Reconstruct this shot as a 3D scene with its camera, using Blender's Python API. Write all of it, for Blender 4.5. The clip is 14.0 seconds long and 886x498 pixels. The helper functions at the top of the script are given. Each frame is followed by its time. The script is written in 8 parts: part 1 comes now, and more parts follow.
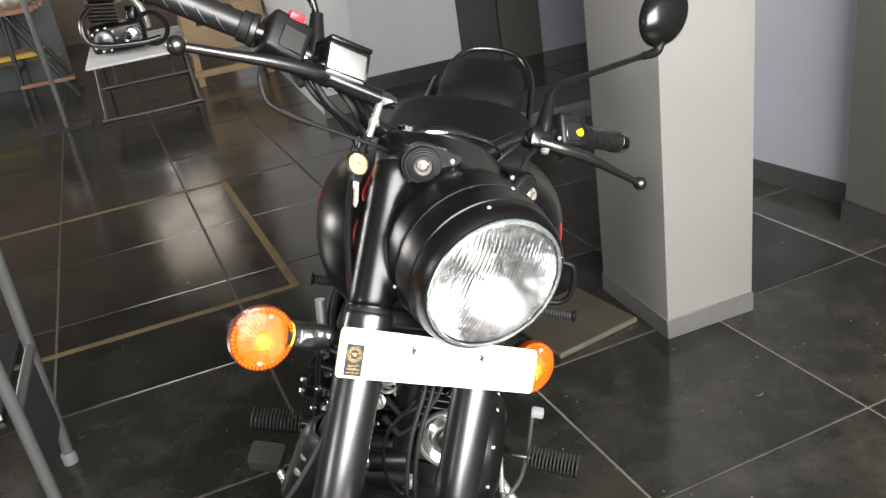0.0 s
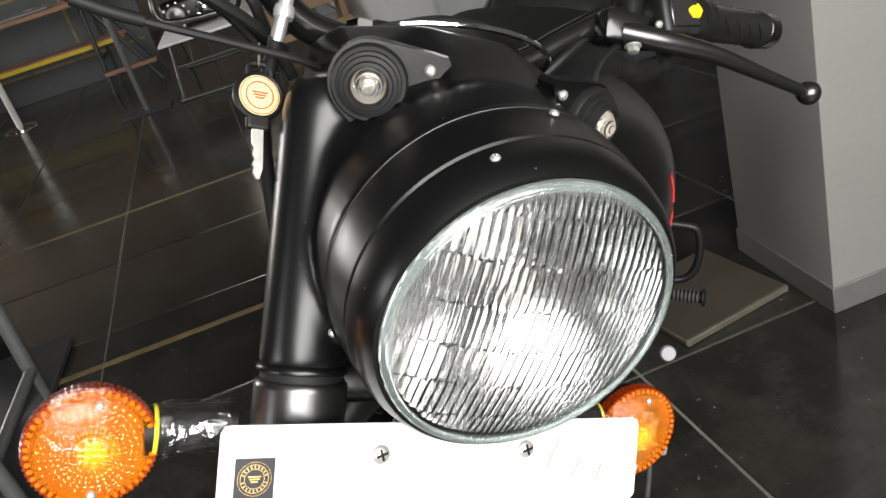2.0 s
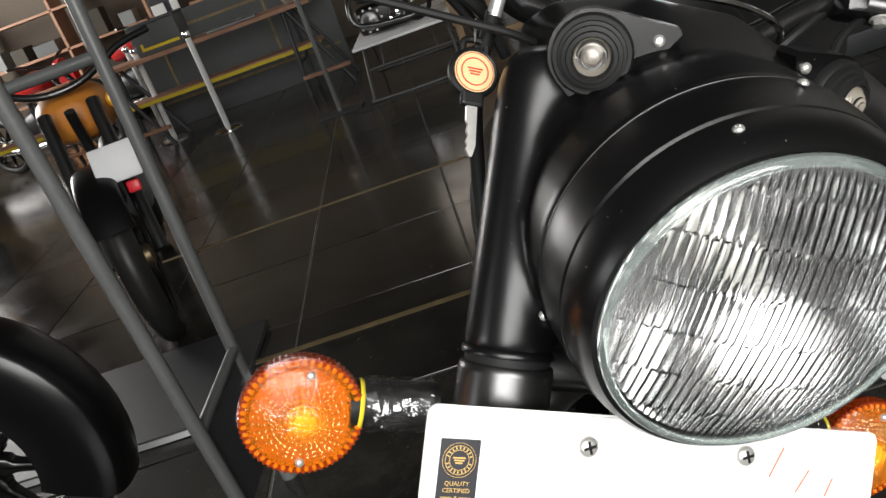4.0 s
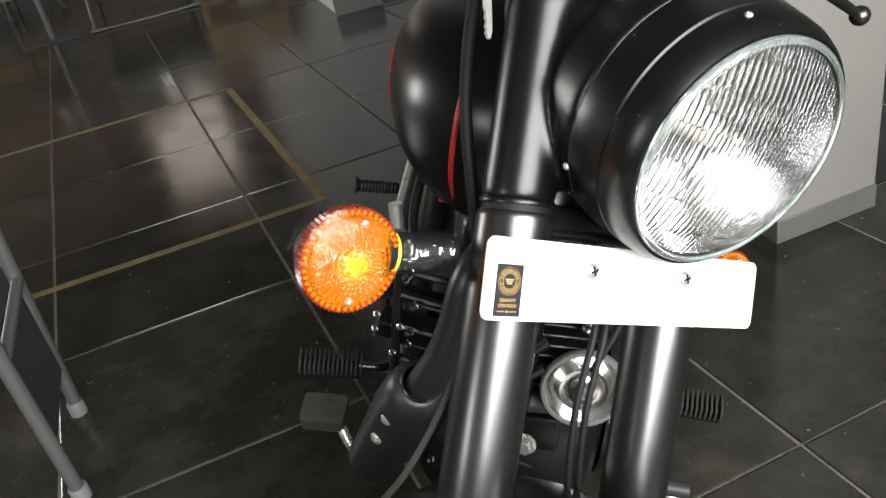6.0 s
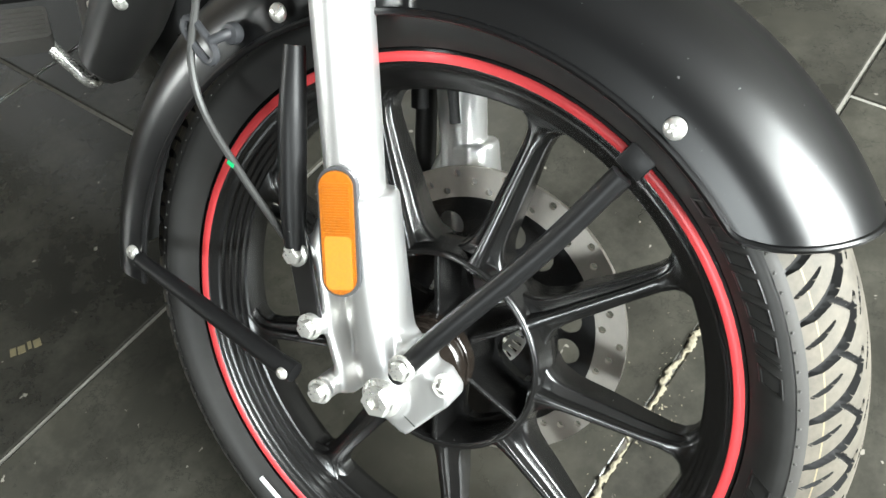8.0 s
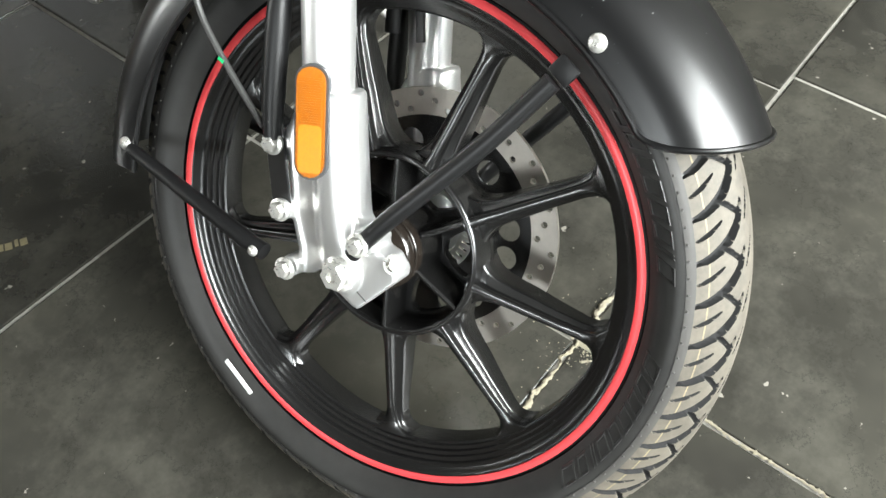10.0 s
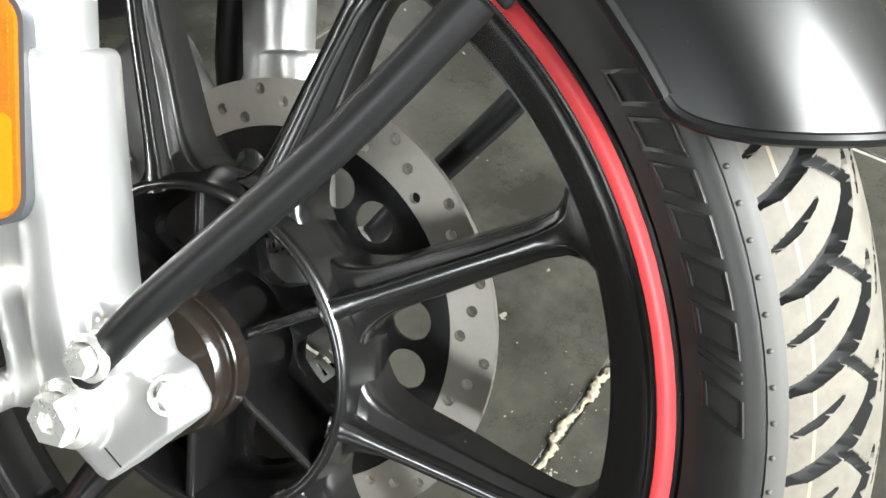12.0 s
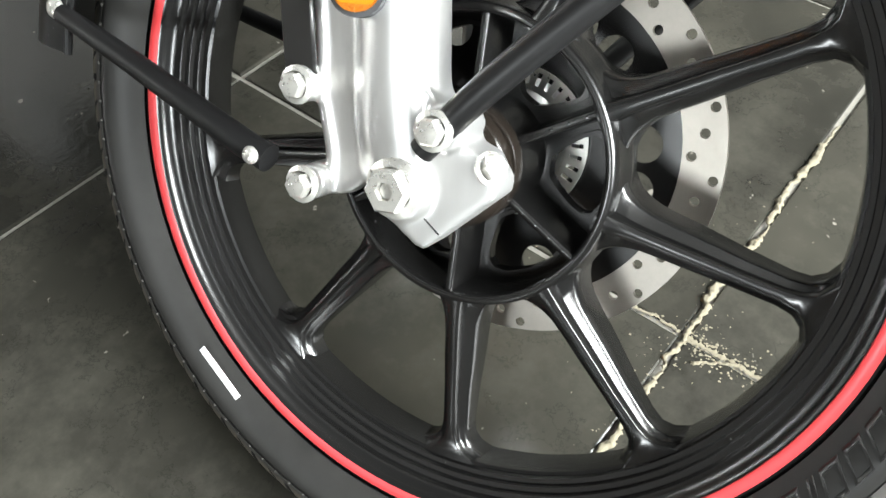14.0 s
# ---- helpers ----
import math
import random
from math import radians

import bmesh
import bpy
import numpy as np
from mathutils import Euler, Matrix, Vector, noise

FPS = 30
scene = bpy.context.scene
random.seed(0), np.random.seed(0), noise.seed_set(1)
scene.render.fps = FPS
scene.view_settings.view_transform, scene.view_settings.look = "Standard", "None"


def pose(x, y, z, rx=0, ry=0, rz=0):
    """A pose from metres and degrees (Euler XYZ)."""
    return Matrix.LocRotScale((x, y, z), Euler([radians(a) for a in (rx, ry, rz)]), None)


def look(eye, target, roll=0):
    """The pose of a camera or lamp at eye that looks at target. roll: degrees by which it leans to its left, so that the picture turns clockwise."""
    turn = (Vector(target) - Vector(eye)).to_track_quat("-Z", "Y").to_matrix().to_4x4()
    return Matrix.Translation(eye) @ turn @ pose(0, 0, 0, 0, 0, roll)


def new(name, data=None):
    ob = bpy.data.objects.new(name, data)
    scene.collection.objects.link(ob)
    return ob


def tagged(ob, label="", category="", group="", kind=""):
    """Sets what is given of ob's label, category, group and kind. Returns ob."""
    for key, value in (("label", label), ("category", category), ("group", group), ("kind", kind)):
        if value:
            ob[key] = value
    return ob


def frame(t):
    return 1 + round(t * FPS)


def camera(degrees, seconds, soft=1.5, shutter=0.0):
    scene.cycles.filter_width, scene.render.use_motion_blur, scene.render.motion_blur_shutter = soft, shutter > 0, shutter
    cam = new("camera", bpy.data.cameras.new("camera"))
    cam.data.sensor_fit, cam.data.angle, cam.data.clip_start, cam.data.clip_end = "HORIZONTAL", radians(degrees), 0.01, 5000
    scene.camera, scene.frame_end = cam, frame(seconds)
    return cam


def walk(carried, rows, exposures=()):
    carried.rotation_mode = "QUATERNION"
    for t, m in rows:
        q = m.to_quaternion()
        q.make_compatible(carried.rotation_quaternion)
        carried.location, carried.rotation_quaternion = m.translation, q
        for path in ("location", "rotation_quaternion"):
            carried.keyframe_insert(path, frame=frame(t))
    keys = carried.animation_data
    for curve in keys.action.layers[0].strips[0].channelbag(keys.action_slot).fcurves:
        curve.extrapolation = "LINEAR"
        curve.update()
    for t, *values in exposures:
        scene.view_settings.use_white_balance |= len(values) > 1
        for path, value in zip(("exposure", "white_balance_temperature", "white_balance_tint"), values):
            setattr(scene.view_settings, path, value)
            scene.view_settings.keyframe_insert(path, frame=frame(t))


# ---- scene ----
cam = camera(56.61, 14.0)
PATH = [
    (0, look((-0.0187, -0.6458, 1.2839), (0.2369, 0.2253, 0.8644), -9.27)),
    (0.5, look((0.0625, -0.5315, 1.2641), (0.2475, 0.3620, 0.8549), -11.26)),
    (1, look((0.1008, -0.4229, 1.1935), (0.2509, 0.4714, 0.7719), -12.55)),
    (1.5, look((0.1334, -0.3024, 1.1342), (0.2746, 0.5906, 0.7069), -13.53)),
    (2, look((0.1874, -0.2343, 1.0839), (0.2938, 0.6602, 0.6496), -17.56)),
    (2.5, look((0.2135, -0.2033, 1.0159), (0.2192, 0.7122, 0.6137), -20.39)),
    (3, look((0.2133, -0.1987, 1.0195), (0.1696, 0.7260, 0.6414), -20.63)),
    (3.5, look((0.1919, -0.1956, 1.0402), (0.1068, 0.7319, 0.6761), -20.88)),
    (3.7, look((0.1849, -0.2021, 1.0528), (0.0909, 0.7248, 0.6894), -20.58)),
    (5.8, look((-0.0586, -0.2916, 1.1286), (0.0909, 0.5702, 0.6439), -13.41)),
    (6, look((-0.0622, -0.2837, 1.1108), (0.1577, 0.5496, 0.6037), -12.09)),
    (6.5, look((-0.1054, -0.2414, 1.0273), (0.2127, 0.5036, 0.4409), -9.82)),
    (7, look((-0.1747, -0.2184, 0.9569), (0.1694, 0.4173, 0.2659), -9.46)),
    (7.5, look((-0.2416, -0.2073, 0.9144), (0.1839, 0.2902, 0.1584), -8.17)),
    (8, look((-0.2987, -0.2428, 0.9061), (0.1321, 0.1910, 0.1148), -7.64)),
    (8.5, look((-0.3254, -0.2773, 0.9217), (0.1150, 0.1261, 0.1197), -6.19)),
    (9, look((-0.3705, -0.3158, 0.9409), (0.0736, 0.0796, 0.1368), -3.64)),
    (9.2, look((-0.3951, -0.3396, 0.9473), (0.0453, 0.0545, 0.1406), -2.80)),
    (11.3, look((-0.2581, -0.2529, 0.7320), (0.2456, 0.1378, -0.0385), 4.60)),
    (11.5, look((-0.2318, -0.2248, 0.6803), (0.3109, 0.1699, -0.0611), 5.54)),
    (12, look((-0.1876, -0.2272, 0.6681), (0.3630, 0.1692, -0.0665), 3.47)),
    (12.5, look((-0.2016, -0.2421, 0.6686), (0.3649, 0.1340, -0.0646), 2.29)),
    (13, look((-0.2400, -0.2491, 0.6671), (0.3092, 0.1324, -0.0765), 0.48)),
    (13.5, look((-0.3003, -0.2249, 0.6613), (0.2245, 0.1537, -0.1011), 1.41)),
    (14, look((-0.3401, -0.1967, 0.6615), (0.1390, 0.2064, -0.1183), 1.54)),
]
EXPOSURES = [(0, 0.1, 6500, 10), (1.0, 0.0, 6500, 10), (1.5, -0.2, 6500, 10), (2.0, -0.5, 6500, 10), (2.5, -0.85, 6500, 10), (3.0, -1.1, 6500, 10), (3.7, -1.05, 6500, 10), (5.8, -0.3, 6500, 10), (6.5, -0.05, 6500, 10), (7.0, 0.95, 6200, 3), (7.5, 1.03, 6200, 3), (8.0, 0.99, 6200, 3), (9.2, 0.93, 6250, 4), (11.3, 1.06, 6250, 5), (12.5, 1.14, 6250, 5), (14.0, 1.08, 6250, 5)]
walk(cam, PATH, EXPOSURES)

# ---- world and light ----
world = bpy.data.worlds.new("world")
scene.world = world
world.use_nodes = True
wn = world.node_tree.nodes
sky = wn.new("ShaderNodeTexSky")
sky.sky_type, sky.sun_disc, sky.sun_elevation, sky.sun_rotation = "NISHITA", False, radians(48), radians(200)
wn["Background"].inputs["Strength"].default_value = 0.12
world.node_tree.links.new(sky.outputs[0], wn["Background"].inputs["Color"])

ROOM = dict(x0=-6.2, x1=2.07, y0=-2.3, y1=10.2, z1=3.3)
GLAZED = dict(x0=-0.85, x1=1.85, z0=1.05, z1=3.05)
SIDEWIN = dict(y0=-2.2, y1=-0.9, z0=1.8, z1=3.05)
# added opening, never in view, that holds the hall's fill lamp
HALLFILL = dict(y0=6.0, y1=9.0, z0=1.1, z1=2.9)
HIGHWIN = dict(x0=-0.65, x1=0.24, z0=2.0, z1=3.05)


def area_lamp(name, m, sx, sy, watts, colour):
    data = bpy.data.lights.new(name, "AREA")
    data.shape, data.size, data.size_y, data.energy, data.color = "RECTANGLE", sx, sy, watts, colour
    ob = new(name, data)
    ob.matrix_world = m
    return ob


# daylight in the shop front's opening
gx, gz = (GLAZED["x0"] + GLAZED["x1"]) / 2, (GLAZED["z0"] + GLAZED["z1"]) / 2
area_lamp("shopfront_daylight", look((gx, ROOM["y0"] + 0.02, gz), (gx, 5, gz)), GLAZED["x1"] - GLAZED["x0"], GLAZED["z1"] - GLAZED["z0"], 400, (1.0, 0.985, 0.96))
# daylight in the side front
wy, wz = (SIDEWIN["y0"] + SIDEWIN["y1"]) / 2, (SIDEWIN["z0"] + SIDEWIN["z1"]) / 2
area_lamp("side_front_daylight", look((ROOM["x0"] + 0.02, wy, wz), (5, wy, wz)), SIDEWIN["y1"] - SIDEWIN["y0"], SIDEWIN["z1"] - SIDEWIN["z0"], 90, (0.99, 0.99, 0.98))
# daylight in the high window of the end wall
hx, hz = (HIGHWIN["x0"] + HIGHWIN["x1"]) / 2, (HIGHWIN["z0"] + HIGHWIN["z1"]) / 2
# fill lamp in the added west opening, brightens the back hall
area_lamp("hall_fill_light", look((ROOM["x0"] + 0.02, (HALLFILL["y0"] + HALLFILL["y1"]) / 2, (HALLFILL["z0"] + HALLFILL["z1"]) / 2), (5, (HALLFILL["y0"] + HALLFILL["y1"]) / 2, 1.0)), HALLFILL["y1"] - HALLFILL["y0"], HALLFILL["z1"] - HALLFILL["z0"], 440, (1.0, 0.97, 0.93))
area_lamp("end_window_daylight", look((hx, ROOM["y1"] - 0.02, hz), (hx, 0, hz - 1.5)), HIGHWIN["x1"] - HIGHWIN["x0"], HIGHWIN["z1"] - HIGHWIN["z0"], 6, (1.0, 0.82, 0.58))

# ---- materials ----


def nodes_of(name):
    m = bpy.data.materials.new(name)
    m.use_nodes = True
    nt = m.node_tree
    return m, nt, nt.nodes["Principled BSDF"]


def noise_tex(nt, scale, detail=4, rough=0.6, coords="Object", stretch=None):
    co = nt.nodes.new("ShaderNodeTexCoord")
    tex = nt.nodes.new("ShaderNodeTexNoise")
    tex.inputs["Scale"].default_value, tex.inputs["Detail"].default_value, tex.inputs["Roughness"].default_value = scale, detail, rough
    if stretch:
        mp = nt.nodes.new("ShaderNodeMapping")
        mp.inputs["Scale"].default_value = stretch
        nt.links.new(co.outputs[coords], mp.inputs["Vector"])
        nt.links.new(mp.outputs[0], tex.inputs["Vector"])
    else:
        nt.links.new(co.outputs[coords], tex.inputs["Vector"])
    return tex


def ramp(nt, src, stops):
    r = nt.nodes.new("ShaderNodeValToRGB")
    els = r.color_ramp.elements
    while len(els) < len(stops):
        els.new(0.5)
    for e, (p, c) in zip(els, stops):
        e.position, e.color = p, (*c, 1) if len(c) == 3 else (c[0], c[0], c[0], 1)
    nt.links.new(src, r.inputs["Fac"])
    return r


def surface(name, colour, rough=0.5, metal=0.0, vary=0.15, grain=60.0, bump=0.05, dist=0.0005, rvary=0.08, spec=0.5, coat=0.0, coarse=4.0, stretch=None, speck=None):
    """A plain surface with colour and gloss that vary at two scales, a fine bump and, if wanted, specks of dust."""
    m, nt, p = nodes_of(name)
    fine, large = noise_tex(nt, grain, 5, 0.65, stretch=stretch), noise_tex(nt, coarse, 3, 0.6)
    mix = nt.nodes.new("ShaderNodeMix")
    mix.data_type = "FLOAT"
    mix.inputs[0].default_value = 0.55
    nt.links.new(fine.outputs["Fac"], mix.inputs[2])
    nt.links.new(large.outputs["Fac"], mix.inputs[3])
    lo, hi = [c * (1 - vary) for c in colour], [min(1, c * (1 + vary)) for c in colour]
    col = ramp(nt, mix.outputs[0], [(0.3, lo), (0.7, hi)])
    out = col.outputs["Color"]
    if speck:
        dust = noise_tex(nt, speck[0], 2, 0.5)
        mask = ramp(nt, dust.outputs["Fac"], [(speck[1], (0.0,)), (speck[1] + 0.03, (1.0,))])
        mx = nt.nodes.new("ShaderNodeMix")
        mx.data_type = "RGBA"
        mx.inputs[7].default_value = (*speck[2], 1)
        nt.links.new(mask.outputs["Color"], mx.inputs[0])
        nt.links.new(out, mx.inputs[6])
        out = mx.outputs[2]
    nt.links.new(out, p.inputs["Base Color"])
    rr = ramp(nt, mix.outputs[0], [(0.3, (max(0.02, rough - rvary),)), (0.7, (min(1, rough + rvary),))])
    nt.links.new(rr.outputs["Color"], p.inputs["Roughness"])
    p.inputs["Metallic"].default_value = metal
    p.inputs["Specular IOR Level"].default_value = spec
    p.inputs["Coat Weight"].default_value = coat
    if bump:
        b = nt.nodes.new("ShaderNodeBump")
        b.inputs["Strength"].default_value, b.inputs["Distance"].default_value = bump, dist
        nt.links.new(fine.outputs["Fac"], b.inputs["Height"])
        nt.links.new(b.outputs[0], p.inputs["Normal"])
    return m


MATTE = surface("matte_black_paint", (0.0028, 0.0028, 0.0030), 0.30, spec=0.48, vary=0.1, rvary=0.012, grain=400, bump=0.0, dist=0.0002, speck=(280, 0.748, (0.12, 0.12, 0.12)))
SATIN = surface("satin_black_metal", (0.112, 0.111, 0.111), 0.30, metal=0.95, vary=0.04, rvary=0.012, grain=300, bump=0.0, dist=0.0002)
CAST = surface("black_cast_alloy", (0.0050, 0.0049, 0.0048), 0.25, spec=0.85, vary=0.1, rvary=0.015, grain=260, bump=0.0, dist=0.0002, speck=(220, 0.785, (0.16, 0.16, 0.16)))
GLOSSBLK = surface("gloss_black_enamel", (0.006, 0.006, 0.006), 0.2, spec=0.55, vary=0.1, rvary=0.02, grain=200, bump=0.0)
LEVERBLK = surface("black_anodised_lever", (0.095, 0.095, 0.095), 0.30, metal=0.95, vary=0.1, rvary=0.02, grain=200, bump=0.0)
PLASTIC = surface("black_plastic", (0.0065, 0.0065, 0.0065), 0.45, spec=0.35, vary=0.25, grain=600, bump=0.15, dist=0.0003)
RUBBER = surface("black_rubber", (0.007, 0.007, 0.007), 0.58, spec=0.3, vary=0.25, grain=220, bump=0.15, dist=0.0004)
GRIPRUB = surface("worn_grip_rubber", (0.010, 0.010, 0.010), 0.36, spec=0.6, vary=0.25, grain=220, bump=0.1, dist=0.0003)
PEGRUB = surface("dusty_peg_rubber", (0.040, 0.038, 0.034), 0.62, vary=0.3, grain=150, bump=0.2, dist=0.0004)
SIDEMARK = surface("moulded_sidewall_letters", (0.017, 0.0167, 0.016), 0.34, spec=0.6, vary=0.4, grain=70, bump=0.05, dist=0.0004)
SIDEWALL = surface("tyre_sidewall", (0.020, 0.0196, 0.0185), 0.46, spec=0.36, vary=0.35, grain=70, bump=0.1, dist=0.0004, coarse=7)
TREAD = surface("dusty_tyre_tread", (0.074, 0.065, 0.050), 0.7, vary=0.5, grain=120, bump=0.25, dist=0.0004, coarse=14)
ALLOY = surface("polished_fork_alloy", (0.86, 0.86, 0.85), 0.34, metal=0.88, vary=0.04, grain=240, bump=0.0, dist=0.0002, rvary=0.03, stretch=(1, 1, 0.1))
STEEL = surface("zinc_bolt_steel", (0.72, 0.71, 0.67), 0.30, metal=0.75, vary=0.15, grain=300, bump=0.05, dist=0.0002)
DARKBOLT = surface("dull_bolt_steel", (0.30, 0.30, 0.30), 0.38, metal=0.85, vary=0.2, grain=300, bump=0.05, dist=0.0002)
CHROME = surface("chrome", (0.85, 0.85, 0.85), 0.07, metal=1.0, vary=0.03, grain=30, bump=0.0, rvary=0.03)
DISC = surface("brushed_disc_steel", (0.45, 0.42, 0.375), 0.42, metal=0.75, vary=0.12, grain=180, bump=0.08, dist=0.0002)
RED = surface("red_rim_paint", (0.64, 0.055, 0.062), 0.35, vary=0.08, grain=90, bump=0.0)
REDPRINT = surface("red_print", (0.42, 0.02, 0.02), 0.4, vary=0.08, grain=90, bump=0.0)
WHITEPL = surface("white_plate_plastic", (0.80, 0.80, 0.78), 0.3, vary=0.03, grain=60, bump=0.02)
STICKER = surface("black_sticker", (0.02, 0.02, 0.025), 0.35, vary=0.1, grain=90, bump=0.0)
GOLD = surface("gold_print", (0.66, 0.44, 0.14), 0.4, metal=0.3, vary=0.08, grain=90, bump=0.0)
INK = surface("red_marker_ink", (0.75, 0.22, 0.13), 0.6, vary=0.1, grain=90, bump=0.0)
PALEDAB = surface("faded_yellow_paint", (0.10, 0.085, 0.045), 0.6, vary=0.5, grain=60, bump=0.1)
YELLOWBTN = surface("yellow_button", (0.85, 0.62, 0.01), 0.4, vary=0.05, grain=60, bump=0.0)
REDBTN = surface("red_button", (0.75, 0.03, 0.04), 0.35, vary=0.05, grain=60, bump=0.0)
LEATHER = surface("black_seat_vinyl", (0.008, 0.008, 0.008), 0.58, spec=0.25, vary=0.2, grain=500, bump=0.3, dist=0.0004)
ENGINE = surface("black_engine_coat", (0.006, 0.006, 0.0062), 0.36, spec=0.4, vary=0.25, grain=140, bump=0.12, dist=0.0004)
BRASS = surface("sensor_brass", (0.42, 0.33, 0.2), 0.4, metal=0.9, vary=0.15, grain=90, bump=0.0)
GREENP = surface("green_paint_mark", (0.01, 0.4, 0.12), 0.5, vary=0.05, grain=60, bump=0.0)
GREYPL = surface("grey_reflector_base", (0.03, 0.031, 0.034), 0.5, vary=0.1, grain=200, bump=0.05)
WHITEPRINT = surface("white_print", (0.75, 0.75, 0.75), 0.5, vary=0.05, grain=60, bump=0.0)
FILM = surface("yellow_edge_film", (0.65, 0.52, 0.03), 0.3, vary=0.15, grain=90, bump=0.0)
TUBE = surface("grey_painted_tube", (0.12, 0.124, 0.12), 0.4, metal=0.2, vary=0.15, grain=90, bump=0.03)


def clear(name, colour, rough=0.0, ior=1.5, trans=1.0, bump=None):
    m, nt, p = nodes_of(name)
    p.inputs["Base Color"].default_value = (*colour, 1)
    p.inputs["Roughness"].default_value = rough
    p.inputs["IOR"].default_value = ior
    p.inputs["Transmission Weight"].default_value = trans
    if bump:
        tex = noise_tex(nt, bump[0], 3, 0.6, stretch=bump[2] if len(bump) > 2 else None)
        b = nt.nodes.new("ShaderNodeBump")
        b.inputs["Strength"].default_value, b.inputs["Distance"].default_value = 0.6, bump[1]
        nt.links.new(tex.outputs["Fac"], b.inputs["Height"])
        nt.links.new(b.outputs[0], p.inputs["Normal"])
    return m


GLASS = clear("headlamp_glass", (0.98, 0.985, 0.98), 0.02, 1.5)
AMBER = clear("amber_lens", (0.93, 0.37, 0.018), 0.04, 1.45, 0.92, (90, 0.0012))
AMBERBULB = surface("amber_bulb", (1.0, 0.45, 0.01), 0.3, vary=0.1, grain=60, bump=0.0)
REFLEX = surface("amber_reflex", (0.29, 0.085, 0.002), 0.35, spec=0.25, vary=0.35, grain=420, bump=0.8, dist=0.001)
# brighter copy of the reflex amber, with the stronger shine in its colour
REFLEXLIT = surface("amber_reflex_lit", (0.42, 0.135, 0.002), 0.35, spec=0.2, vary=0.15, grain=500, bump=0.25, dist=0.0005)
BOWL = surface("lamp_reflector_silver", (0.93, 0.93, 0.93), 0.15, metal=1.0, vary=0.04, grain=30, bump=0.0, rvary=0.04)
AMBERBOWL = surface("amber_reflector_bowl", (0.56, 0.34, 0.13), 0.22, metal=0.8, vary=0.2, grain=120, bump=0.5, dist=0.001)


def film_wrap(name="thin_clear_film", least=0.03, most=0.16, gloss_rough=0.16):
    """Thin clear packing film: see-through, with streaky gloss."""
    m, nt, p = nodes_of(name)
    out = nt.nodes["Material Output"]
    mix, thru, gloss = nt.nodes.new("ShaderNodeMixShader"), nt.nodes.new("ShaderNodeBsdfTransparent"), nt.nodes.new("ShaderNodeBsdfGlossy")
    nt.nodes.remove(p)
    gloss.inputs["Roughness"].default_value = gloss_rough
    streak = noise_tex(nt, 55, 4, 0.7, stretch=(0.35, 1.6, 1.0))
    fac = ramp(nt, streak.outputs["Fac"], [(0.38, (least,)), (0.78, (most,))])
    b = nt.nodes.new("ShaderNodeBump")
    b.inputs["Strength"].default_value, b.inputs["Distance"].default_value = 0.7, 0.004
    nt.links.new(streak.outputs["Fac"], b.inputs["Height"])
    nt.links.new(b.outputs[0], gloss.inputs["Normal"])
    nt.links.new(fac.outputs["Color"], mix.inputs[0])
    nt.links.new(thru.outputs[0], mix.inputs[1])
    nt.links.new(gloss.outputs[0], mix.inputs[2])
    nt.links.new(mix.outputs[0], out.inputs["Surface"])
    return m


FILMWRAP = film_wrap(least=0.015, most=0.065)
ARMFILM = film_wrap("crumpled_arm_film", 0.10, 0.40, 0.12)

# ---- building helpers ----


def smooth(bm, angle=38):
    for f in bm.faces:
        f.smooth = True
    lim = radians(angle)
    for e in bm.edges:
        e.smooth = len(e.link_faces) == 2 and e.calc_face_angle(3.0) < lim


def shallow(parent, m):
    """Keeps the tree at thing > part > sub-part: a deeper piece goes one level up."""
    if parent is not None and parent.parent is not None and parent.parent.parent is not None:
        m = parent.matrix_basis @ (m if m is not None else Matrix())
        parent = parent.parent
    return parent, m


def part(name, bm, material, parent=None, label="", m=None, angle=38):
    """Links a bmesh as one mesh object; under a thing or a part when parent is given."""
    bmesh.ops.recalc_face_normals(bm, faces=bm.faces[:])
    smooth(bm, angle)
    me = bpy.data.meshes.new(name)
    bm.to_mesh(me)
    bm.free()
    me.materials.append(material)
    ob = new(name, me)
    parent, m = shallow(parent, m)
    if m is not None:
        ob.matrix_basis = m
    if parent is not None:
        ob.parent = parent
    if label:
        ob["label"] = label
    return ob


def again(ob, m, parent):
    """Another object on the same mesh."""
    o = ob.copy()
    scene.collection.objects.link(o)
    parent, m = shallow(parent, m)
    o.parent = parent
    o.matrix_basis = m
    return o


def thing(name, place, label, category, group=""):
    ob = new(name)
    ob.empty_display_size = 0.05
    ob.location = place
    return tagged(ob, label, category, group)


def loft(bm, rings, closed=True, caps=True):
    """Skin over rings of points with equal counts."""
    vs = [[bm.verts.new(p) for p in ring] for ring in rings]
    n = len(vs[0])
    for a, b in zip(vs, vs[1:]):
        for i in range(n if closed else n - 1):
            j = (i + 1) % n
            bm.faces.new((a[i], a[j], b[j], b[i]))
    if caps and closed:
        bm.faces.new(vs[0][::-1])
        bm.faces.new(vs[-1])
    return bm


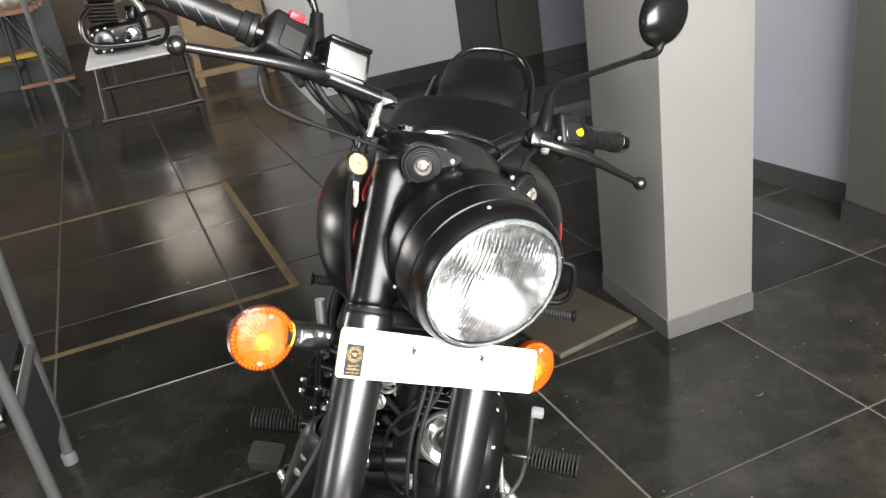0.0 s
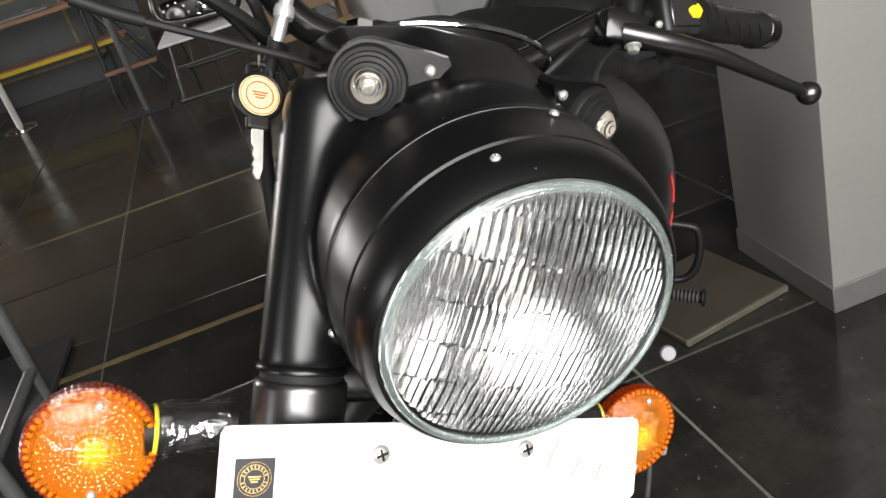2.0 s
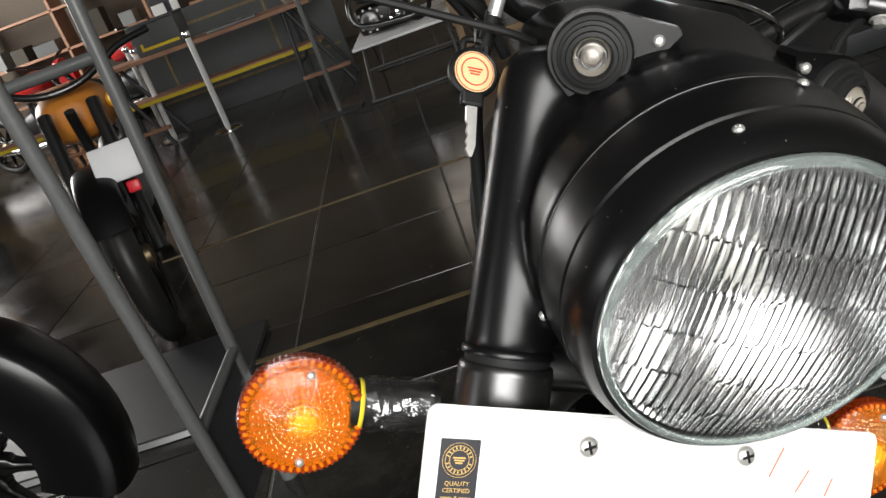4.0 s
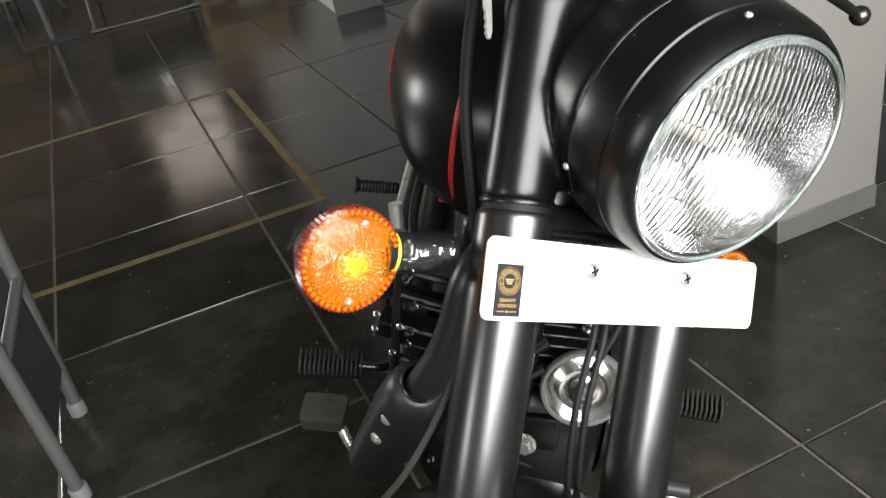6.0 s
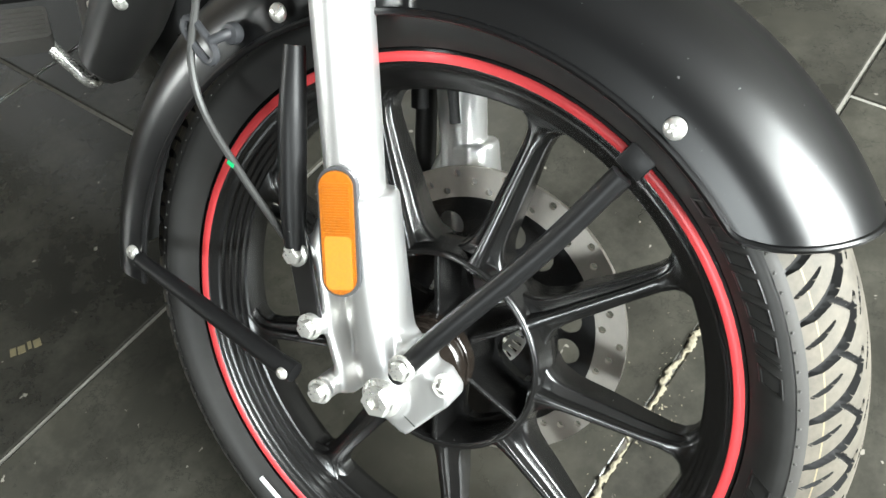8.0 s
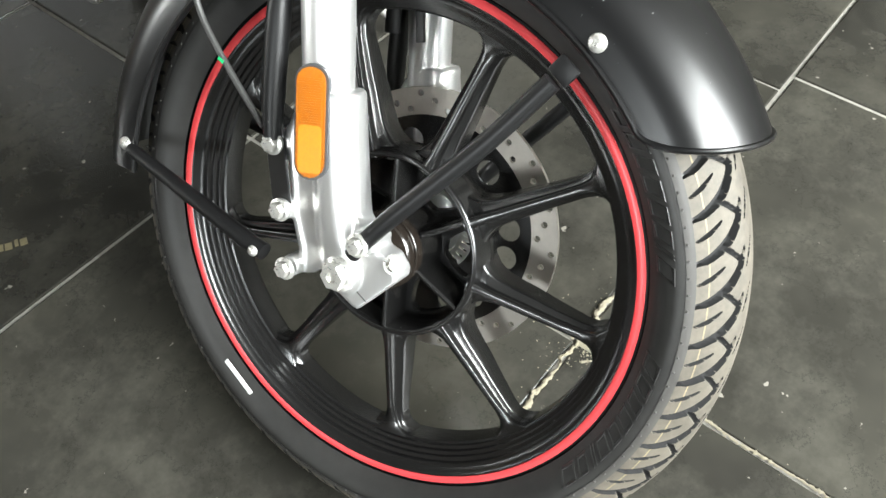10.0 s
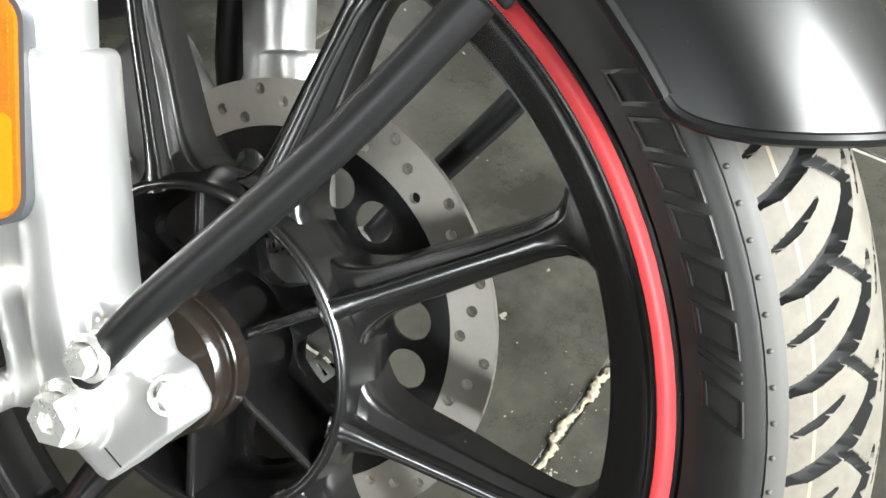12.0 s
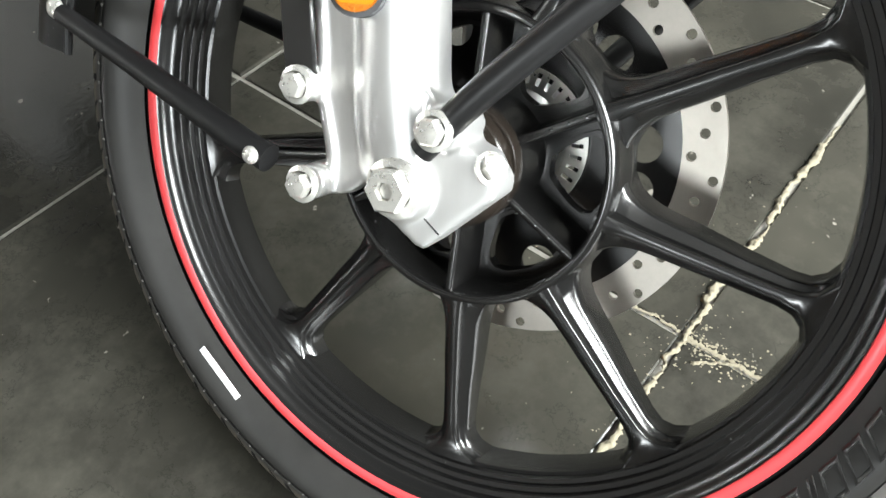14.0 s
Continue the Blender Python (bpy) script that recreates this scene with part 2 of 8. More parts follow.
def lathe(profile, seg=48, m=None, closed=False, bm=None, arc=None):
    """Turns (radius, height) round the local z."""
    bm = bm or bmesh.new()
    rings = []
    steps = seg if arc is None else seg + 1
    for k in range(steps):
        a = 2 * math.pi * k / seg if arc is None else arc[0] + (arc[1] - arc[0]) * k / seg
        rings.append([Vector((r * math.cos(a), r * math.sin(a), h)) for r, h in profile])
    if m is not None:
        rings = [[m @ p for p in ring] for ring in rings]
    vs = [[bm.verts.new(p) for p in ring] for ring in rings]
    n = len(profile)
    last = steps if arc is None else steps - 1
    for k in range(last):
        a, b = vs[k], vs[(k + 1) % steps]
        for i in range(n if closed else n - 1):
            j = (i + 1) % n
            bm.faces.new((a[i], b[i], b[j], a[j]))
    bmesh.ops.remove_doubles(bm, verts=bm.verts[:], dist=1e-6)
    return bm


def axis_m(origin, direction, up=(0, 0, 1)):
    """Local z along direction."""
    d = Vector(direction).normalized()
    u = Vector(up)
    if abs(d.dot(u.normalized())) > 0.98:
        u = Vector((0, 1, 0))
    x = u.cross(d).normalized()
    y = d.cross(x)
    return Matrix.Translation(origin) @ Matrix((x, y, d)).transposed().to_4x4()


def spline(points, per=6):
    """Points on a smooth line through the given ones."""
    p = [Vector(q) for q in points]
    p = [2 * p[0] - p[1], *p, 2 * p[-1] - p[-2]]
    out = []
    for a, b, c, d in zip(p, p[1:], p[2:], p[3:]):
        for k in range(per):
            t = k / per
            out.append(0.5 * (2 * b + (c - a) * t + (2 * a - 5 * b + 4 * c - d) * t * t + (3 * b - a - 3 * c + d) * t ** 3))
    return out + [p[-2]]


def tube(points, radius, seg=12, per=6, bm=None, caps=True):
    """A round bar along a smooth line; radius is a number or a list that runs along it."""
    bm = bm or bmesh.new()
    line = spline(points, per) if per > 1 else [Vector(q) for q in points]
    n = len(line)
    up = None
    rings = []
    for i, p in enumerate(line):
        d = (line[min(i + 1, n - 1)] - line[max(i - 1, 0)]).normalized()
        if up is None:
            up = d.orthogonal().normalized()
        up = (up - d * up.dot(d)).normalized()
        side = d.cross(up)
        if isinstance(radius, (int, float)):
            r = radius
        else:
            s = i / (n - 1) * (len(radius) - 1)
            k = min(int(s), len(radius) - 2)
            r = radius[k] + (radius[k + 1] - radius[k]) * (s - k)
        rings.append([p + (up * math.cos(2 * math.pi * k / seg) + side * math.sin(2 * math.pi * k / seg)) * r for k in range(seg)])
    return loft(bm, rings, True, caps)


def box(sx, sy, sz, m=None, bevel=0.0, seg=2, bm=None):
    own = bmesh.new()
    bmesh.ops.create_cube(own, size=1.0, matrix=Matrix.Diagonal((sx, sy, sz, 1)))
    if bevel:
        bmesh.ops.bevel(own, geom=own.edges[:], offset=bevel, segments=seg, affect="EDGES", profile=0.5)
    if m is not None:
        bmesh.ops.transform(own, matrix=m, verts=own.verts[:])
    return merge(bm, own) if bm else own


def merge(bm, other):
    me = bpy.data.meshes.new("tmp")
    other.to_mesh(me)
    other.free()
    bm.from_mesh(me)
    bpy.data.meshes.remove(me)
    return bm


def plate_mesh(outline, holes, h0, h1, m=None):
    """A flat sheet with round holes, from an outline and hole rings in the local xy."""
    bm = bmesh.new()
    edges = []
    for ring in [outline, *holes]:
        vs = [bm.verts.new((x, y, h0)) for x, y in ring]
        edges += [bm.edges.new((vs[i], vs[(i + 1) % len(vs)])) for i in range(len(vs))]
    bmesh.ops.triangle_fill(bm, edges=edges, use_beauty=True)
    faces = bm.faces[:]
    ext = bmesh.ops.extrude_face_region(bm, geom=faces)
    bmesh.ops.translate(bm, vec=(0, 0, h1 - h0), verts=[v for v in ext["geom"] if isinstance(v, bmesh.types.BMVert)])
    if m is not None:
        bmesh.ops.transform(bm, matrix=m, verts=bm.verts[:])
    return bm


def ring2(r, n, cx=0.0, cy=0.0, ph=0.0):
    return [(cx + r * math.cos(2 * math.pi * k / n + ph), cy + r * math.sin(2 * math.pi * k / n + ph)) for k in range(n)]


def rounded(w, h, r, n=5):
    pts = []
    for cx, cy, a0 in ((w / 2 - r, h / 2 - r, 0), (-w / 2 + r, h / 2 - r, 90), (-w / 2 + r, -h / 2 + r, 180), (w / 2 - r, -h / 2 + r, 270)):
        for k in range(n + 1):
            a = radians(a0 + 90 * k / n)
            pts.append((cx + r * math.cos(a), cy + r * math.sin(a)))
    return pts


def bolt_mesh(r=0.008, h=0.006, washer=1.35):
    """A flanged hex bolt head along the local z."""
    bm = lathe([(0.0001, 0.0), (r * washer, 0.0), (r * washer, h * 0.22), (r * 1.05, h * 0.34)], 20)
    rings = []
    for rr, hh in ((r, h * 0.25), (r, h * 0.9), (r * 0.88, h), (r * 0.05, h * 1.06)):
        rings.append([Vector((rr * math.cos(k * math.pi / 3), rr * math.sin(k * math.pi / 3), hh)) for k in range(6)])
    return loft(bm, rings)


def screw_mesh(r=0.006, h=0.004):
    """A domed cross-head screw along the local z."""
    bm = lathe([(r, 0.0), (r, h * 0.3), (r * 0.85, h * 0.7), (r * 0.5, h * 0.95), (0.0001, h)], 20)
    for a in (0, 90):
        box(r * 1.0, r * 0.22, h * 0.1, pose(0, 0, h * 0.98, 0, 0, a + 20), bm=bm)
    return bm


def text_mesh(words, size, depth=0.0003, spacing=1.0):
    cu = bpy.data.curves.new("tmp", "FONT")
    cu.body, cu.size, cu.extrude, cu.align_x, cu.align_y, cu.space_character = words, size, depth, "CENTER", "CENTER", spacing
    cu.resolution_u = 2
    ob = bpy.data.objects.new("tmp", cu)
    scene.collection.objects.link(ob)
    me = bpy.data.meshes.new_from_object(ob.evaluated_get(bpy.context.evaluated_depsgraph_get()))
    bpy.data.objects.remove(ob)
    bpy.data.curves.remove(cu)
    bm = bmesh.new()
    bm.from_mesh(me)
    bpy.data.meshes.remove(me)
    return bm


# ---- the room ----
WALLPAINT = surface("white_wall_paint", (0.50, 0.50, 0.50), 0.6, vary=0.05, grain=120, bump=0.08, dist=0.001, coarse=1.2)
GREYPAINT = surface("grey_pillar_paint", (0.235, 0.229, 0.214), 0.5, vary=0.07, grain=90, bump=0.1, dist=0.001, coarse=2.5)
BLUEWALL = surface("pale_blue_grey_wall", (0.30, 0.30, 0.335), 0.55, vary=0.05, grain=90, bump=0.06, dist=0.001, coarse=1.5)
OLIVE = surface("olive_grey_wall", (0.07, 0.067, 0.057), 0.55, vary=0.08, grain=90, bump=0.06, dist=0.001, coarse=2)
DARKDOOR = surface("dark_grey_door_paint", (0.045, 0.047, 0.05), 0.45, vary=0.1, grain=90, bump=0.05)
FRONTGREY = surface("dark_shop_front_paint", (0.08, 0.08, 0.08), 0.6, vary=0.1, grain=60, bump=0.05)
SKIRT = surface("dark_skirting_stone", (0.024, 0.023, 0.022), 0.4, vary=0.25, grain=60, bump=0.1)
PLINTHG = surface("grey_pillar_plinth", (0.115, 0.112, 0.105), 0.45, vary=0.2, grain=60, bump=0.1)
CEIL = surface("ceiling_board", (0.075, 0.073, 0.07), 0.8, vary=0.1, grain=60, bump=0.05)
FARWALL = surface("far_brown_wall", (0.115, 0.09, 0.066), 0.7, vary=0.2, grain=20, bump=0.05, coarse=0.8)
GROUT = surface("pale_grout", (0.175, 0.167, 0.145), 0.9, vary=0.5, grain=70, bump=0.6, dist=0.002, coarse=3.5)
WOOD = surface("brown_bench_wood", (0.38, 0.20, 0.12), 0.45, vary=0.35, grain=14, bump=0.1, stretch=(0.3, 6, 6))
PLY = surface("plywood_brown", (0.36, 0.24, 0.13), 0.6, vary=0.25, grain=16, bump=0.1, stretch=(0.4, 5, 5))
YTAPE = surface("yellow_tape", (0.75, 0.55, 0.02), 0.5, vary=0.12, grain=50, bump=0.0)
FLOORPAINT = surface("worn_yellow_floor_paint", (0.23, 0.17, 0.08), 0.6, vary=0.5, grain=45, bump=0.1, coarse=9)
DARKSTEEL = surface("dark_steel_leg", (0.06, 0.06, 0.065), 0.45, metal=0.5, vary=0.2, grain=80, bump=0.03)
CARD = surface("white_card", (0.78, 0.78, 0.78), 0.5, vary=0.04, grain=40, bump=0.0)
TABLETOP = surface("white_laminate", (0.88, 0.88, 0.88), 0.3, vary=0.02, grain=40, bump=0.0)
GREYBOARD = surface("grey_board", (0.20, 0.215, 0.21), 0.5, vary=0.12, grain=30, bump=0.03)
MATBOARD = surface("grey_brown_board", (0.046, 0.038, 0.025), 0.7, vary=0.25, grain=40, bump=0.15, coarse=5)
BOARDEDGE = surface("pale_board_edge", (0.085, 0.075, 0.056), 0.7, vary=0.35, grain=40, bump=0.2, coarse=9)
ORANGE = surface("orange_panel", (0.55, 0.20, 0.03), 0.4, vary=0.15, grain=30, bump=0.0)


def slab(name, lo, hi, mat, label="", bevel=0.0, category=""):
    lo, hi = Vector(lo), Vector(hi)
    s, c = hi - lo, (hi + lo) / 2
    ob = part(name, box(*s, bevel=bevel), mat, m=Matrix.Translation(c))
    return tagged(ob, label, category, kind="structure")


def structure():
    x0, x1, y0, y1, z1 = ROOM["x0"], 3.3, ROOM["y0"], ROOM["y1"], ROOM["z1"]
    v, q = SIDEWIN, HALLFILL
    # the gap at q is added for the hall fill lamp
    bm = bmesh.new()
    for lo, hi in (((x0 - 0.15, y0, 0), (x0, v["y0"], z1)), ((x0 - 0.15, v["y1"], 0), (x0, q["y0"], z1)), ((x0 - 0.15, q["y1"], 0), (x0, y1, z1)), ((x0 - 0.15, q["y0"], 0), (x0, q["y1"], q["z0"])), ((x0 - 0.15, q["y0"], q["z1"]), (x0, q["y1"], z1)), ((x0 - 0.15, v["y0"], 0), (x0, v["y1"], v["z0"])), ((x0 - 0.15, v["y0"], v["z1"]), (x0, v["y1"], z1))):
        lo, hi = Vector(lo), Vector(hi)
        box(*(hi - lo), m=Matrix.Translation((hi + lo) / 2), bm=bm)
    tagged(part("wall_west", bm, FARWALL), "dim brown far wall with a wide side front opening", kind="structure")
    w = HIGHWIN
    bm = bmesh.new()
    for lo, hi in (((x0, y1, 0), (w["x0"], y1 + 0.15, z1)), ((w["x1"], y1, 0), (0.83, y1 + 0.15, z1)), ((w["x0"], y1, 0), (w["x1"], y1 + 0.15, w["z0"])), ((w["x0"], y1, w["z1"]), (w["x1"], y1 + 0.15, z1))):
        lo, hi = Vector(lo), Vector(hi)
        box(*(hi - lo), m=Matrix.Translation((hi + lo) / 2), bm=bm)
    tagged(part("wall_north", bm, FARWALL), "dim brown end wall with a high window", kind="structure")
    slab("wall_inner", (0.83, 4.50, 0), (1.0, y1 + 0.15, z1), WALLPAINT, "grey painted wall running back from the column")
    slab("column", (0.83, 4.24, 0), (1.075, 4.5, z1), WALLPAINT, "white painted square column at the wall end")
    slab("column_plinth", (0.815, 4.225, 0), (1.085, 4.24, 0.13), PLINTHG, "grey plinth band at the column foot")
    slab("wall_white", (1.0, 4.62, 0), (1.88, 4.77, z1), WALLPAINT, "white painted wall behind the motorcycle")
    slab("skirting_white_wall", (1.075, 4.605, 0), (1.88, 4.62, 0.10), SKIRT, "dark grey skirting along the white wall")
    slab("door_dark", (1.88, 4.64, 0), (2.17, 4.74, z1), DARKDOOR, "dark grey painted door beside the white wall")
    slab("wall_olive", (2.17, 4.60, 0), (2.47, 4.77, z1), OLIVE, "olive grey painted wall panel")
    slab("wall_pale", (2.47, 4.62, 0), (x1 + 0.15, 4.77, z1), BLUEWALL, "pale grey wall seen beside the pillar")
    slab("wall_recess", (x1, 2.2, 0), (x1 + 0.15, 4.62, z1), BLUEWALL, "pale grey wall closing the recess")
    slab("wall_return", (2.10, 2.05, 0), (x1 + 0.15, 2.2, z1), BLUEWALL, "short return wall of the recess")
    east = slab("wall_east", (0, 0, 0), (0.15, 0.85, z1), BLUEWALL, "pale blue grey wall beside the pillar")
    east.matrix_basis = Matrix.Translation((2.100, 1.395, 0)) @ Matrix.Rotation(radians(9), 4, "Z") @ Matrix.Translation((0.075, 0.425, z1 / 2))
    skirt = slab("skirting_east", (0, 0, 0), (0.016, 0.85, 0.075), SKIRT, "dark stone skirting along the pale wall")
    skirt.matrix_basis = Matrix.Translation((2.0835, 1.395, 0)) @ Matrix.Rotation(radians(9), 4, "Z") @ Matrix.Translation((0.008, 0.425, 0.0375))
    slab("wall_pier", (1.99, y0, 0), (2.18, 1.36, z1), OLIVE, "grey brown wall pier by the shop front")
    slab("skirting_pier", (1.975, y0, 0), (1.99, 1.36, 0.075), SKIRT, "dark stone skirting along the pier")
    g = GLAZED
    bm = bmesh.new()
    for lo, hi in (((x0 - 0.15, y0 - 0.15, 0), (g["x0"], y0, z1)), ((g["x1"], y0 - 0.15, 0), (2.18, y0, z1)), ((g["x0"], y0 - 0.15, 0), (g["x1"], y0, g["z0"])), ((g["x0"], y0 - 0.15, g["z1"]), (g["x1"], y0, z1))):
        lo, hi = Vector(lo), Vector(hi)
        box(*(hi - lo), m=Matrix.Translation((hi + lo) / 2), bm=bm)
    tagged(part("wall_south", bm, FRONTGREY), "dark grey wall with the wide shop front opening", kind="structure")
    slab("ceiling", (x0 - 0.15, y0 - 0.15, z1), (x1 + 0.15, y1 + 0.15, z1 + 0.12), CEIL, "plain grey showroom ceiling")
    # the pillar beside the motorcycle
    px0, px1, py0, py1 = 1.087, 1.367, 1.054, 1.405
    bm = box(px1 - px0, py1 - py0, z1, pose((px0 + px1) / 2, (py0 + py1) / 2, z1 / 2), 0.004, 2)
    tagged(part("pillar", bm, GREYPAINT), "square grey painted pillar with chipped corners", "pillar", kind="structure")
    bm = box(px1 - px0 + 0.007, py1 - py0 + 0.007, 0.062, pose((px0 + px1) / 2, (py0 + py1) / 2, 0.031), 0.002, 1)
    tagged(part("pillar_plinth", bm, PLINTHG), "darker grey plinth band round the pillar foot", kind="structure")
    slab("conduit", (1.376, 1.30, 0.55), (1.40, 1.36, z1), DARKSTEEL, "dark strip hanging behind the pillar edge", 0.002)
    slab("low_step", (1.62, 3.05, 0), (2.55, 3.5, 0.09), DARKDOOR, "low dark step by the recess", 0.004)


structure()

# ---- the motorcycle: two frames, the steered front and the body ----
# bare rubber taken down to near-black, so the colour also holds groove shade
GROOVESHADE = surface("bare_rubber_groove_shade", (0.006, 0.006, 0.006), 0.7, spec=0.2, vary=0.3, grain=200, bump=0.1)
GLOSSRUB = surface("glossy_brown_spacer", (0.0125, 0.0098, 0.0078), 0.19, vary=0.3, grain=90, bump=0.02, spec=0.7)
MOULDLINE = surface("cream_tread_line", (0.20, 0.165, 0.095), 0.65, vary=0.4, grain=160, bump=0.1)
SHOULDER = surface("dusty_tyre_shoulder", (0.038, 0.036, 0.033), 0.6, vary=0.25, grain=120, bump=0.1, dist=0.0004, coarse=14)
MF = Matrix(((0.85743, -0.29999, 0.41811, -0.0358), (0.14176, 0.91876, 0.36848, 0.0265), (-0.49468, -0.25667, 0.83031, 0.2922), (0, 0, 0, 1)))
STEER = 36.8
stem = MF @ Vector((0, 0.05, 0.65))
bx = (MF.to_3x3() @ Vector((math.cos(radians(STEER)), -math.sin(radians(STEER)), 0))).normalized()
by = Vector((-bx.y, bx.x, 0)).normalized()
bz = bx.cross(by)
foot = stem - bz * (stem.z / bz.z)
MB = Matrix((bx, by, bz)).transposed().to_4x4()
MB.translation = foot

BIKE = thing("motorcycle", (foot.x, foot.y, 0), "matte black classic motorcycle leaning on its side stand, bars turned", "motorcycle")
TO_BIKE = Matrix.Translation((-foot.x, -foot.y, 0))
FRONT, BODY = TO_BIKE @ MF, TO_BIKE @ MB


def front(name, bm, mat, label="", angle=38):
    return part(name, bm, mat, BIKE, label, FRONT, angle)


def body(name, bm, mat, label="", angle=38):
    return part(name, bm, mat, BIKE, label, BODY, angle)


SIDE = axis_m((0, 0, 0), (-1, 0, 0))  # along the axle, to the bike's right


def wheel_xyz(r, a, x):
    """A point of the wheel: radius, angle from the rear upwards, and x across."""
    return Vector((x, r * math.cos(a), r * math.sin(a)))


def turned(profile, seg=96, bm=None, closed=False, arc=None):
    """Turns (radius, x) round the axle."""
    m = Matrix(((0, 0, 1, 0), (1, 0, 0, 0), (0, 1, 0, 0), (0, 0, 0, 1)))
    return lathe(profile, seg, m, closed, bm, arc)


def spoke_mesh(a, r0=0.086, r1=0.222):
    """One tapered cast spoke with a raised ridge and flared foot."""
    bm = bmesh.new()
    rings = []
    for r, w, web, x0, x1, flat in ((r0, 0.034, 0.058, -0.030, 0.014, 0.50), (0.0925, 0.0275, 0.0475, -0.0293, 0.013, 0.46), (0.0955, 0.0262, 0.0405, -0.0285, 0.013, 0.45), (0.0995, 0.0250, 0.0345, -0.0272, 0.012, 0.43), (0.105, 0.0238, 0.0295, -0.0262, 0.012, 0.41), (0.113, 0.0227, 0.0253, -0.0248, 0.012, 0.38), (0.125, 0.0228, 0.0236, -0.0230, 0.012, 0.36), (0.14, 0.0230, 0.0230, -0.021, 0.012, 0.35), (0.17, 0.0200, 0.0200, -0.017, 0.011, 0.35), (0.195, 0.0190, 0.0190, -0.013, 0.010, 0.4), (0.205, 0.022, 0.022, -0.012, 0.010, 0.5), (0.2115, 0.032, 0.032, -0.012, 0.011, 0.6), (0.2155, 0.050, 0.050, -0.013, 0.012, 0.7), (r1, 0.085, 0.085, -0.014, 0.014, 0.75)):
        ring = []
        for u, v in ((-1, 0.0), (-1, 0.50), (-0.97, 0.60), (-0.90, 0.68), (-0.80, 0.72), (-flat * 1.12, 0.76), (-flat, 0.80), (-flat * 0.93, 0.92), (-flat * 0.84, 0.98), (-flat * 0.72, 1.0), (flat * 0.72, 1.0), (flat * 0.84, 0.98), (flat * 0.93, 0.92), (flat, 0.80), (flat * 1.12, 0.76), (0.80, 0.72), (0.90, 0.68), (0.97, 0.60), (1, 0.50), (1, 0.0)):
            x = x1 + (x0 - x1) * v
            t = u * (web if abs(u) > 0.78 else w) / 2
            ring.append(Vector((x, r * math.cos(a) - t * math.sin(a), r * math.sin(a) + t * math.cos(a))))
        rings.append(ring)
    return loft(bm, rings)


def tyre_profile(R, half, bead, drop=0.0):
    pts = []
    for k in range(-10, 11):
        u = k / 10
        pts.append((R - drop * (1 - u ** 6) - 0.036 * abs(u) ** 2.3, u * half * 0.93))
    d = R - 0.3215
    side = [(R - 0.0385, half * 0.963), (R - 0.042, half * 0.985), (R - 0.047, half * 0.978), (0.2680 + d, half * 0.94), (0.2620 + d, half * 0.883), (0.2575 + d, half * 0.82), (min(bead, 0.2545 + d), half * 0.75)]
    return [(r, -x) for r, x in side[::-1]] + pts + side


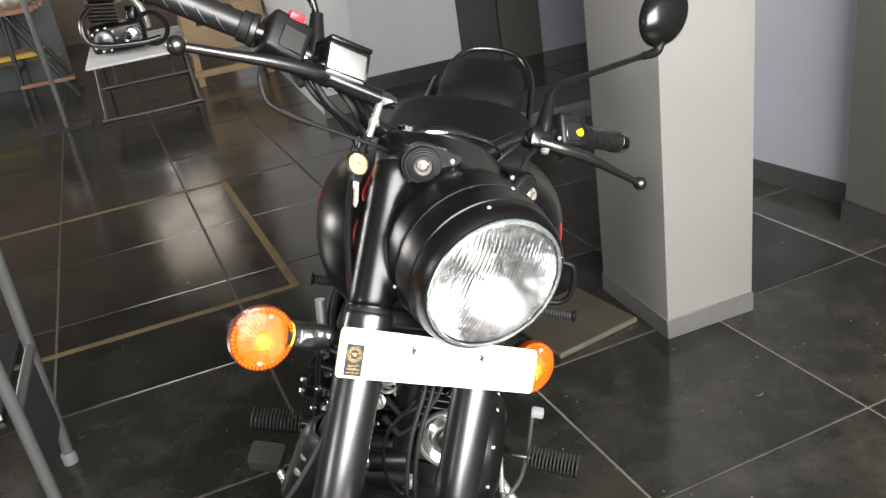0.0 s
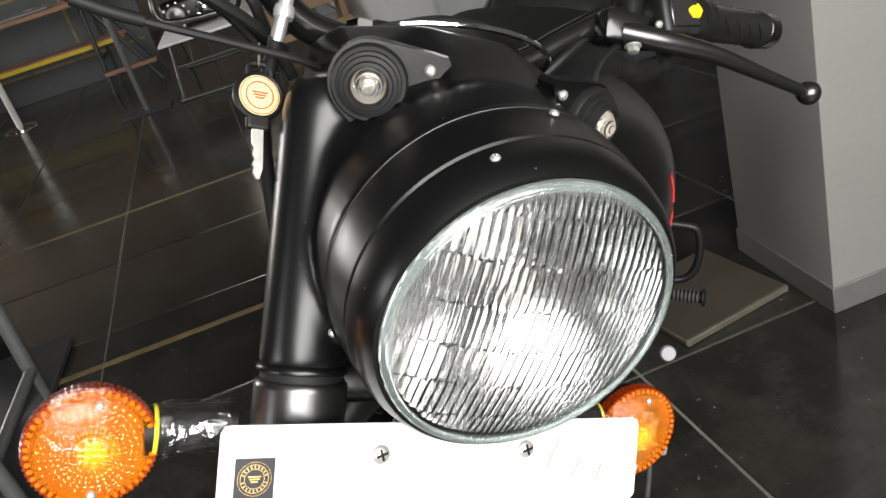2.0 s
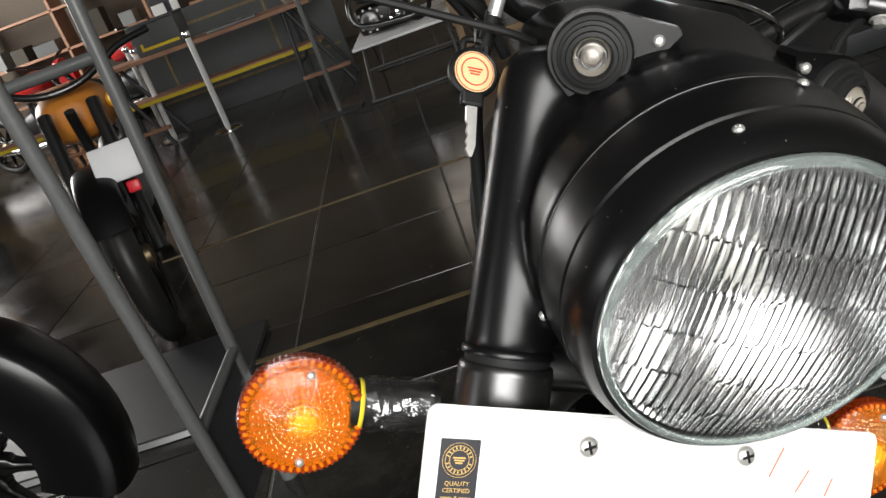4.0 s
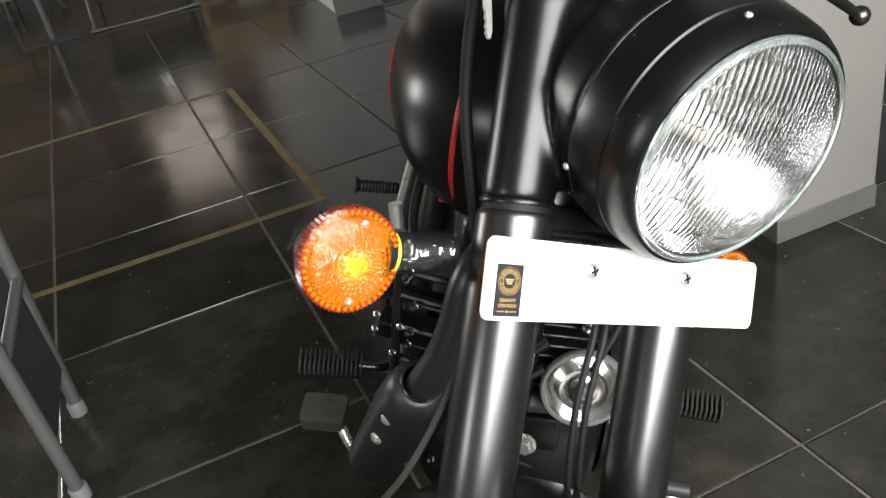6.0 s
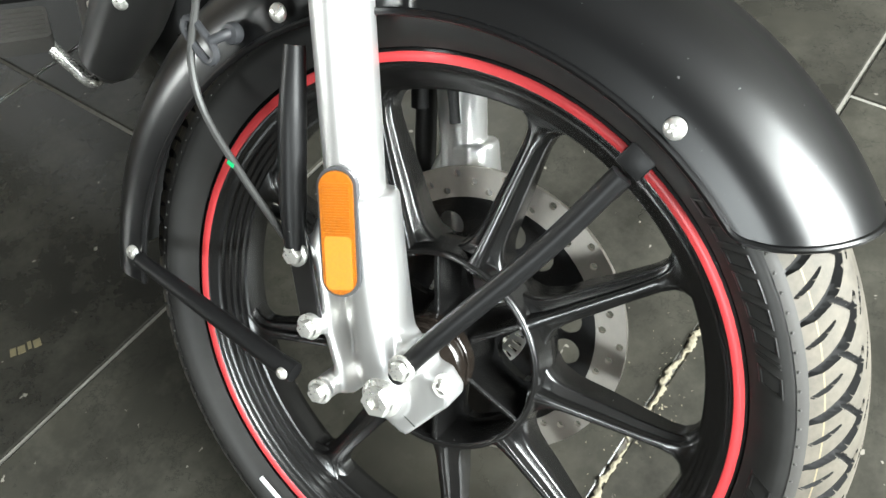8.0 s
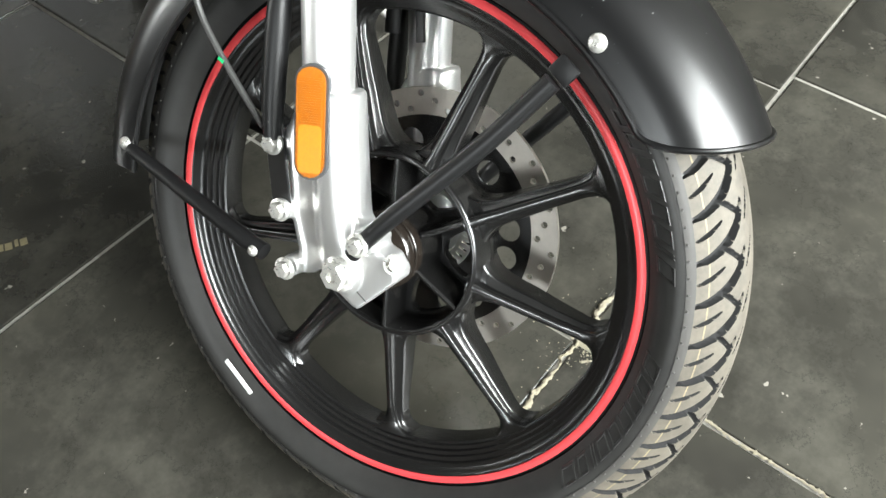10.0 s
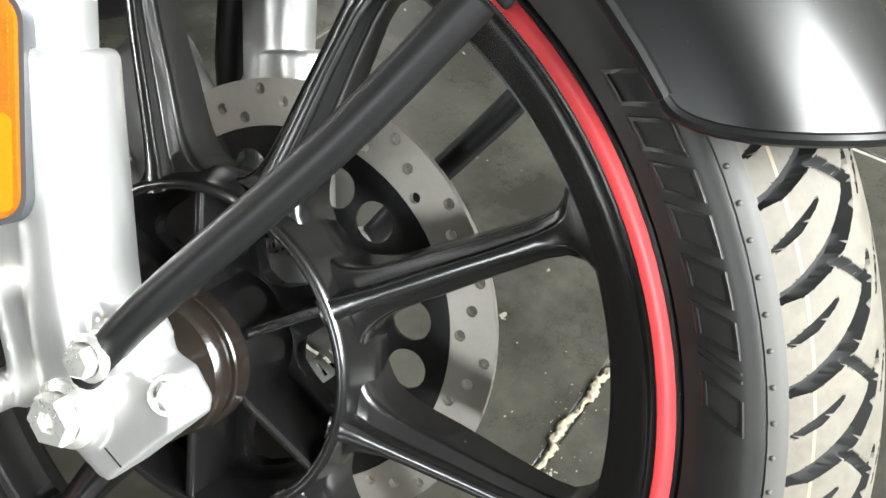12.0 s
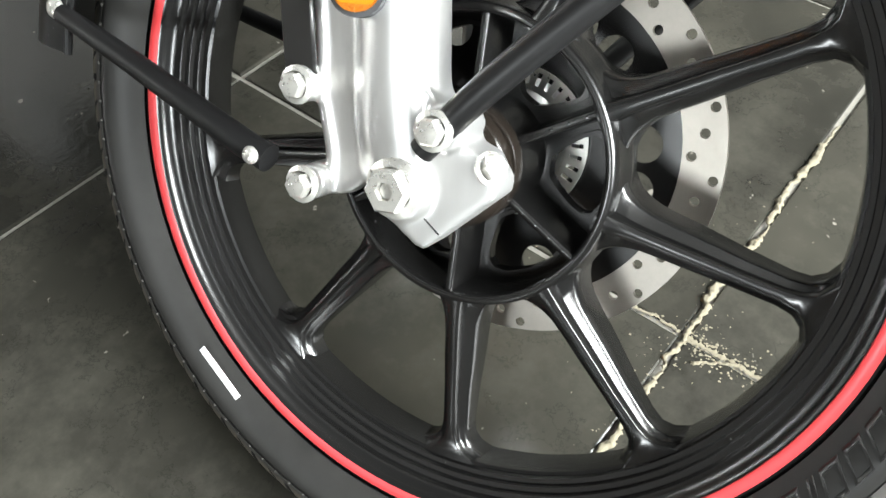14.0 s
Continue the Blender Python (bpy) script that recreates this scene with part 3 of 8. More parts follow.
def tread_mesh(R, half, count=52, per=40, rows=130):
    """A tyre crown with grooves sweeping from the shoulders to the middle, short sipes between and shallow cross cuts."""
    deg = math.pi / 180
    pitch = 360.0 / count
    main = np.array(((1.0, 0.1), (0.88, -0.34), (0.73, -1.64), (0.60, -3.04), (0.47, -4.96), (0.40, -6.7), (0.36, -8.0)))
    sipe = np.array(((0.94, -3.55), (0.84, -4.35), (0.70, -5.8)))
    cut = np.array(((0.66, -1.55), (0.54, -0.45), (0.42, 0.75)))
    mid = np.array(((0.30, -5.2), (0.22, -7.2), (0.14, -9.4)))
    kinds = ((main, (0.0020, 0.0032, 0.0040, 0.0044, 0.0042, 0.0034, 0.0014), 0.0060), (sipe, (0.0014, 0.0020, 0.0010), 0.0042), (cut, (0.0019, 0.0021, 0.0019), 0.0036), (mid, (0.0006, 0.0018, 0.0005), 0.0045))

    def flat(p):
        return np.stack((p[:, 0] * half * 1.22, p[:, 1] * deg * (R - 0.012)), 1)

    def groove(lat, arc):
        """How far a point lies inside the nearest groove's edge, and that groove's depth."""
        inside, deep = np.full(lat.shape, -1.0), np.zeros(lat.shape)
        for pts, wide, depth in kinds:
            q = flat(pts)
            for k in range(-4, 4):
                o = np.array((0.0, k * pitch * deg * (R - 0.012)))
                for i in range(len(q) - 1):
                    a, b = q[i] + o, q[i + 1] + o
                    t = np.clip(((lat - a[0]) * (b[0] - a[0]) + (arc - a[1]) * (b[1] - a[1])) / ((b - a) @ (b - a)), 0, 1)
                    dist = np.hypot(lat - a[0] - t * (b[0] - a[0]), arc - a[1] - t * (b[1] - a[1]))
                    s = wide[i] + (wide[i + 1] - wide[i]) * t - dist
                    deep = np.where(s > inside, depth, deep)
                    inside = np.maximum(inside, s)
        return inside, deep

    us = np.linspace(-0.985, 0.985, rows + 1)
    local = np.arange(per) / per * pitch
    # the grid runs along the main grooves, so that their edges are clean
    sweep = np.interp(np.abs(us), (0.0, *main[::-1, 0]), (-10.0, *main[::-1, 1]))
    lat, arc = np.meshgrid(np.abs(us) * half * 1.22, local, indexing="ij")
    ir, dr = groove(lat, (arc + sweep[:, None]) * deg * (R - 0.012))
    il, dl = groove(lat, ((arc + 0.5 * pitch) % pitch + sweep[:, None]) * deg * (R - 0.012))
    inside, deep = np.where(us[:, None] < 0, ir, il), np.where(us[:, None] < 0, dr, dl)
    # move the grid onto the groove edges, so that they run clean
    ahead = np.roll(inside, -1, 1)
    cross = inside * ahead < 0
    part_way = np.where(cross, inside / np.where(cross, inside - ahead, 1.0), 0.0)
    shift = np.where(cross & (part_way < 0.5), part_way, 0.0)
    on_edge = cross & (part_way < 0.5)
    back = np.roll(cross & (part_way >= 0.5), 1, 1)
    shift = np.where(back, -(1 - np.roll(part_way, 1, 1)), shift)
    inside = np.where(on_edge | back, 0.0, inside)
    d = np.tile(deep * np.clip(inside / 0.0007, 0, 1), (1, count))
    n = per * count
    inside = np.tile(inside, (1, count))
    ang = ((np.arange(n)[None, :] + np.tile(shift, (1, count))) / per * pitch + sweep[:, None]) * deg
    rad = (R + 0.0030 - 0.036 * np.abs(us) ** 2.3)[:, None] - d
    verts = np.stack((np.broadcast_to((us * half * 0.93)[:, None], rad.shape), rad * np.cos(ang), rad * np.sin(ang)), 2).reshape(-1, 3)
    i, j = np.meshgrid(np.arange(rows), np.arange(n), indexing="ij")
    k = (j + 1) % n
    faces = np.stack((i * n + j, i * n + k, (i + 1) * n + k, (i + 1) * n + j), 2).reshape(-1, 4)
    # groove faces go to the dust-free rubber with shade in its colour
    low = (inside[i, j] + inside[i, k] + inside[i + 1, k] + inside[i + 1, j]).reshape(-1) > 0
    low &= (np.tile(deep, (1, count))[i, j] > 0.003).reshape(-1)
    line = (i == 8).reshape(-1) & ~low
    out = []
    for pick in (~low & ~line, low, line):
        me = bpy.data.meshes.new("tmp")
        me.from_pydata(verts.tolist(), [], faces[pick].tolist())
        bm = bmesh.new()
        bm.from_mesh(me)
        bmesh.ops.delete(bm, geom=[v for v in bm.verts if not v.link_faces], context="VERTS")
        bpy.data.meshes.remove(me)
        out.append(bm)
    return out


def disc_mesh(r0, r1, h0, h1, hole_r, rows):
    outline = ring2(r1, 96)
    holes = [ring2(r0, 72)]
    for rr, count, ph in rows:
        for k in range(count):
            a = 2 * math.pi * k / count + ph
            holes.append(ring2(hole_r, 10, rr * math.cos(a), rr * math.sin(a)))
    return plate_mesh(outline, holes, h0, h1, SIDE)


def front_wheel():
    # rim: drop well with the outer flanges
    prof = [(0.2490, -0.0382), (0.2530, -0.0366), (0.2550, -0.0345), (0.2552, -0.0330), (0.2520, -0.0315), (0.243, -0.031), (0.226, -0.0125), (0.2205, -0.006), (0.2205, 0.006), (0.226, 0.0125), (0.243, 0.031), (0.2520, 0.033), (0.2555, 0.0355), (0.2545, 0.0375), (0.2405, 0.0385), (0.2395, 0.036), (0.2370, 0.0335), (0.2350, 0.0330), (0.2340, 0.0285), (0.2315, 0.0280), (0.2305, 0.0235), (0.2280, 0.0230), (0.2270, 0.0185), (0.2230, 0.0175), (0.2215, 0.0140), (0.2172, 0.013), (0.2164, 0.0), (0.2172, -0.0115), (0.2192, -0.0125), (0.2197, -0.0165), (0.2228, -0.0172), (0.2234, -0.0212), (0.2266, -0.0220), (0.2272, -0.0258), (0.2308, -0.0266), (0.2316, -0.0312), (0.2366, -0.0324), (0.2380, -0.0352), (0.2400, -0.0372), (0.2420, -0.0382), (0.2455, -0.0388)]
    wheel = front("front_wheel", turned(prof, 120, closed=True), CAST, "black cast alloy wheel with nine spokes and red rim stripe", 50)
    part("rim_stripe", turned([(0.2414, -0.0374), (0.2420, -0.0388), (0.2436, -0.0394), (0.2455, -0.0396), (0.2474, -0.0394), (0.2490, -0.0387), (0.2496, -0.0374)], 120), RED, wheel, "thin red stripe round the rim")
    for deg in (-45.4, -85.5, -124.5, -162, 158, 117.5, 78, 37, -5):
        part("spoke", spoke_mesh(radians(deg)), CAST, wheel, angle=55)
    part("tyre", turned(tyre_profile(0.3215, 0.0515, 0.2525, 0.006), 140), SIDEWALL, wheel, "black road tyre with dusty sidewall")
    crown, grooves, line = tread_mesh(0.3215, 0.0515)
    part("marking_line", line, MOULDLINE, wheel, "thin cream marking line on the tread", angle=50)
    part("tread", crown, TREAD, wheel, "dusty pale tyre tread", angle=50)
    part("tread_base", grooves, GROOVESHADE, wheel, "slanting tread grooves of bare rubber, darkened with their own shade", angle=50)
    for q in (-1, 1):
        edge = [(0.3215 - 0.036 * u ** 2.3 + 0.0031, q * u * 0.0515 * 0.93) for u in (0.975, 0.985, 1.0, 1.02)] + [(0.2836, q * 0.0500)]
        part("tread_shoulder", turned(edge, 140), SHOULDER, wheel, "grey dusty tyre shoulder")
    bm = bmesh.new()
    for k in range(130):
        p = wheel_xyz(0.2853, 2 * math.pi * (k + 0.3) / 130, -0.0494)
        lathe([(0.0013, 0.0003), (0.0011, -0.0004), (0.0006, -0.0008), (0.0001, -0.0009)], 7, Matrix.Translation(p) @ Matrix.Rotation(radians(90), 4, "Y") @ Matrix.Rotation(radians(180), 4, "X") @ Matrix.Scale(-1, 4, (0, 0, 1)), bm=bm)
    part("shoulder_nubs", bm, SHOULDER, wheel, "row of small rubber nubs")["kind"] = "stuff"
    # hub drum, dish and ribs
    hub = part("hub", turned([(0.086, 0.020), (0.091, 0.0185), (0.0945, 0.0120), (0.0962, 0.0), (0.0966, -0.0060), (0.0962, -0.0085), (0.0948, -0.0150), (0.0937, -0.0235), (0.0933, -0.0265), (0.0925, -0.0292), (0.0910, -0.0306), (0.0890, -0.0310), (0.0875, -0.0303), (0.0866, -0.0285), (0.0862, -0.0255), (0.0850, 0.016)], 96), CAST, wheel, "black cast hub drum", angle=60)
    wins = []
    for k in range(6):
        a = radians(-7 + 60 * k)
        wins.append([(rr * math.cos(a + da), rr * math.sin(a + da)) for rr, da in ((0.044, -0.14), (0.043, 0.0), (0.044, 0.14), (0.052, 0.26), (0.064, 0.34), (0.072, 0.35), (0.0775, 0.30), (0.080, 0.2), (0.0805, 0.0), (0.080, -0.2), (0.0775, -0.30), (0.072, -0.35), (0.064, -0.34), (0.052, -0.26))])
    part("hub_dish", plate_mesh(ring2(0.0870, 72), wins, -0.013, -0.006, SIDE), CAST, hub, "hub dish with windows", angle=30)
    part("hub_boss", turned([(0.040, 0.012), (0.036, -0.010), (0.033, -0.028), (0.012, -0.029)], 40), CAST, hub)
    for k in range(6):
        a = radians(37 + 60 * k)
        rib = bmesh.new()
        loft(rib, [[wheel_xyz(r, a, x) + Vector((0, -math.sin(a), math.cos(a))) * t for x, t in ((0.009, -0.0052), (-0.004, -0.0040), (-0.0265, -0.0029), (-0.0284, -0.0024), (-0.0292, -0.0014), (-0.0292, 0.0014), (-0.0284, 0.0024), (-0.0265, 0.0029), (-0.004, 0.0040), (0.009, 0.0052))] for r in (0.030, 0.060, 0.0875)])
        rib = part("hub_rib", rib, CAST, hub, angle=60)
        for r in (0.047, 0.058, 0.069, 0.080):
            bm = lathe([(0.0013, 0.0001), (0.0012, 0.0007), (0.0001, 0.0009)], 10)
            part("casting_mark", bm, CAST, rib, "", axis_m(wheel_xyz(r, a, -0.0292), (-1, 0, 0)))
    # raised lip round each window of the dish
    for win in wins:
        cx, cy = sum(p[0] for p in win) / len(win), sum(p[1] for p in win) / len(win)
        wide = [(cx + (u - cx) * 1.14, cy + (v - cy) * 1.14) for u, v in win]
        part("window_lip", plate_mesh(wide, [win], -0.0062, -0.0035, SIDE), CAST, hub, angle=50)
    part("dust_seal", turned([(0.012, -0.026), (0.0362, -0.0295), (0.0378, -0.0310), (0.0382, -0.0325), (0.0382, -0.0415), (0.0376, -0.0425), (0.0355, -0.0430), (0.0352, -0.0445), (0.0356, -0.0460), (0.0372, -0.0466), (0.0376, -0.0478), (0.0374, -0.0500), (0.0362, -0.0530), (0.0350, -0.0545), (0.0346, -0.0715), (0.0338, -0.0728), (0.029, -0.073), (0.012, -0.073)], 64), GLOSSRUB, wheel, "glossy brown-black stepped axle spacer", angle=30)
    # raised lettering blocks on the sidewall, drawn as plain bars
    for a0, widths in ((radians(146), (0.9, 0.8, 0.7, 0.9, 0.8, 0.8, 0.35, 0.8)), (radians(191), (0.9, 0.8, 0.8, 0.8, 0.75, 0.8, 0.4, 0.7, 1.0))):
        a = a0
        for wdt in widths:
            span = 0.066 * wdt
            bm = bmesh.new()
            bars = [(0.0, 0.13, 0.2600, 0.2752), (0.87, 1.0, 0.2600, 0.2752), (0.13, 0.87, 0.2732, 0.2752), (0.13, 0.87, 0.2600, 0.2620)]
            if wdt < 0.6:
                bars = bars[:1] + [(0.5, 0.7, 0.2600, 0.2752)]
            for b0, b1, r0, r1 in bars:
                rings = []
                for i in range(4):
                    b = a + span * (b0 + (b1 - b0) * i / 3)
                    x0, x1 = -0.0444 - (r0 - 0.2605) * 0.386, -0.0444 - (r1 - 0.2605) * 0.386
                    rings.append([wheel_xyz(r, b + 2.2 * (r - 0.2675), x) for r, x in ((r0 - 0.0005, x0 + 0.002), (r0 - 0.0003, x0 - 0.0004), (r0 + 0.0004, x0 - 0.0014), (r1 - 0.0004, x1 - 0.0014), (r1 + 0.0003, x1 - 0.0004), (r1 + 0.0005, x1 + 0.002))])
                loft(bm, rings)
            part("sidewall_mark", bm, SIDEMARK, wheel)
            a += span + 0.017
    m = Matrix.Translation(wheel_xyz(0.2620, radians(-43.0), -0.0472)) @ Matrix.Rotation(radians(-43.5 + 90), 4, "X")
    part("size_print", box(0.0012, 0.047, 0.0065, m, 0.0004, 1), WHITEPRINT, wheel, "small white printed strip on the sidewall")
    part("valve_stem", tube([(0, -0.0225, 0.2185), (0.001, -0.0218, 0.205), (0.002, -0.021, 0.188)], [0.0052, 0.0042, 0.0046], 12, 2), RUBBER, wheel, "black rubber valve stem")
    # brake disc on the far side
    part("brake_disc", disc_mesh(0.1127, 0.1400, -0.0575, -0.053, 0.0034, ((0.1185, 18, 0.0), (0.1265, 18, 0.12), (0.1340, 18, 0.24))), DISC, wheel, "drilled steel brake disc", angle=30)
    outline, holes = ring2(0.1135, 72), [ring2(0.045, 36)]
    for k in range(6):
        for off, rr in ((-0.175, 0.0125), (0.175, 0.0125)):
            a = math.pi - radians(7 + 60 * k) + off
            holes.append(ring2(rr, 16, 0.088 * math.cos(a), 0.088 * math.sin(a)))
    part("disc_carrier", plate_mesh(outline, holes, -0.0565, -0.0540, SIDE), CAST, wheel, "black disc carrier with round holes", angle=30)
    outline, holes = ring2(0.052, 72), [ring2(0.036, 48)]
    for k in range(36):
        a = 2 * math.pi * k / 36
        c, s = math.cos(a), math.sin(a)
        holes.append([(c * rr - s * tt, s * rr + c * tt) for rr, tt in ((0.040, -0.0013), (0.049, -0.0016), (0.049, 0.0016), (0.040, 0.0013))])
    part("sensor_ring", plate_mesh(outline, holes, -0.052, -0.0505, SIDE), STEEL, wheel, "slotted steel speed sensor ring", angle=30)
    return wheel


front_wheel()


STAYBLACK = surface("satin_stay_paint", (0.005, 0.005, 0.0052), 0.45, spec=0.35, vary=0.2, grain=300, bump=0.04, dist=0.0002, speck=(160, 0.76, (0.12, 0.12, 0.12)))


def smooth_step(v, width):
    v = min(1.0, max(0.0, v / width))
    return v * v * (3 - 2 * v)


def fender():
    """Deep rounded front mudguard."""
    a0, a1 = radians(149.8), radians(11)
    prof = []
    for k in range(-12, 13):
        u = k / 12
        ang = u * radians(96)
        prof.append((0.290 + 0.061 * math.cos(ang * 0.93), 0.078 * math.sin(ang) if abs(u) < 0.9 else math.copysign(0.0785, u)))
    hem = [0.2800, 0.2806, 0.2818, 0.2836, 0.2860]
    prof = [(r, -0.0790) for r in hem] + [p for p in prof if p[0] > 0.288] + [(r, 0.0790) for r in hem[::-1]]
    inner = [(r - 0.0022 if abs(x) < 0.06 else r, x * 0.972) for r, x in prof]
    bm = bmesh.new()
    seg = 144
    rings = []
    for k in range(seg + 1):
        t = k / seg
        a = a0 + (a1 - a0) * t
        # the front tip runs out to a rounded nose, the rear is cut straight
        nose = max(0.0, 1 - t / 0.10)
        ring = []
        for r, x in prof + inner[::-1]:
            lift = max(0.0, (r - 0.28) / 0.071)
            b = a + radians(8.6) * nose * lift ** 0.5
            dent = smooth_step(1 - abs(math.degrees(a) - 86) / 12, 0.25) * smooth_step((0.345 - r) / 0.03, 1.0)
            ring.append(wheel_xyz(r, b, x - math.copysign(0.010 * dent, x)))
        rings.append(ring)
    loft(bm, rings)
    f = front("front_fender", bm, MATTE, "deep matte black front mudguard with light dust", 50)
    # rolled edge bead along the nose and both sides
    part("edge_bead", tube([wheel_xyz(r, a0 + radians(8.6) * max(0.0, (r - 0.28) / 0.071) ** 0.5, x) for r, x in prof], 0.0024, 8, 1), MATTE, f)
    for s in (-1, 1):
        line = [wheel_xyz(0.2805, a0 + (a1 - a0) * k / 40, s * 0.0795) for k in range(41)]
        part("edge_bead", tube(line, 0.0028, 8, 1), MATTE, f)
    bolt = screw_mesh(0.0072, 0.0048)
    first = None
    for r, a, x in ((0.292, 136.4, -1), (0.293, 75.8, -1), (0.293, 16.5, -1), (0.292, 136.4, 1), (0.293, 75.8, 1), (0.293, 16.5, 1)):
        p = wheel_xyz(r, radians(a), x * 0.0795)
        m = axis_m(p, (x, 0, 0))
        if first is None:
            first = part("fender_bolt", bolt, STEEL, f, "zinc plated bolt", m)
        else:
            again(first, m, f)
    for s in (-1, 1):
        # stays from the fork foot to the fender edge
        b = [(s * 0.112, -0.014, 0.020), (s * 0.110, -0.05, 0.055), (s * 0.094, -0.128, 0.122), (s * 0.084, -0.180, 0.173)]
        part("front_stay", tube(b, [0.0070, 0.0082, 0.0082, 0.0080], 14), STAYBLACK, f, "black tubular mudguard stay")
        part("stay_lug", box(0.004, 0.020, 0.017, pose(s * 0.0815, -0.188, 0.181, 45), 0.0018, 2), STAYBLACK, f)
        b = [(s * 0.108, 0.086, 0.0055), (s * 0.107, 0.108, 0.0145), (s * 0.098, 0.19, 0.050), (s * 0.086, 0.268, 0.080)]
        part("rear_stay", tube(b, [0.0085, 0.0085, 0.0078, 0.0065], 12), STAYBLACK, f, "black rear mudguard stay")
        part("stay_end", screw_mesh(0.0052, 0.0034), STEEL, f, "bright end screw", axis_m((s * 0.1165, 0.092, 0.0085), (s, 0, 0)))
        b = [(s * 0.104, 0.070, 0.112), (s * 0.102, 0.066, 0.15), (s * 0.100, 0.056, 0.215), (s * 0.094, 0.050, 0.262)]
        part("upper_stay", tube(b, [0.0075, 0.0105, 0.0105, 0.008], 12), STAYBLACK, f)
    return f


fender()

LEG_X, LEG_Y = 0.0875, 0.008
# the sliders and covers lean ahead of the wheel's upright by a few degrees
LEAN = Matrix(((1, 0, 0, 0), (0, 1, -0.06, 0.0192), (0, 0, 1, 0), (0, 0, 0, 1)))


def fork_leg(s):
    """A fork leg; s is -1 on the bike's right."""
    c = Vector((s * LEG_X, LEG_Y, 0))
    prof = [(0.0215, 0.120), (0.0220, 0.16), (0.0225, 0.205), (0.0226, 0.30), (0.0200, 0.30)]
    leg = front("fork_leg", lathe(prof, 48, Matrix.Translation(c) @ LEAN), ALLOY, "polished alloy fork slider in black covers")
    # one casting: barrel, rear web with flange and lugs, axle boss and pinch clamp
    bm = bmesh.new()
    rings = []
    for z, y0, y1, hx in ((0.1560, -0.0120, 0.0325, 0.0215), (0.1530, -0.0148, 0.0330, 0.0228), (0.110, -0.0148, 0.0335, 0.0230), (0.060, -0.0150, 0.0340, 0.0230), (0.025, -0.0165, 0.0345, 0.0225), (0.0, -0.016, 0.030, 0.020), (-0.014, -0.010, 0.022, 0.012)):
        rings.append([Vector((s * LEG_X + u, (y0 + y1) / 2 + v, z)) for u, v in rounded(2 * hx, y1 - y0, min(hx, (y1 - y0) / 2) * 0.92, 6)])
    loft(bm, rings)

    def slab_yz(outline, xa, xb):
        loft(bm, [[Vector((s * x, y, z)) for y, z in outline] for x in (xa, xb)])

    def boss(y, z, r, xa, xb):
        lathe([(0.0001, 0.0), (r, 0.0), (r, xb - xa), (0.0001, xb - xa)], 24, axis_m((s * xa, y, z), (s, 0, 0)), bm=bm)

    slab_yz([(0.018, 0.152), (0.036, 0.148), (0.050, 0.130), (0.064, 0.118), (0.064, 0.098), (0.056, 0.090), (0.0555, 0.062), (0.062, 0.056), (0.062, 0.040), (0.0550, 0.034), (0.0505, 0.010), (0.056, 0.002), (0.054, -0.014), (0.040, -0.012), (0.030, -0.004), (0.018, -0.012)], 0.084, 0.096)
    for y, z in ((0.070, 0.108), (0.066, 0.048), (0.062, -0.006)):
        boss(y, z, 0.0102, 0.084, 0.104)
    edge = [(s * 0.092, y, z) for y, z in ((0.034, 0.150), (0.048, 0.131), (0.056, 0.114), (0.0560, 0.095), (0.0555, 0.065), (0.057, 0.048), (0.0545, 0.030), (0.0515, 0.010), (0.053, -0.004))]
    tube(edge, 0.0058, 10, bm=bm)
    boss(0.004, -0.002, 0.019, 0.072, 0.107)
    boss(-0.024, 0.032, 0.0115, 0.080, 0.113)
    slab_yz([(0.022, 0.004), (0.018, -0.016), (-0.005, -0.034), (-0.0105, -0.0355), (-0.051, -0.003), (-0.0515, 0.005), (-0.044, 0.018), (-0.034, 0.022), (-0.030, 0.036), (-0.020, 0.040), (-0.012, 0.052), (0.010, 0.040)], 0.076, 0.103)
    cast = part("fork_foot", bm, ALLOY, leg, "cast alloy axle clamp with rear web and lugs", angle=60)
    for f in cast.data.polygons:
        f.use_smooth = True
    rm = cast.modifiers.new("remesh", "REMESH")
    rm.mode, rm.voxel_size, rm.use_smooth_shade = "VOXEL", 0.0016, True
    sm = cast.modifiers.new("smooth", "SMOOTH")
    sm.factor, sm.iterations = 0.5, 7
    part("clamp_slot", box(0.0010, 0.017, 0.0008, pose(s * 0.1028, -0.0135, -0.0200, 42), 0.0), RUBBER, leg, "thin slot of the pinch clamp")
    part("clamp_bolt", bolt_mesh(0.0068, 0.008), STEEL, leg, "zinc plated pinch bolt", axis_m((s * 0.098, -0.046, 0.0115), (s * 0.55, -0.75, 0.35)))
    # axle end and bolts
    nut = lathe([(0.0001, 0.0), (0.0165, 0.0), (0.0165, 0.004), (0.012, 0.006)], 24)
    rings = [[Vector((rr * math.cos(k * math.pi / 3), rr * math.sin(k * math.pi / 3), h)) for k in range(6)] for rr, h in ((0.0128, 0.003), (0.0128, 0.012), (0.0115, 0.0135), (0.0055, 0.0135), (0.005, 0.009))]
    loft(nut, rings)
    lathe([(0.0001, 0.0105), (0.004, 0.0105), (0.0045, 0.009)], 16, bm=nut)
    part("axle_nut", nut, STEEL, leg, "zinc plated axle nut", axis_m((s * 0.106, 0.004, -0.002), (s, 0, 0)))
    first = None
    for y, z, x in ((0.070, 0.108, 0.103), (0.066, 0.048, 0.105), (0.062, -0.006, 0.109), (-0.024, 0.032, 0.1175)):
        mm = axis_m((s * x, y, z), (s, 0, 0))
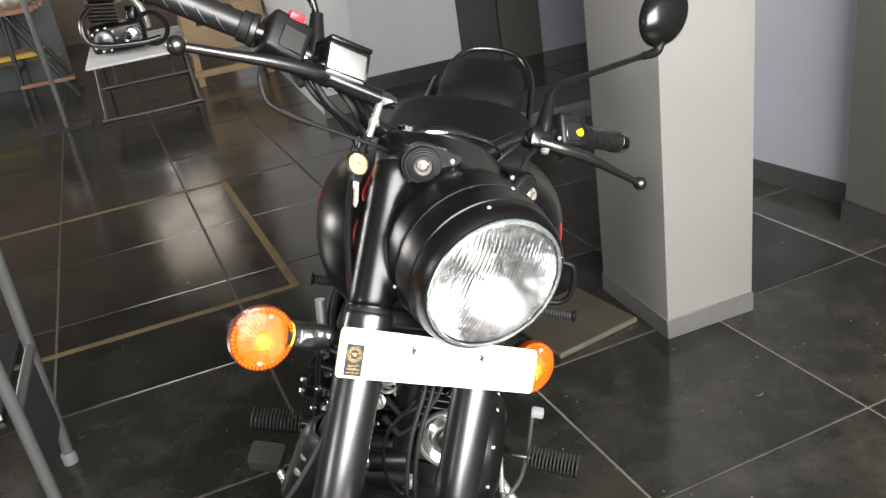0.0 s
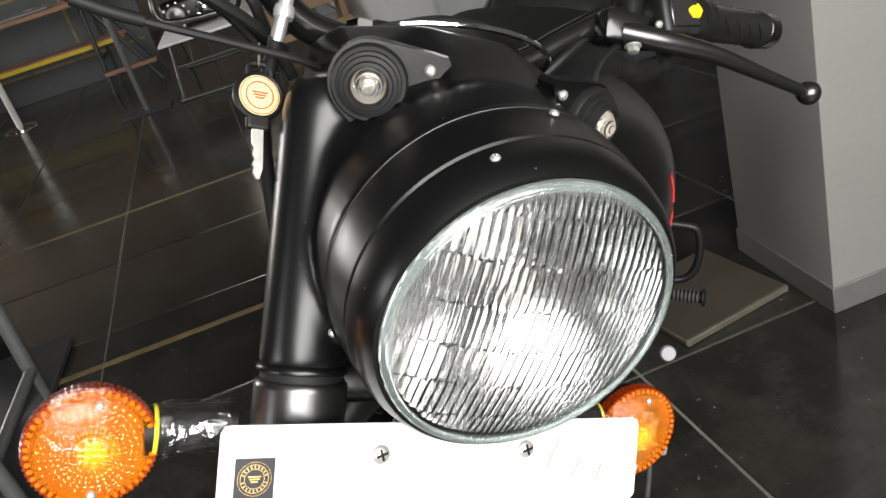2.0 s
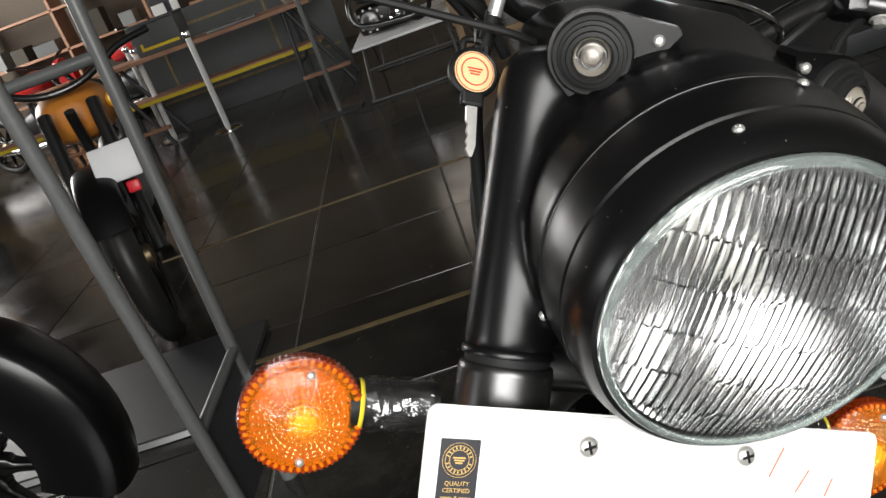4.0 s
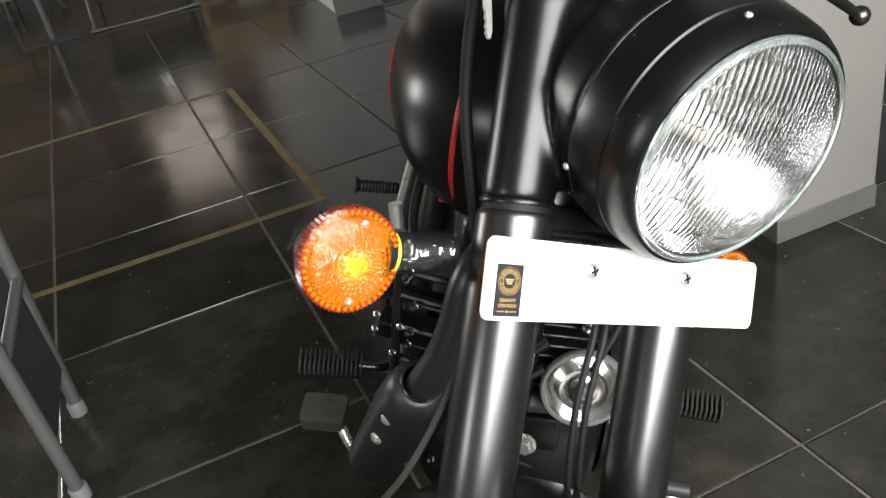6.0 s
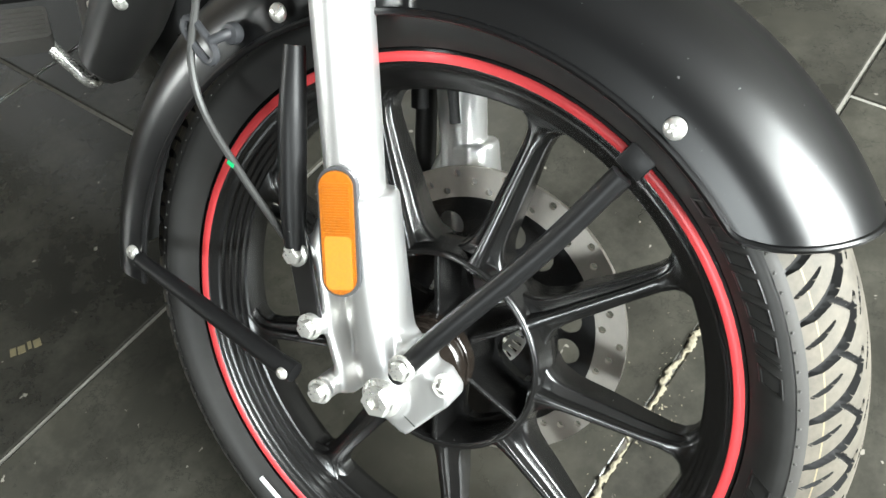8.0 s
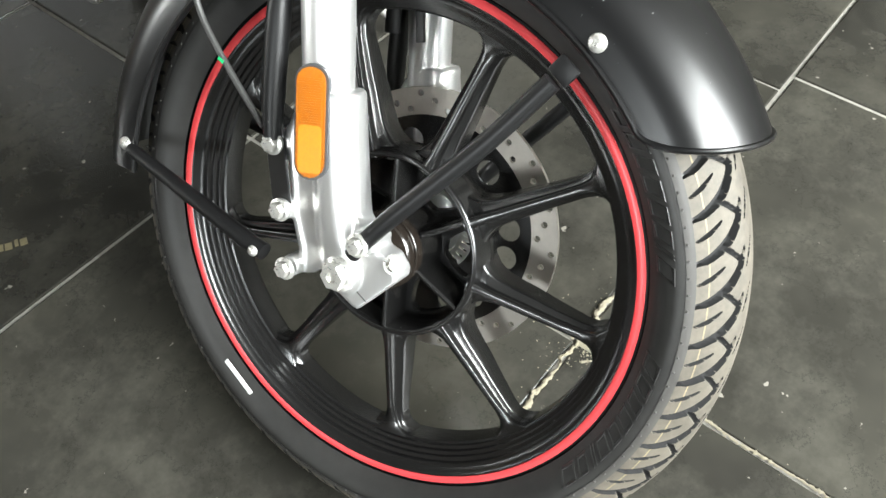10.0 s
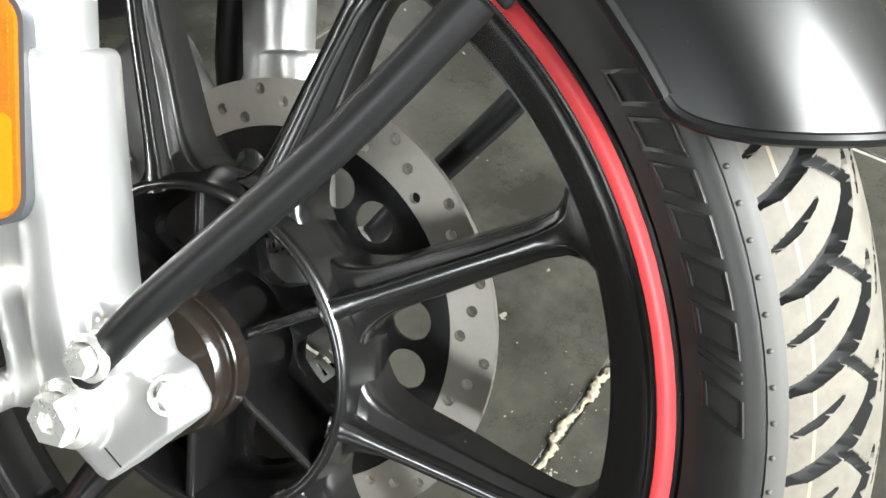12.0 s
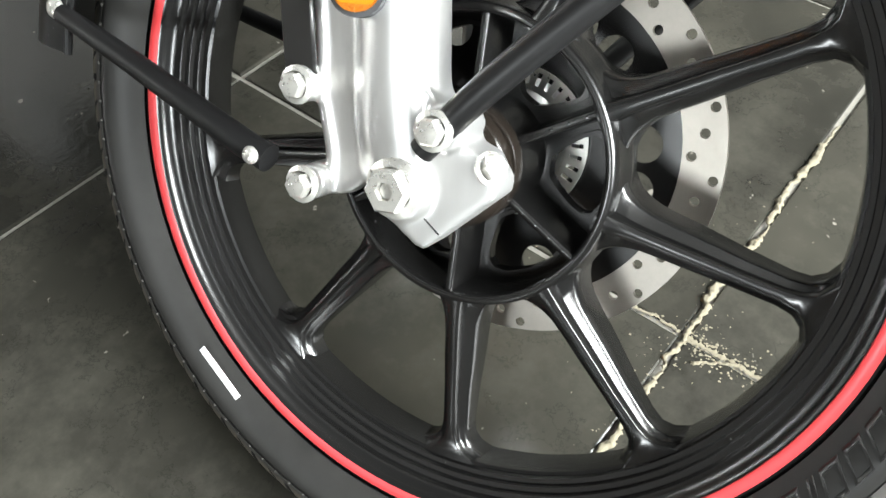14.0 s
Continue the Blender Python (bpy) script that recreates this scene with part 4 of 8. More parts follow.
        if first is None:
            first = part("foot_bolt", bolt_mesh(0.0074, 0.0085, 1.45), STEEL, leg, "zinc plated flange bolt", mm)
        else:
            again(first, mm, leg)
    if s < 0:
        mm = axis_m((-0.1080, 0.0190, 0.1318), (-0.955, -0.29, 0.05), (0, 0, 1)) @ Matrix.Rotation(radians(-4), 4, "Z")
        part("reflector_base", plate_mesh(rounded(0.029, 0.096, 0.0142, 8), [], -0.004, 0.0105, mm), GREYPL, leg, "dark grey oval reflector housing")
        top_half = rounded(0.0245, 0.091, 0.0121, 8)
        lens = part("reflector", plate_mesh(top_half, [], 0.0105, 0.0130, mm), REFLEX, leg, "amber oval side reflector", angle=20)
        ribs = bmesh.new()
        for k in range(19):
            box(0.0195, 0.0011, 0.0008, mm @ pose(0, 0.0005 + 0.0020 * k, 0.0132), bm=ribs)
        part("reflector_ribs", ribs, REFLEX, lens, "fine prism ribs")
        # lower half's extra shine is set by colour, not by tilted facets
        part("reflector_facet", plate_mesh(rounded(0.0205, 0.040, 0.004, 6), [], 0.0130, 0.0134, mm @ pose(0, -0.0215, 0)), REFLEXLIT, lens, "lower half in brighter amber, as if catching more light")
        # the slim sensor bracket behind the slider
        part("sensor_plate", box(0.004, 0.021, 0.092, pose(-0.0995, 0.0690, 0.094, -2), 0.0015, 1), SATIN, leg)
    else:
        part("caliper", box(0.050, 0.055, 0.095, pose(0.062, 0.085, 0.115, -28), 0.010, 3), ALLOY, leg, "alloy brake caliper")
        part("caliper_pin", tube([(0.062, 0.045, 0.19), (0.062, 0.04, 0.235)], 0.008, 12, 1), RUBBER, leg)
    # covers
    top = lathe([(0.0228, 0.303), (0.0262, 0.2985), (0.0276, 0.2980), (0.0284, 0.3000), (0.0290, 0.400), (0.0293, 0.5690), (0.0288, 0.5725), (0.0274, 0.5740), (0.0258, 0.5735)], 44, Matrix.Translation(c) @ LEAN)
    part("lower_cover", top, SATIN, leg, "satin black fork tube cover")
    part("cover_seal", lathe([(0.0258, 0.5700), (0.0262, 0.5740), (0.0262, 0.5870)], 40, Matrix.Translation(c) @ LEAN), RUBBER, leg, "black rubber seal between the covers")
    return leg


fork_leg(-1)
fork_leg(1)

# ---- headlight and nacelle ----
HEAD = axis_m((0, -0.131, 0.626), (0, -0.866, -0.5))


def fluted_glass(R=0.0843, cols=440, rows=84):
    """A domed lens whose back carries upright flutes in bands."""
    bm = bmesh.new()

    def dome(x, y):
        return 0.003 + 0.016 * (1 - (x * x + y * y) / (R * R))

    def back(x, y):
        band = int((y / R + 1) * 3.4)
        pitch = 0.0040 + 0.0007 * (band % 3)
        flute = abs(math.sin(math.pi * (x + 0.0007 * band) / pitch))
        edge = min(1.0, max(0.0, (R * 0.96 - math.hypot(x, y)) / 0.006))
        step = (((y / R + 1) * 3.4) % 1.0) * 0.0008
        return dome(x, y) - 0.0030 - edge * (0.0009 * flute + step)

    grids = []
    for fn in (dome, back):
        grid = []
        for i in range(cols + 1):
            x = R * math.sin(math.pi / 2 * (2 * i / cols - 1)) * 0.9999
            h = math.sqrt(max(1e-9, R * R - x * x))
            grid.append([bm.verts.new((x, h * (2 * j / rows - 1), fn(x, h * (2 * j / rows - 1)))) for j in range(rows + 1)])
        grids.append(grid)
    for g in grids:
        for i in range(cols):
            for j in range(rows):
                bm.faces.new((g[i][j], g[i + 1][j], g[i + 1][j + 1], g[i][j + 1]))
    f, b = grids
    for j in (0, rows):
        for i in range(cols):
            bm.faces.new((f[i][j], f[i + 1][j], b[i + 1][j], b[i][j]))
    for i in (0, cols):
        for j in range(rows):
            bm.faces.new((f[i][j], f[i][j + 1], b[i][j + 1], b[i][j]))
    bmesh.ops.transform(bm, matrix=HEAD, verts=bm.verts[:])
    return bm


def headlight():
    rim = lathe([(0.0830, -0.010), (0.0852, 0.0002), (0.0866, 0.0018), (0.0884, 0.0016), (0.0915, -0.0025), (0.0946, -0.010), (0.0962, -0.020), (0.0966, -0.0232), (0.0955, -0.0242), (0.0955, -0.0250), (0.0968, -0.0262), (0.0985, -0.040), (0.0993, -0.054), (0.0990, -0.0565), (0.0960, -0.0575)], 96, HEAD)
    h = front("headlight", rim, MATTE, "large round headlight with fluted clear glass in black shell", 30)
    gl = part("headlight_glass", fluted_glass(), GLASS, h, "fluted clear headlight glass", angle=25)
    gl.visible_shadow = False
    edge = part("glass_edge", lathe([(0.0806, 0.0046), (0.0811, 0.0058), (0.0816, 0.0055), (0.0822, 0.0064), (0.0842, 0.0058), (0.0856, 0.0040), (0.0858, 0.0016)], 96, HEAD), clear("green_glass_edge", (0.52, 0.60, 0.57), 0.10, 1.5, 0.8), h, "pale greenish glass edge")
    edge.visible_shadow = False
    bowl = [(0.0795, -0.004)] + [(r, -0.006 - 0.052 * (1 - (r / 0.078) ** 2)) for r in (0.078, 0.07, 0.06, 0.05, 0.04, 0.03, 0.02, 0.013)]
    part("reflector_bowl", lathe(bowl, 72, HEAD), BOWL, h, "bright silvered reflector bowl")
    part("bulb", lathe([(0.0001, -0.014), (0.005, -0.016), (0.0072, -0.022), (0.0072, -0.050), (0.011, -0.052), (0.011, -0.06)], 24, HEAD), STEEL, h, "silver capped bulb")
    part("seam_ring", lathe([(0.0985, -0.0564), (0.0994, -0.0567), (0.0994, -0.0572), (0.0985, -0.0575)], 96, HEAD), SATIN, h, "thin dark seam")
    first = None
    for p, r in (((-0.045, -0.1605, 0.7055), 0.0042), ((0.0, -0.1395, 0.7365), 0.0048), ((-0.0855, -0.0552, 0.608), 0.0042), ((0.0855, -0.0552, 0.608), 0.0042)):
        v = HEAD.inverted() @ Vector(p)
        out = (HEAD.to_3x3() @ Vector((v.x, v.y, 0))).normalized()
        mm = axis_m(p, out)
        if first is None:
            first = part("shell_screw", screw_mesh(0.0028, 0.0022), STEEL, h, "small bright screw", mm)
        else:
            again(first, mm, h)
    return h


headlight()


def nacelle():
    bm = lathe([(0.0001, -0.150), (0.07, -0.142), (0.090, -0.120), (0.0975, -0.095), (0.0985, -0.0585), (0.0001, -0.0585)], 64, HEAD)
    for s in (-1, 1):
        at = Matrix.Translation((s * LEG_X, LEG_Y, 0)) @ LEAN
        lathe([(0.0001, 0.580), (0.0278, 0.580), (0.0278, 0.725), (0.0268, 0.745), (0.0220, 0.758), (0.0120, 0.764), (0.0001, 0.765)], 40, at, bm=bm)
        # the cover flares in one sweep from the tube to the lamp shell
        web = bmesh.new()
        for z in (0.581, 0.64, 0.70, 0.735):
            for x, y in ring2(0.0150, 16, -s * 0.006, 0.006):
                web.verts.new(at @ Vector((x, y, z)))
        for k in range(9):
            a = radians(-62 + 126 * k / 8)
            for r, h in ((0.093, -0.088), (0.086, -0.112)):
                web.verts.new(HEAD @ Vector((s * r * math.cos(a), r * math.sin(a), h)))
        bmesh.ops.convex_hull(web, input=web.verts[:])
        merge(bm, web)
    hull = bmesh.new()
    pts = [(0.060, -0.078, 0.700), (0.092, -0.020, 0.700), (0.092, 0.030, 0.720), (0.090, 0.040, 0.792), (0.080, -0.046, 0.770), (0.030, -0.086, 0.758), (0.045, 0.062, 0.808), (0.075, 0.02, 0.806), (0.03, -0.02, 0.806), (0.05, 0.02, 0.62), (0.07, -0.03, 0.62), (0.07, 0.01, 0.62), (0.06, -0.055, 0.64)]
    for x, y, z in pts:
        for s in (-1, 1):
            hull.verts.new((s * x, y, z))
    bmesh.ops.convex_hull(hull, input=hull.verts[:])
    merge(bm, hull)
    n = front("nacelle", bm, MATTE, "matte black headlight nacelle flowing into the fork covers")
    for f in n.data.polygons:
        f.use_smooth = True
    rm = n.modifiers.new("remesh", "REMESH")
    rm.mode, rm.voxel_size, rm.use_smooth_shade = "VOXEL", 0.0026, True
    sm = n.modifiers.new("smooth", "SMOOTH")
    sm.factor, sm.iterations = 0.5, 26
    for s in (-1, 1):
        at = Matrix.Translation((s * LEG_X, LEG_Y, 0)) @ LEAN
        part("cover_lip", lathe([(0.0262, 0.5790), (0.0284, 0.5790), (0.0288, 0.5805), (0.0284, 0.5825), (0.0270, 0.5840)], 40, at), MATTE, n, "rolled lower edge of the fork cover")
    # bright strip along the instrument edge, and the stem bolts
    line = [(-0.055, 0.020, 0.805), (-0.03, -0.002, 0.811), (0.02, -0.012, 0.815), (0.065, 0.000, 0.816), (0.092, 0.018, 0.812), (0.100, 0.040, 0.806)]
    part("bright_trim", tube(line, 0.0024, 8), CHROME, n, "bright trim along the instrument edge")
    pod = lathe([(0.0001, 0.0), (0.060, 0.0), (0.066, 0.008), (0.066, 0.020), (0.060, 0.026), (0.0001, 0.026)], 40, axis_m((0.02, 0.060, 0.784), (0, 0.30, 0.95)))
    part("instrument", pod, PLASTIC, n, "round black instrument housing")
    for x in (-0.052, -0.018):
        part("stem_bolt", bolt_mesh(0.0105, 0.010), CHROME, n, "bright stem bolt", axis_m((x, 0.034, 0.806), (0, 0.1, 1)))
    return n


nacelle()


def pilot_lamp(s):
    d = Vector((s * 0.34, -0.86, -0.38)).normalized()
    c = Vector((s * 0.0785, -0.0655, 0.7520))
    m = axis_m(c - d * 0.006, d)
    lamp = front("pilot_lamp", lathe([(0.0215, -0.020), (0.0225, 0.0), (0.0225, 0.0045), (0.0212, 0.0065), (0.0190, 0.0065), (0.0186, 0.0095), (0.0168, 0.0100), (0.0164, 0.0130), (0.0142, 0.0135), (0.0136, 0.0162), (0.0116, 0.0166), (0.0108, 0.0155), (0.0104, 0.010)], 40, m), RUBBER, "small round position lamp in stepped black rubber ring")
    hull = bmesh.new()
    for x, y in ring2(0.0245, 24) + [(-s * 0.0465, 0.0135), (-s * 0.0445, 0.0170), (-s * 0.006, -0.037), (-s * 0.001, -0.036)]:
        for z in (-0.014, 0.0):
            hull.verts.new((x, y, z))
    bmesh.ops.convex_hull(hull, input=hull.verts[:])
    part("bezel", hull, MATTE, lamp, "pointed black bezel", m)
    part("bezel_screw", screw_mesh(0.0034, 0.003), STEEL, lamp, "", m @ Matrix.Translation((-s * 0.0345, 0.0095, 0.0)))
    g = part("lamp_glass", lathe([(0.0001, 0.0225), (0.0026, 0.0222), (0.0030, 0.0208), (0.0050, 0.0202), (0.0054, 0.0186), (0.0074, 0.0178), (0.0078, 0.0160), (0.0098, 0.0148), (0.0104, 0.010)], 32, m), clear("pilot_glass", (0.95, 0.95, 0.93), 0.05, 1.45), lamp, "clear ribbed bulb cover")
    g.visible_shadow = False
    part("lamp_bowl", lathe([(0.0103, 0.011), (0.008, 0.002), (0.004, -0.002), (0.0030, 0.010), (0.0001, 0.012)], 24, m), DISC, lamp)


pilot_lamp(-1)
pilot_lamp(1)


def number_plate():
    m = Matrix(((1, 0, 0, 0), (0, 0, -1, -0.0535), (0, 1, 0, 0.5265), (0, 0, 0, 1)))  # local z faces ahead
    bm = plate_mesh(rounded(0.288, 0.0565, 0.006, 6), [], -0.003, 0.0, m)
    bmesh.ops.bevel(bm, geom=[e for e in bm.edges if len(e.link_faces) == 2 and e.calc_face_angle(0) > 1.2 and all((m.inverted() @ v.co).z > -0.001 for v in e.verts)], offset=0.0012, segments=2, affect="EDGES")
    plate = front("number_plate", bm, WHITEPL, "blank white number plate with a black sticker")
    part("plate_back", plate_mesh(rounded(0.284, 0.0525, 0.005, 4), [], -0.009, -0.003, m), PLASTIC, plate)
    for x in (-0.0495, 0.0515):
        sc = part("plate_screw", screw_mesh(0.0062, 0.0034), STEEL, plate, "bright cross-head screw", m @ Matrix.Translation((x, 0.010, 0.0003)))
        slot = bmesh.new()
        for a in (0, 90):
            box(0.0074, 0.0015, 0.0006, pose(0, 0, 0.0035, 0, 0, a + 20), bm=slot)
        part("cross_slot", slot, RUBBER, sc, "dark cross slot")
    c = Matrix.Translation((-0.1240, -0.0075, 0.0002))
    st = part("sticker", plate_mesh(rounded(0.0225, 0.0355, 0.0004, 2), [], 0.0, 0.0003, m @ c), STICKER, plate, "black sticker with gold print")
    logo = bmesh.new()
    for r0, r1 in ((0.0078, 0.0081), (0.0054, 0.0057), (0.0094, 0.0096)):
        merge(logo, plate_mesh(ring2(r1, 32), [ring2(r0, 32)], 0.0003, 0.0005))
    for k in range(20):
        if k not in (0, 10):
            a = 2 * math.pi * k / 20
            box(0.0007, 0.0015, 0.0002, pose(0.0068 * math.cos(a), 0.0068 * math.sin(a), 0.0004, 0, 0, math.degrees(a) - 90), bm=logo)
    for w_, y in ((0.0072, 0.0012), (0.0058, -0.0002), (0.0040, -0.0016)):
        box(w_, 0.0008, 0.0002, pose(0, y, 0.0004), bm=logo)
    bmesh.ops.transform(logo, matrix=m @ c @ Matrix.Translation((0.0, 0.0062, 0)), verts=logo.verts[:])
    part("round_emblem", logo, GOLD, st, "gold ring emblem")
    for word, y, size in (("QUALITY", -0.0068, 0.0034), ("CERTIFIED", -0.0106, 0.0034)):
        t = text_mesh(word, size, 0.0001)
        bmesh.ops.transform(t, matrix=m @ c @ Matrix.Translation((0, y, 0.0004)), verts=t.verts[:])
        part("lettering", t, GOLD, st, "gold capital lettering")
    ln = bmesh.new()
    for x, w_ in ((-0.0052, 0.0065), (0.0052, 0.0065), (0, 0.0014)):
        box(w_, 0.0005 if x else 0.0014, 0.0002, pose(x, -0.0144, 0.0004), bm=ln)
    bmesh.ops.transform(ln, matrix=m @ c, verts=ln.verts[:])
    part("print_line", ln, GOLD, st)
    for x, y, l, a in ((0.0735, 0.0070, 0.020, 66), (0.0925, -0.0038, 0.016, 60), (0.1115, -0.0066, 0.012, 70)):
        part("marker_stroke", box(l, 0.0011, 0.0002, m @ pose(x, y, 0.0002, 0, 0, a), 0.0), INK, plate, "red marker pen stroke")
    return plate


number_plate()


PRISM = surface("bright_amber_prism", (0.66, 0.15, 0.003), 0.25, vary=0.3, grain=300, bump=0.0)
RIMAMBER = surface("deep_amber_rim", (0.20, 0.022, 0.001), 0.25, vary=0.4, grain=500, bump=0.3, dist=0.0005)


def indicator(s):
    d = Vector((0, -0.978, -0.206))
    c = Vector((s * 0.2045, 0.0235, 0.5270))
    m = axis_m(c, d)
    ind = front("indicator", lathe([(0.0362, 0.000), (0.0372, -0.004), (0.0365, -0.014), (0.032, -0.026), (0.022, -0.034), (0.0001, -0.037)], 48, m), PLASTIC, "round amber turn indicator wrapped in clear film")
    bm = bmesh.new()
    rows = [(0.0001, 0.0105)] + [(0.0012 * k, 0.0105 - 0.0069 * (k / 25) ** 2) for k in range(1, 26)] + [(0.0312, 0.0020), (0.0330, 0.0022), (0.0345, 0.0008), (0.0356, -0.0012), (0.0364, -0.0030), (0.0370, -0.0060)]
    n = 144
    vs = []
    for k, (r, hgt) in enumerate(rows):
        ring = []
        for i in range(n):
            a = 2 * math.pi * i / n
            x, y = r * math.cos(a), r * math.sin(a)
            if r < 0.0105:
                # square prisms over the bulb
                w_ = 0.0009 * abs(math.sin(math.pi * x / 0.0042) * math.sin(math.pi * y / 0.0042))
            elif r < 0.0305:
                # rings of pillow-shaped prisms
                w_ = 0.0011 * abs(math.sin(math.pi * i / 4)) * abs(math.sin(math.pi * r / 0.0036))
            else:
                w_ = 0.0007 * (1 if (i // 2) % 2 else -1) * (0.031 < r < 0.0368)
            ring.append(bm.verts.new((x, y, hgt + w_)))
        vs.append(ring)
    for a, b in zip(vs, vs[1:]):
        for i in range(n):
            bm.faces.new((a[i], a[(i + 1) % n], b[(i + 1) % n], b[i]))
    bmesh.ops.transform(bm, matrix=m, verts=bm.verts[:])
    lens = part("indicator_lens", bm, AMBER, ind, "ribbed amber lens", angle=12)
    lens.visible_shadow = False
    part("lens_rim", plate_mesh([((0.0388 if i % 2 else 0.0374) * math.cos(math.pi * i / 64), (0.0388 if i % 2 else 0.0374) * math.sin(math.pi * i / 64)) for i in range(128)], [ring2(0.0350, 64)], -0.0085, 0.0012, m), RIMAMBER, ind, "amber lens rim")
    first = None
    for k in range(46):
        mm = m @ Matrix.Rotation(2 * math.pi * k / 46, 4, "Z") @ Matrix.Translation((0.0352, 0, 0.0016))
        if first is None:
            first = part("edge_prism", box(0.0036, 0.0027, 0.0026, Matrix(), 0.0008, 1), PRISM, ind, "", mm)
        else:
            again(first, mm, ind)
    part("lamp_bowl", lathe([(0.0345, -0.001), (0.030, -0.010), (0.02, -0.018), (0.008, -0.021), (0.0001, -0.021)], 40, m), AMBERBOWL, ind)
    part("bulb", lathe([(0.0001, 0.002), (0.006, 0.0), (0.0085, -0.006), (0.006, -0.015), (0.004, -0.021)], 20, m @ Matrix.Translation((-s * 0.002, -0.003, 0))), AMBERBULB, ind, "yellow bulb inside")
    for y, h_ in ((0.0285, 0.0050), (-0.0285, 0.0050)):
        part("lens_screw", screw_mesh(0.0029, 0.003), STEEL, ind, "", m @ Matrix.Translation((0.0 + 0.002, y, h_)))
    part("arm", tube([(s * 0.176, 0.034, 0.5335), (s * 0.16, 0.034, 0.535), (s * 0.118, 0.030, 0.5375)], [0.0165, 0.0158, 0.0150], 20, 4), PLASTIC, ind, "black stalk in clear film")
    part("film_edge", lathe([(0.0164, -0.0014), (0.0172, 0.0), (0.0164, 0.0014)], 24, axis_m((s * 0.1685, 0.034, 0.534), (1, 0, 0))), FILM, ind, "yellow tape edge")
    creased = tube([(s * 0.166, 0.034, 0.5340), (s * 0.15, 0.034, 0.5355), (s * 0.122, 0.0305, 0.5375)], [0.0178, 0.0176, 0.0172], 32, 9, caps=False)
    fold = random.Random(40 + s)
    for v in creased.verts:
        v.co += Vector((fold.uniform(-1, 1), fold.uniform(-1, 1), fold.uniform(-1, 1))) * 0.0009
    film = part("film", creased, ARMFILM, ind, "crumpled clear wrapping film", angle=20)
    film.visible_shadow = False
    cap = part("film", lathe([(0.0394, 0.002), (0.0412, -0.008), (0.0405, -0.020), (0.034, -0.034), (0.020, -0.044)], 48, m), FILMWRAP, ind)
    cap.visible_shadow = False
    rng = random.Random(21 + s)
    wrap = bmesh.new()
    rings = []
    for r, h in ((0.0003, 0.0142), (0.006, 0.0140), (0.012, 0.0132), (0.018, 0.0118), (0.024, 0.0098), (0.030, 0.0072), (0.034, 0.0050), (0.0375, 0.0026), (0.0394, 0.0020)):
        rings.append([Vector((r * math.cos(2 * math.pi * k / 64), r * math.sin(2 * math.pi * k / 64), h + rng.uniform(-0.0006, 0.0006) * min(1.0, r / 0.006))) for k in range(64)])
    loft(wrap, rings, True, False)
    bmesh.ops.transform(wrap, matrix=m, verts=wrap.verts[:])
    over = part("film", wrap, FILMWRAP, ind, "clear film stretched over the lens", angle=60)
    over.visible_shadow = False


indicator(-1)
indicator(1)


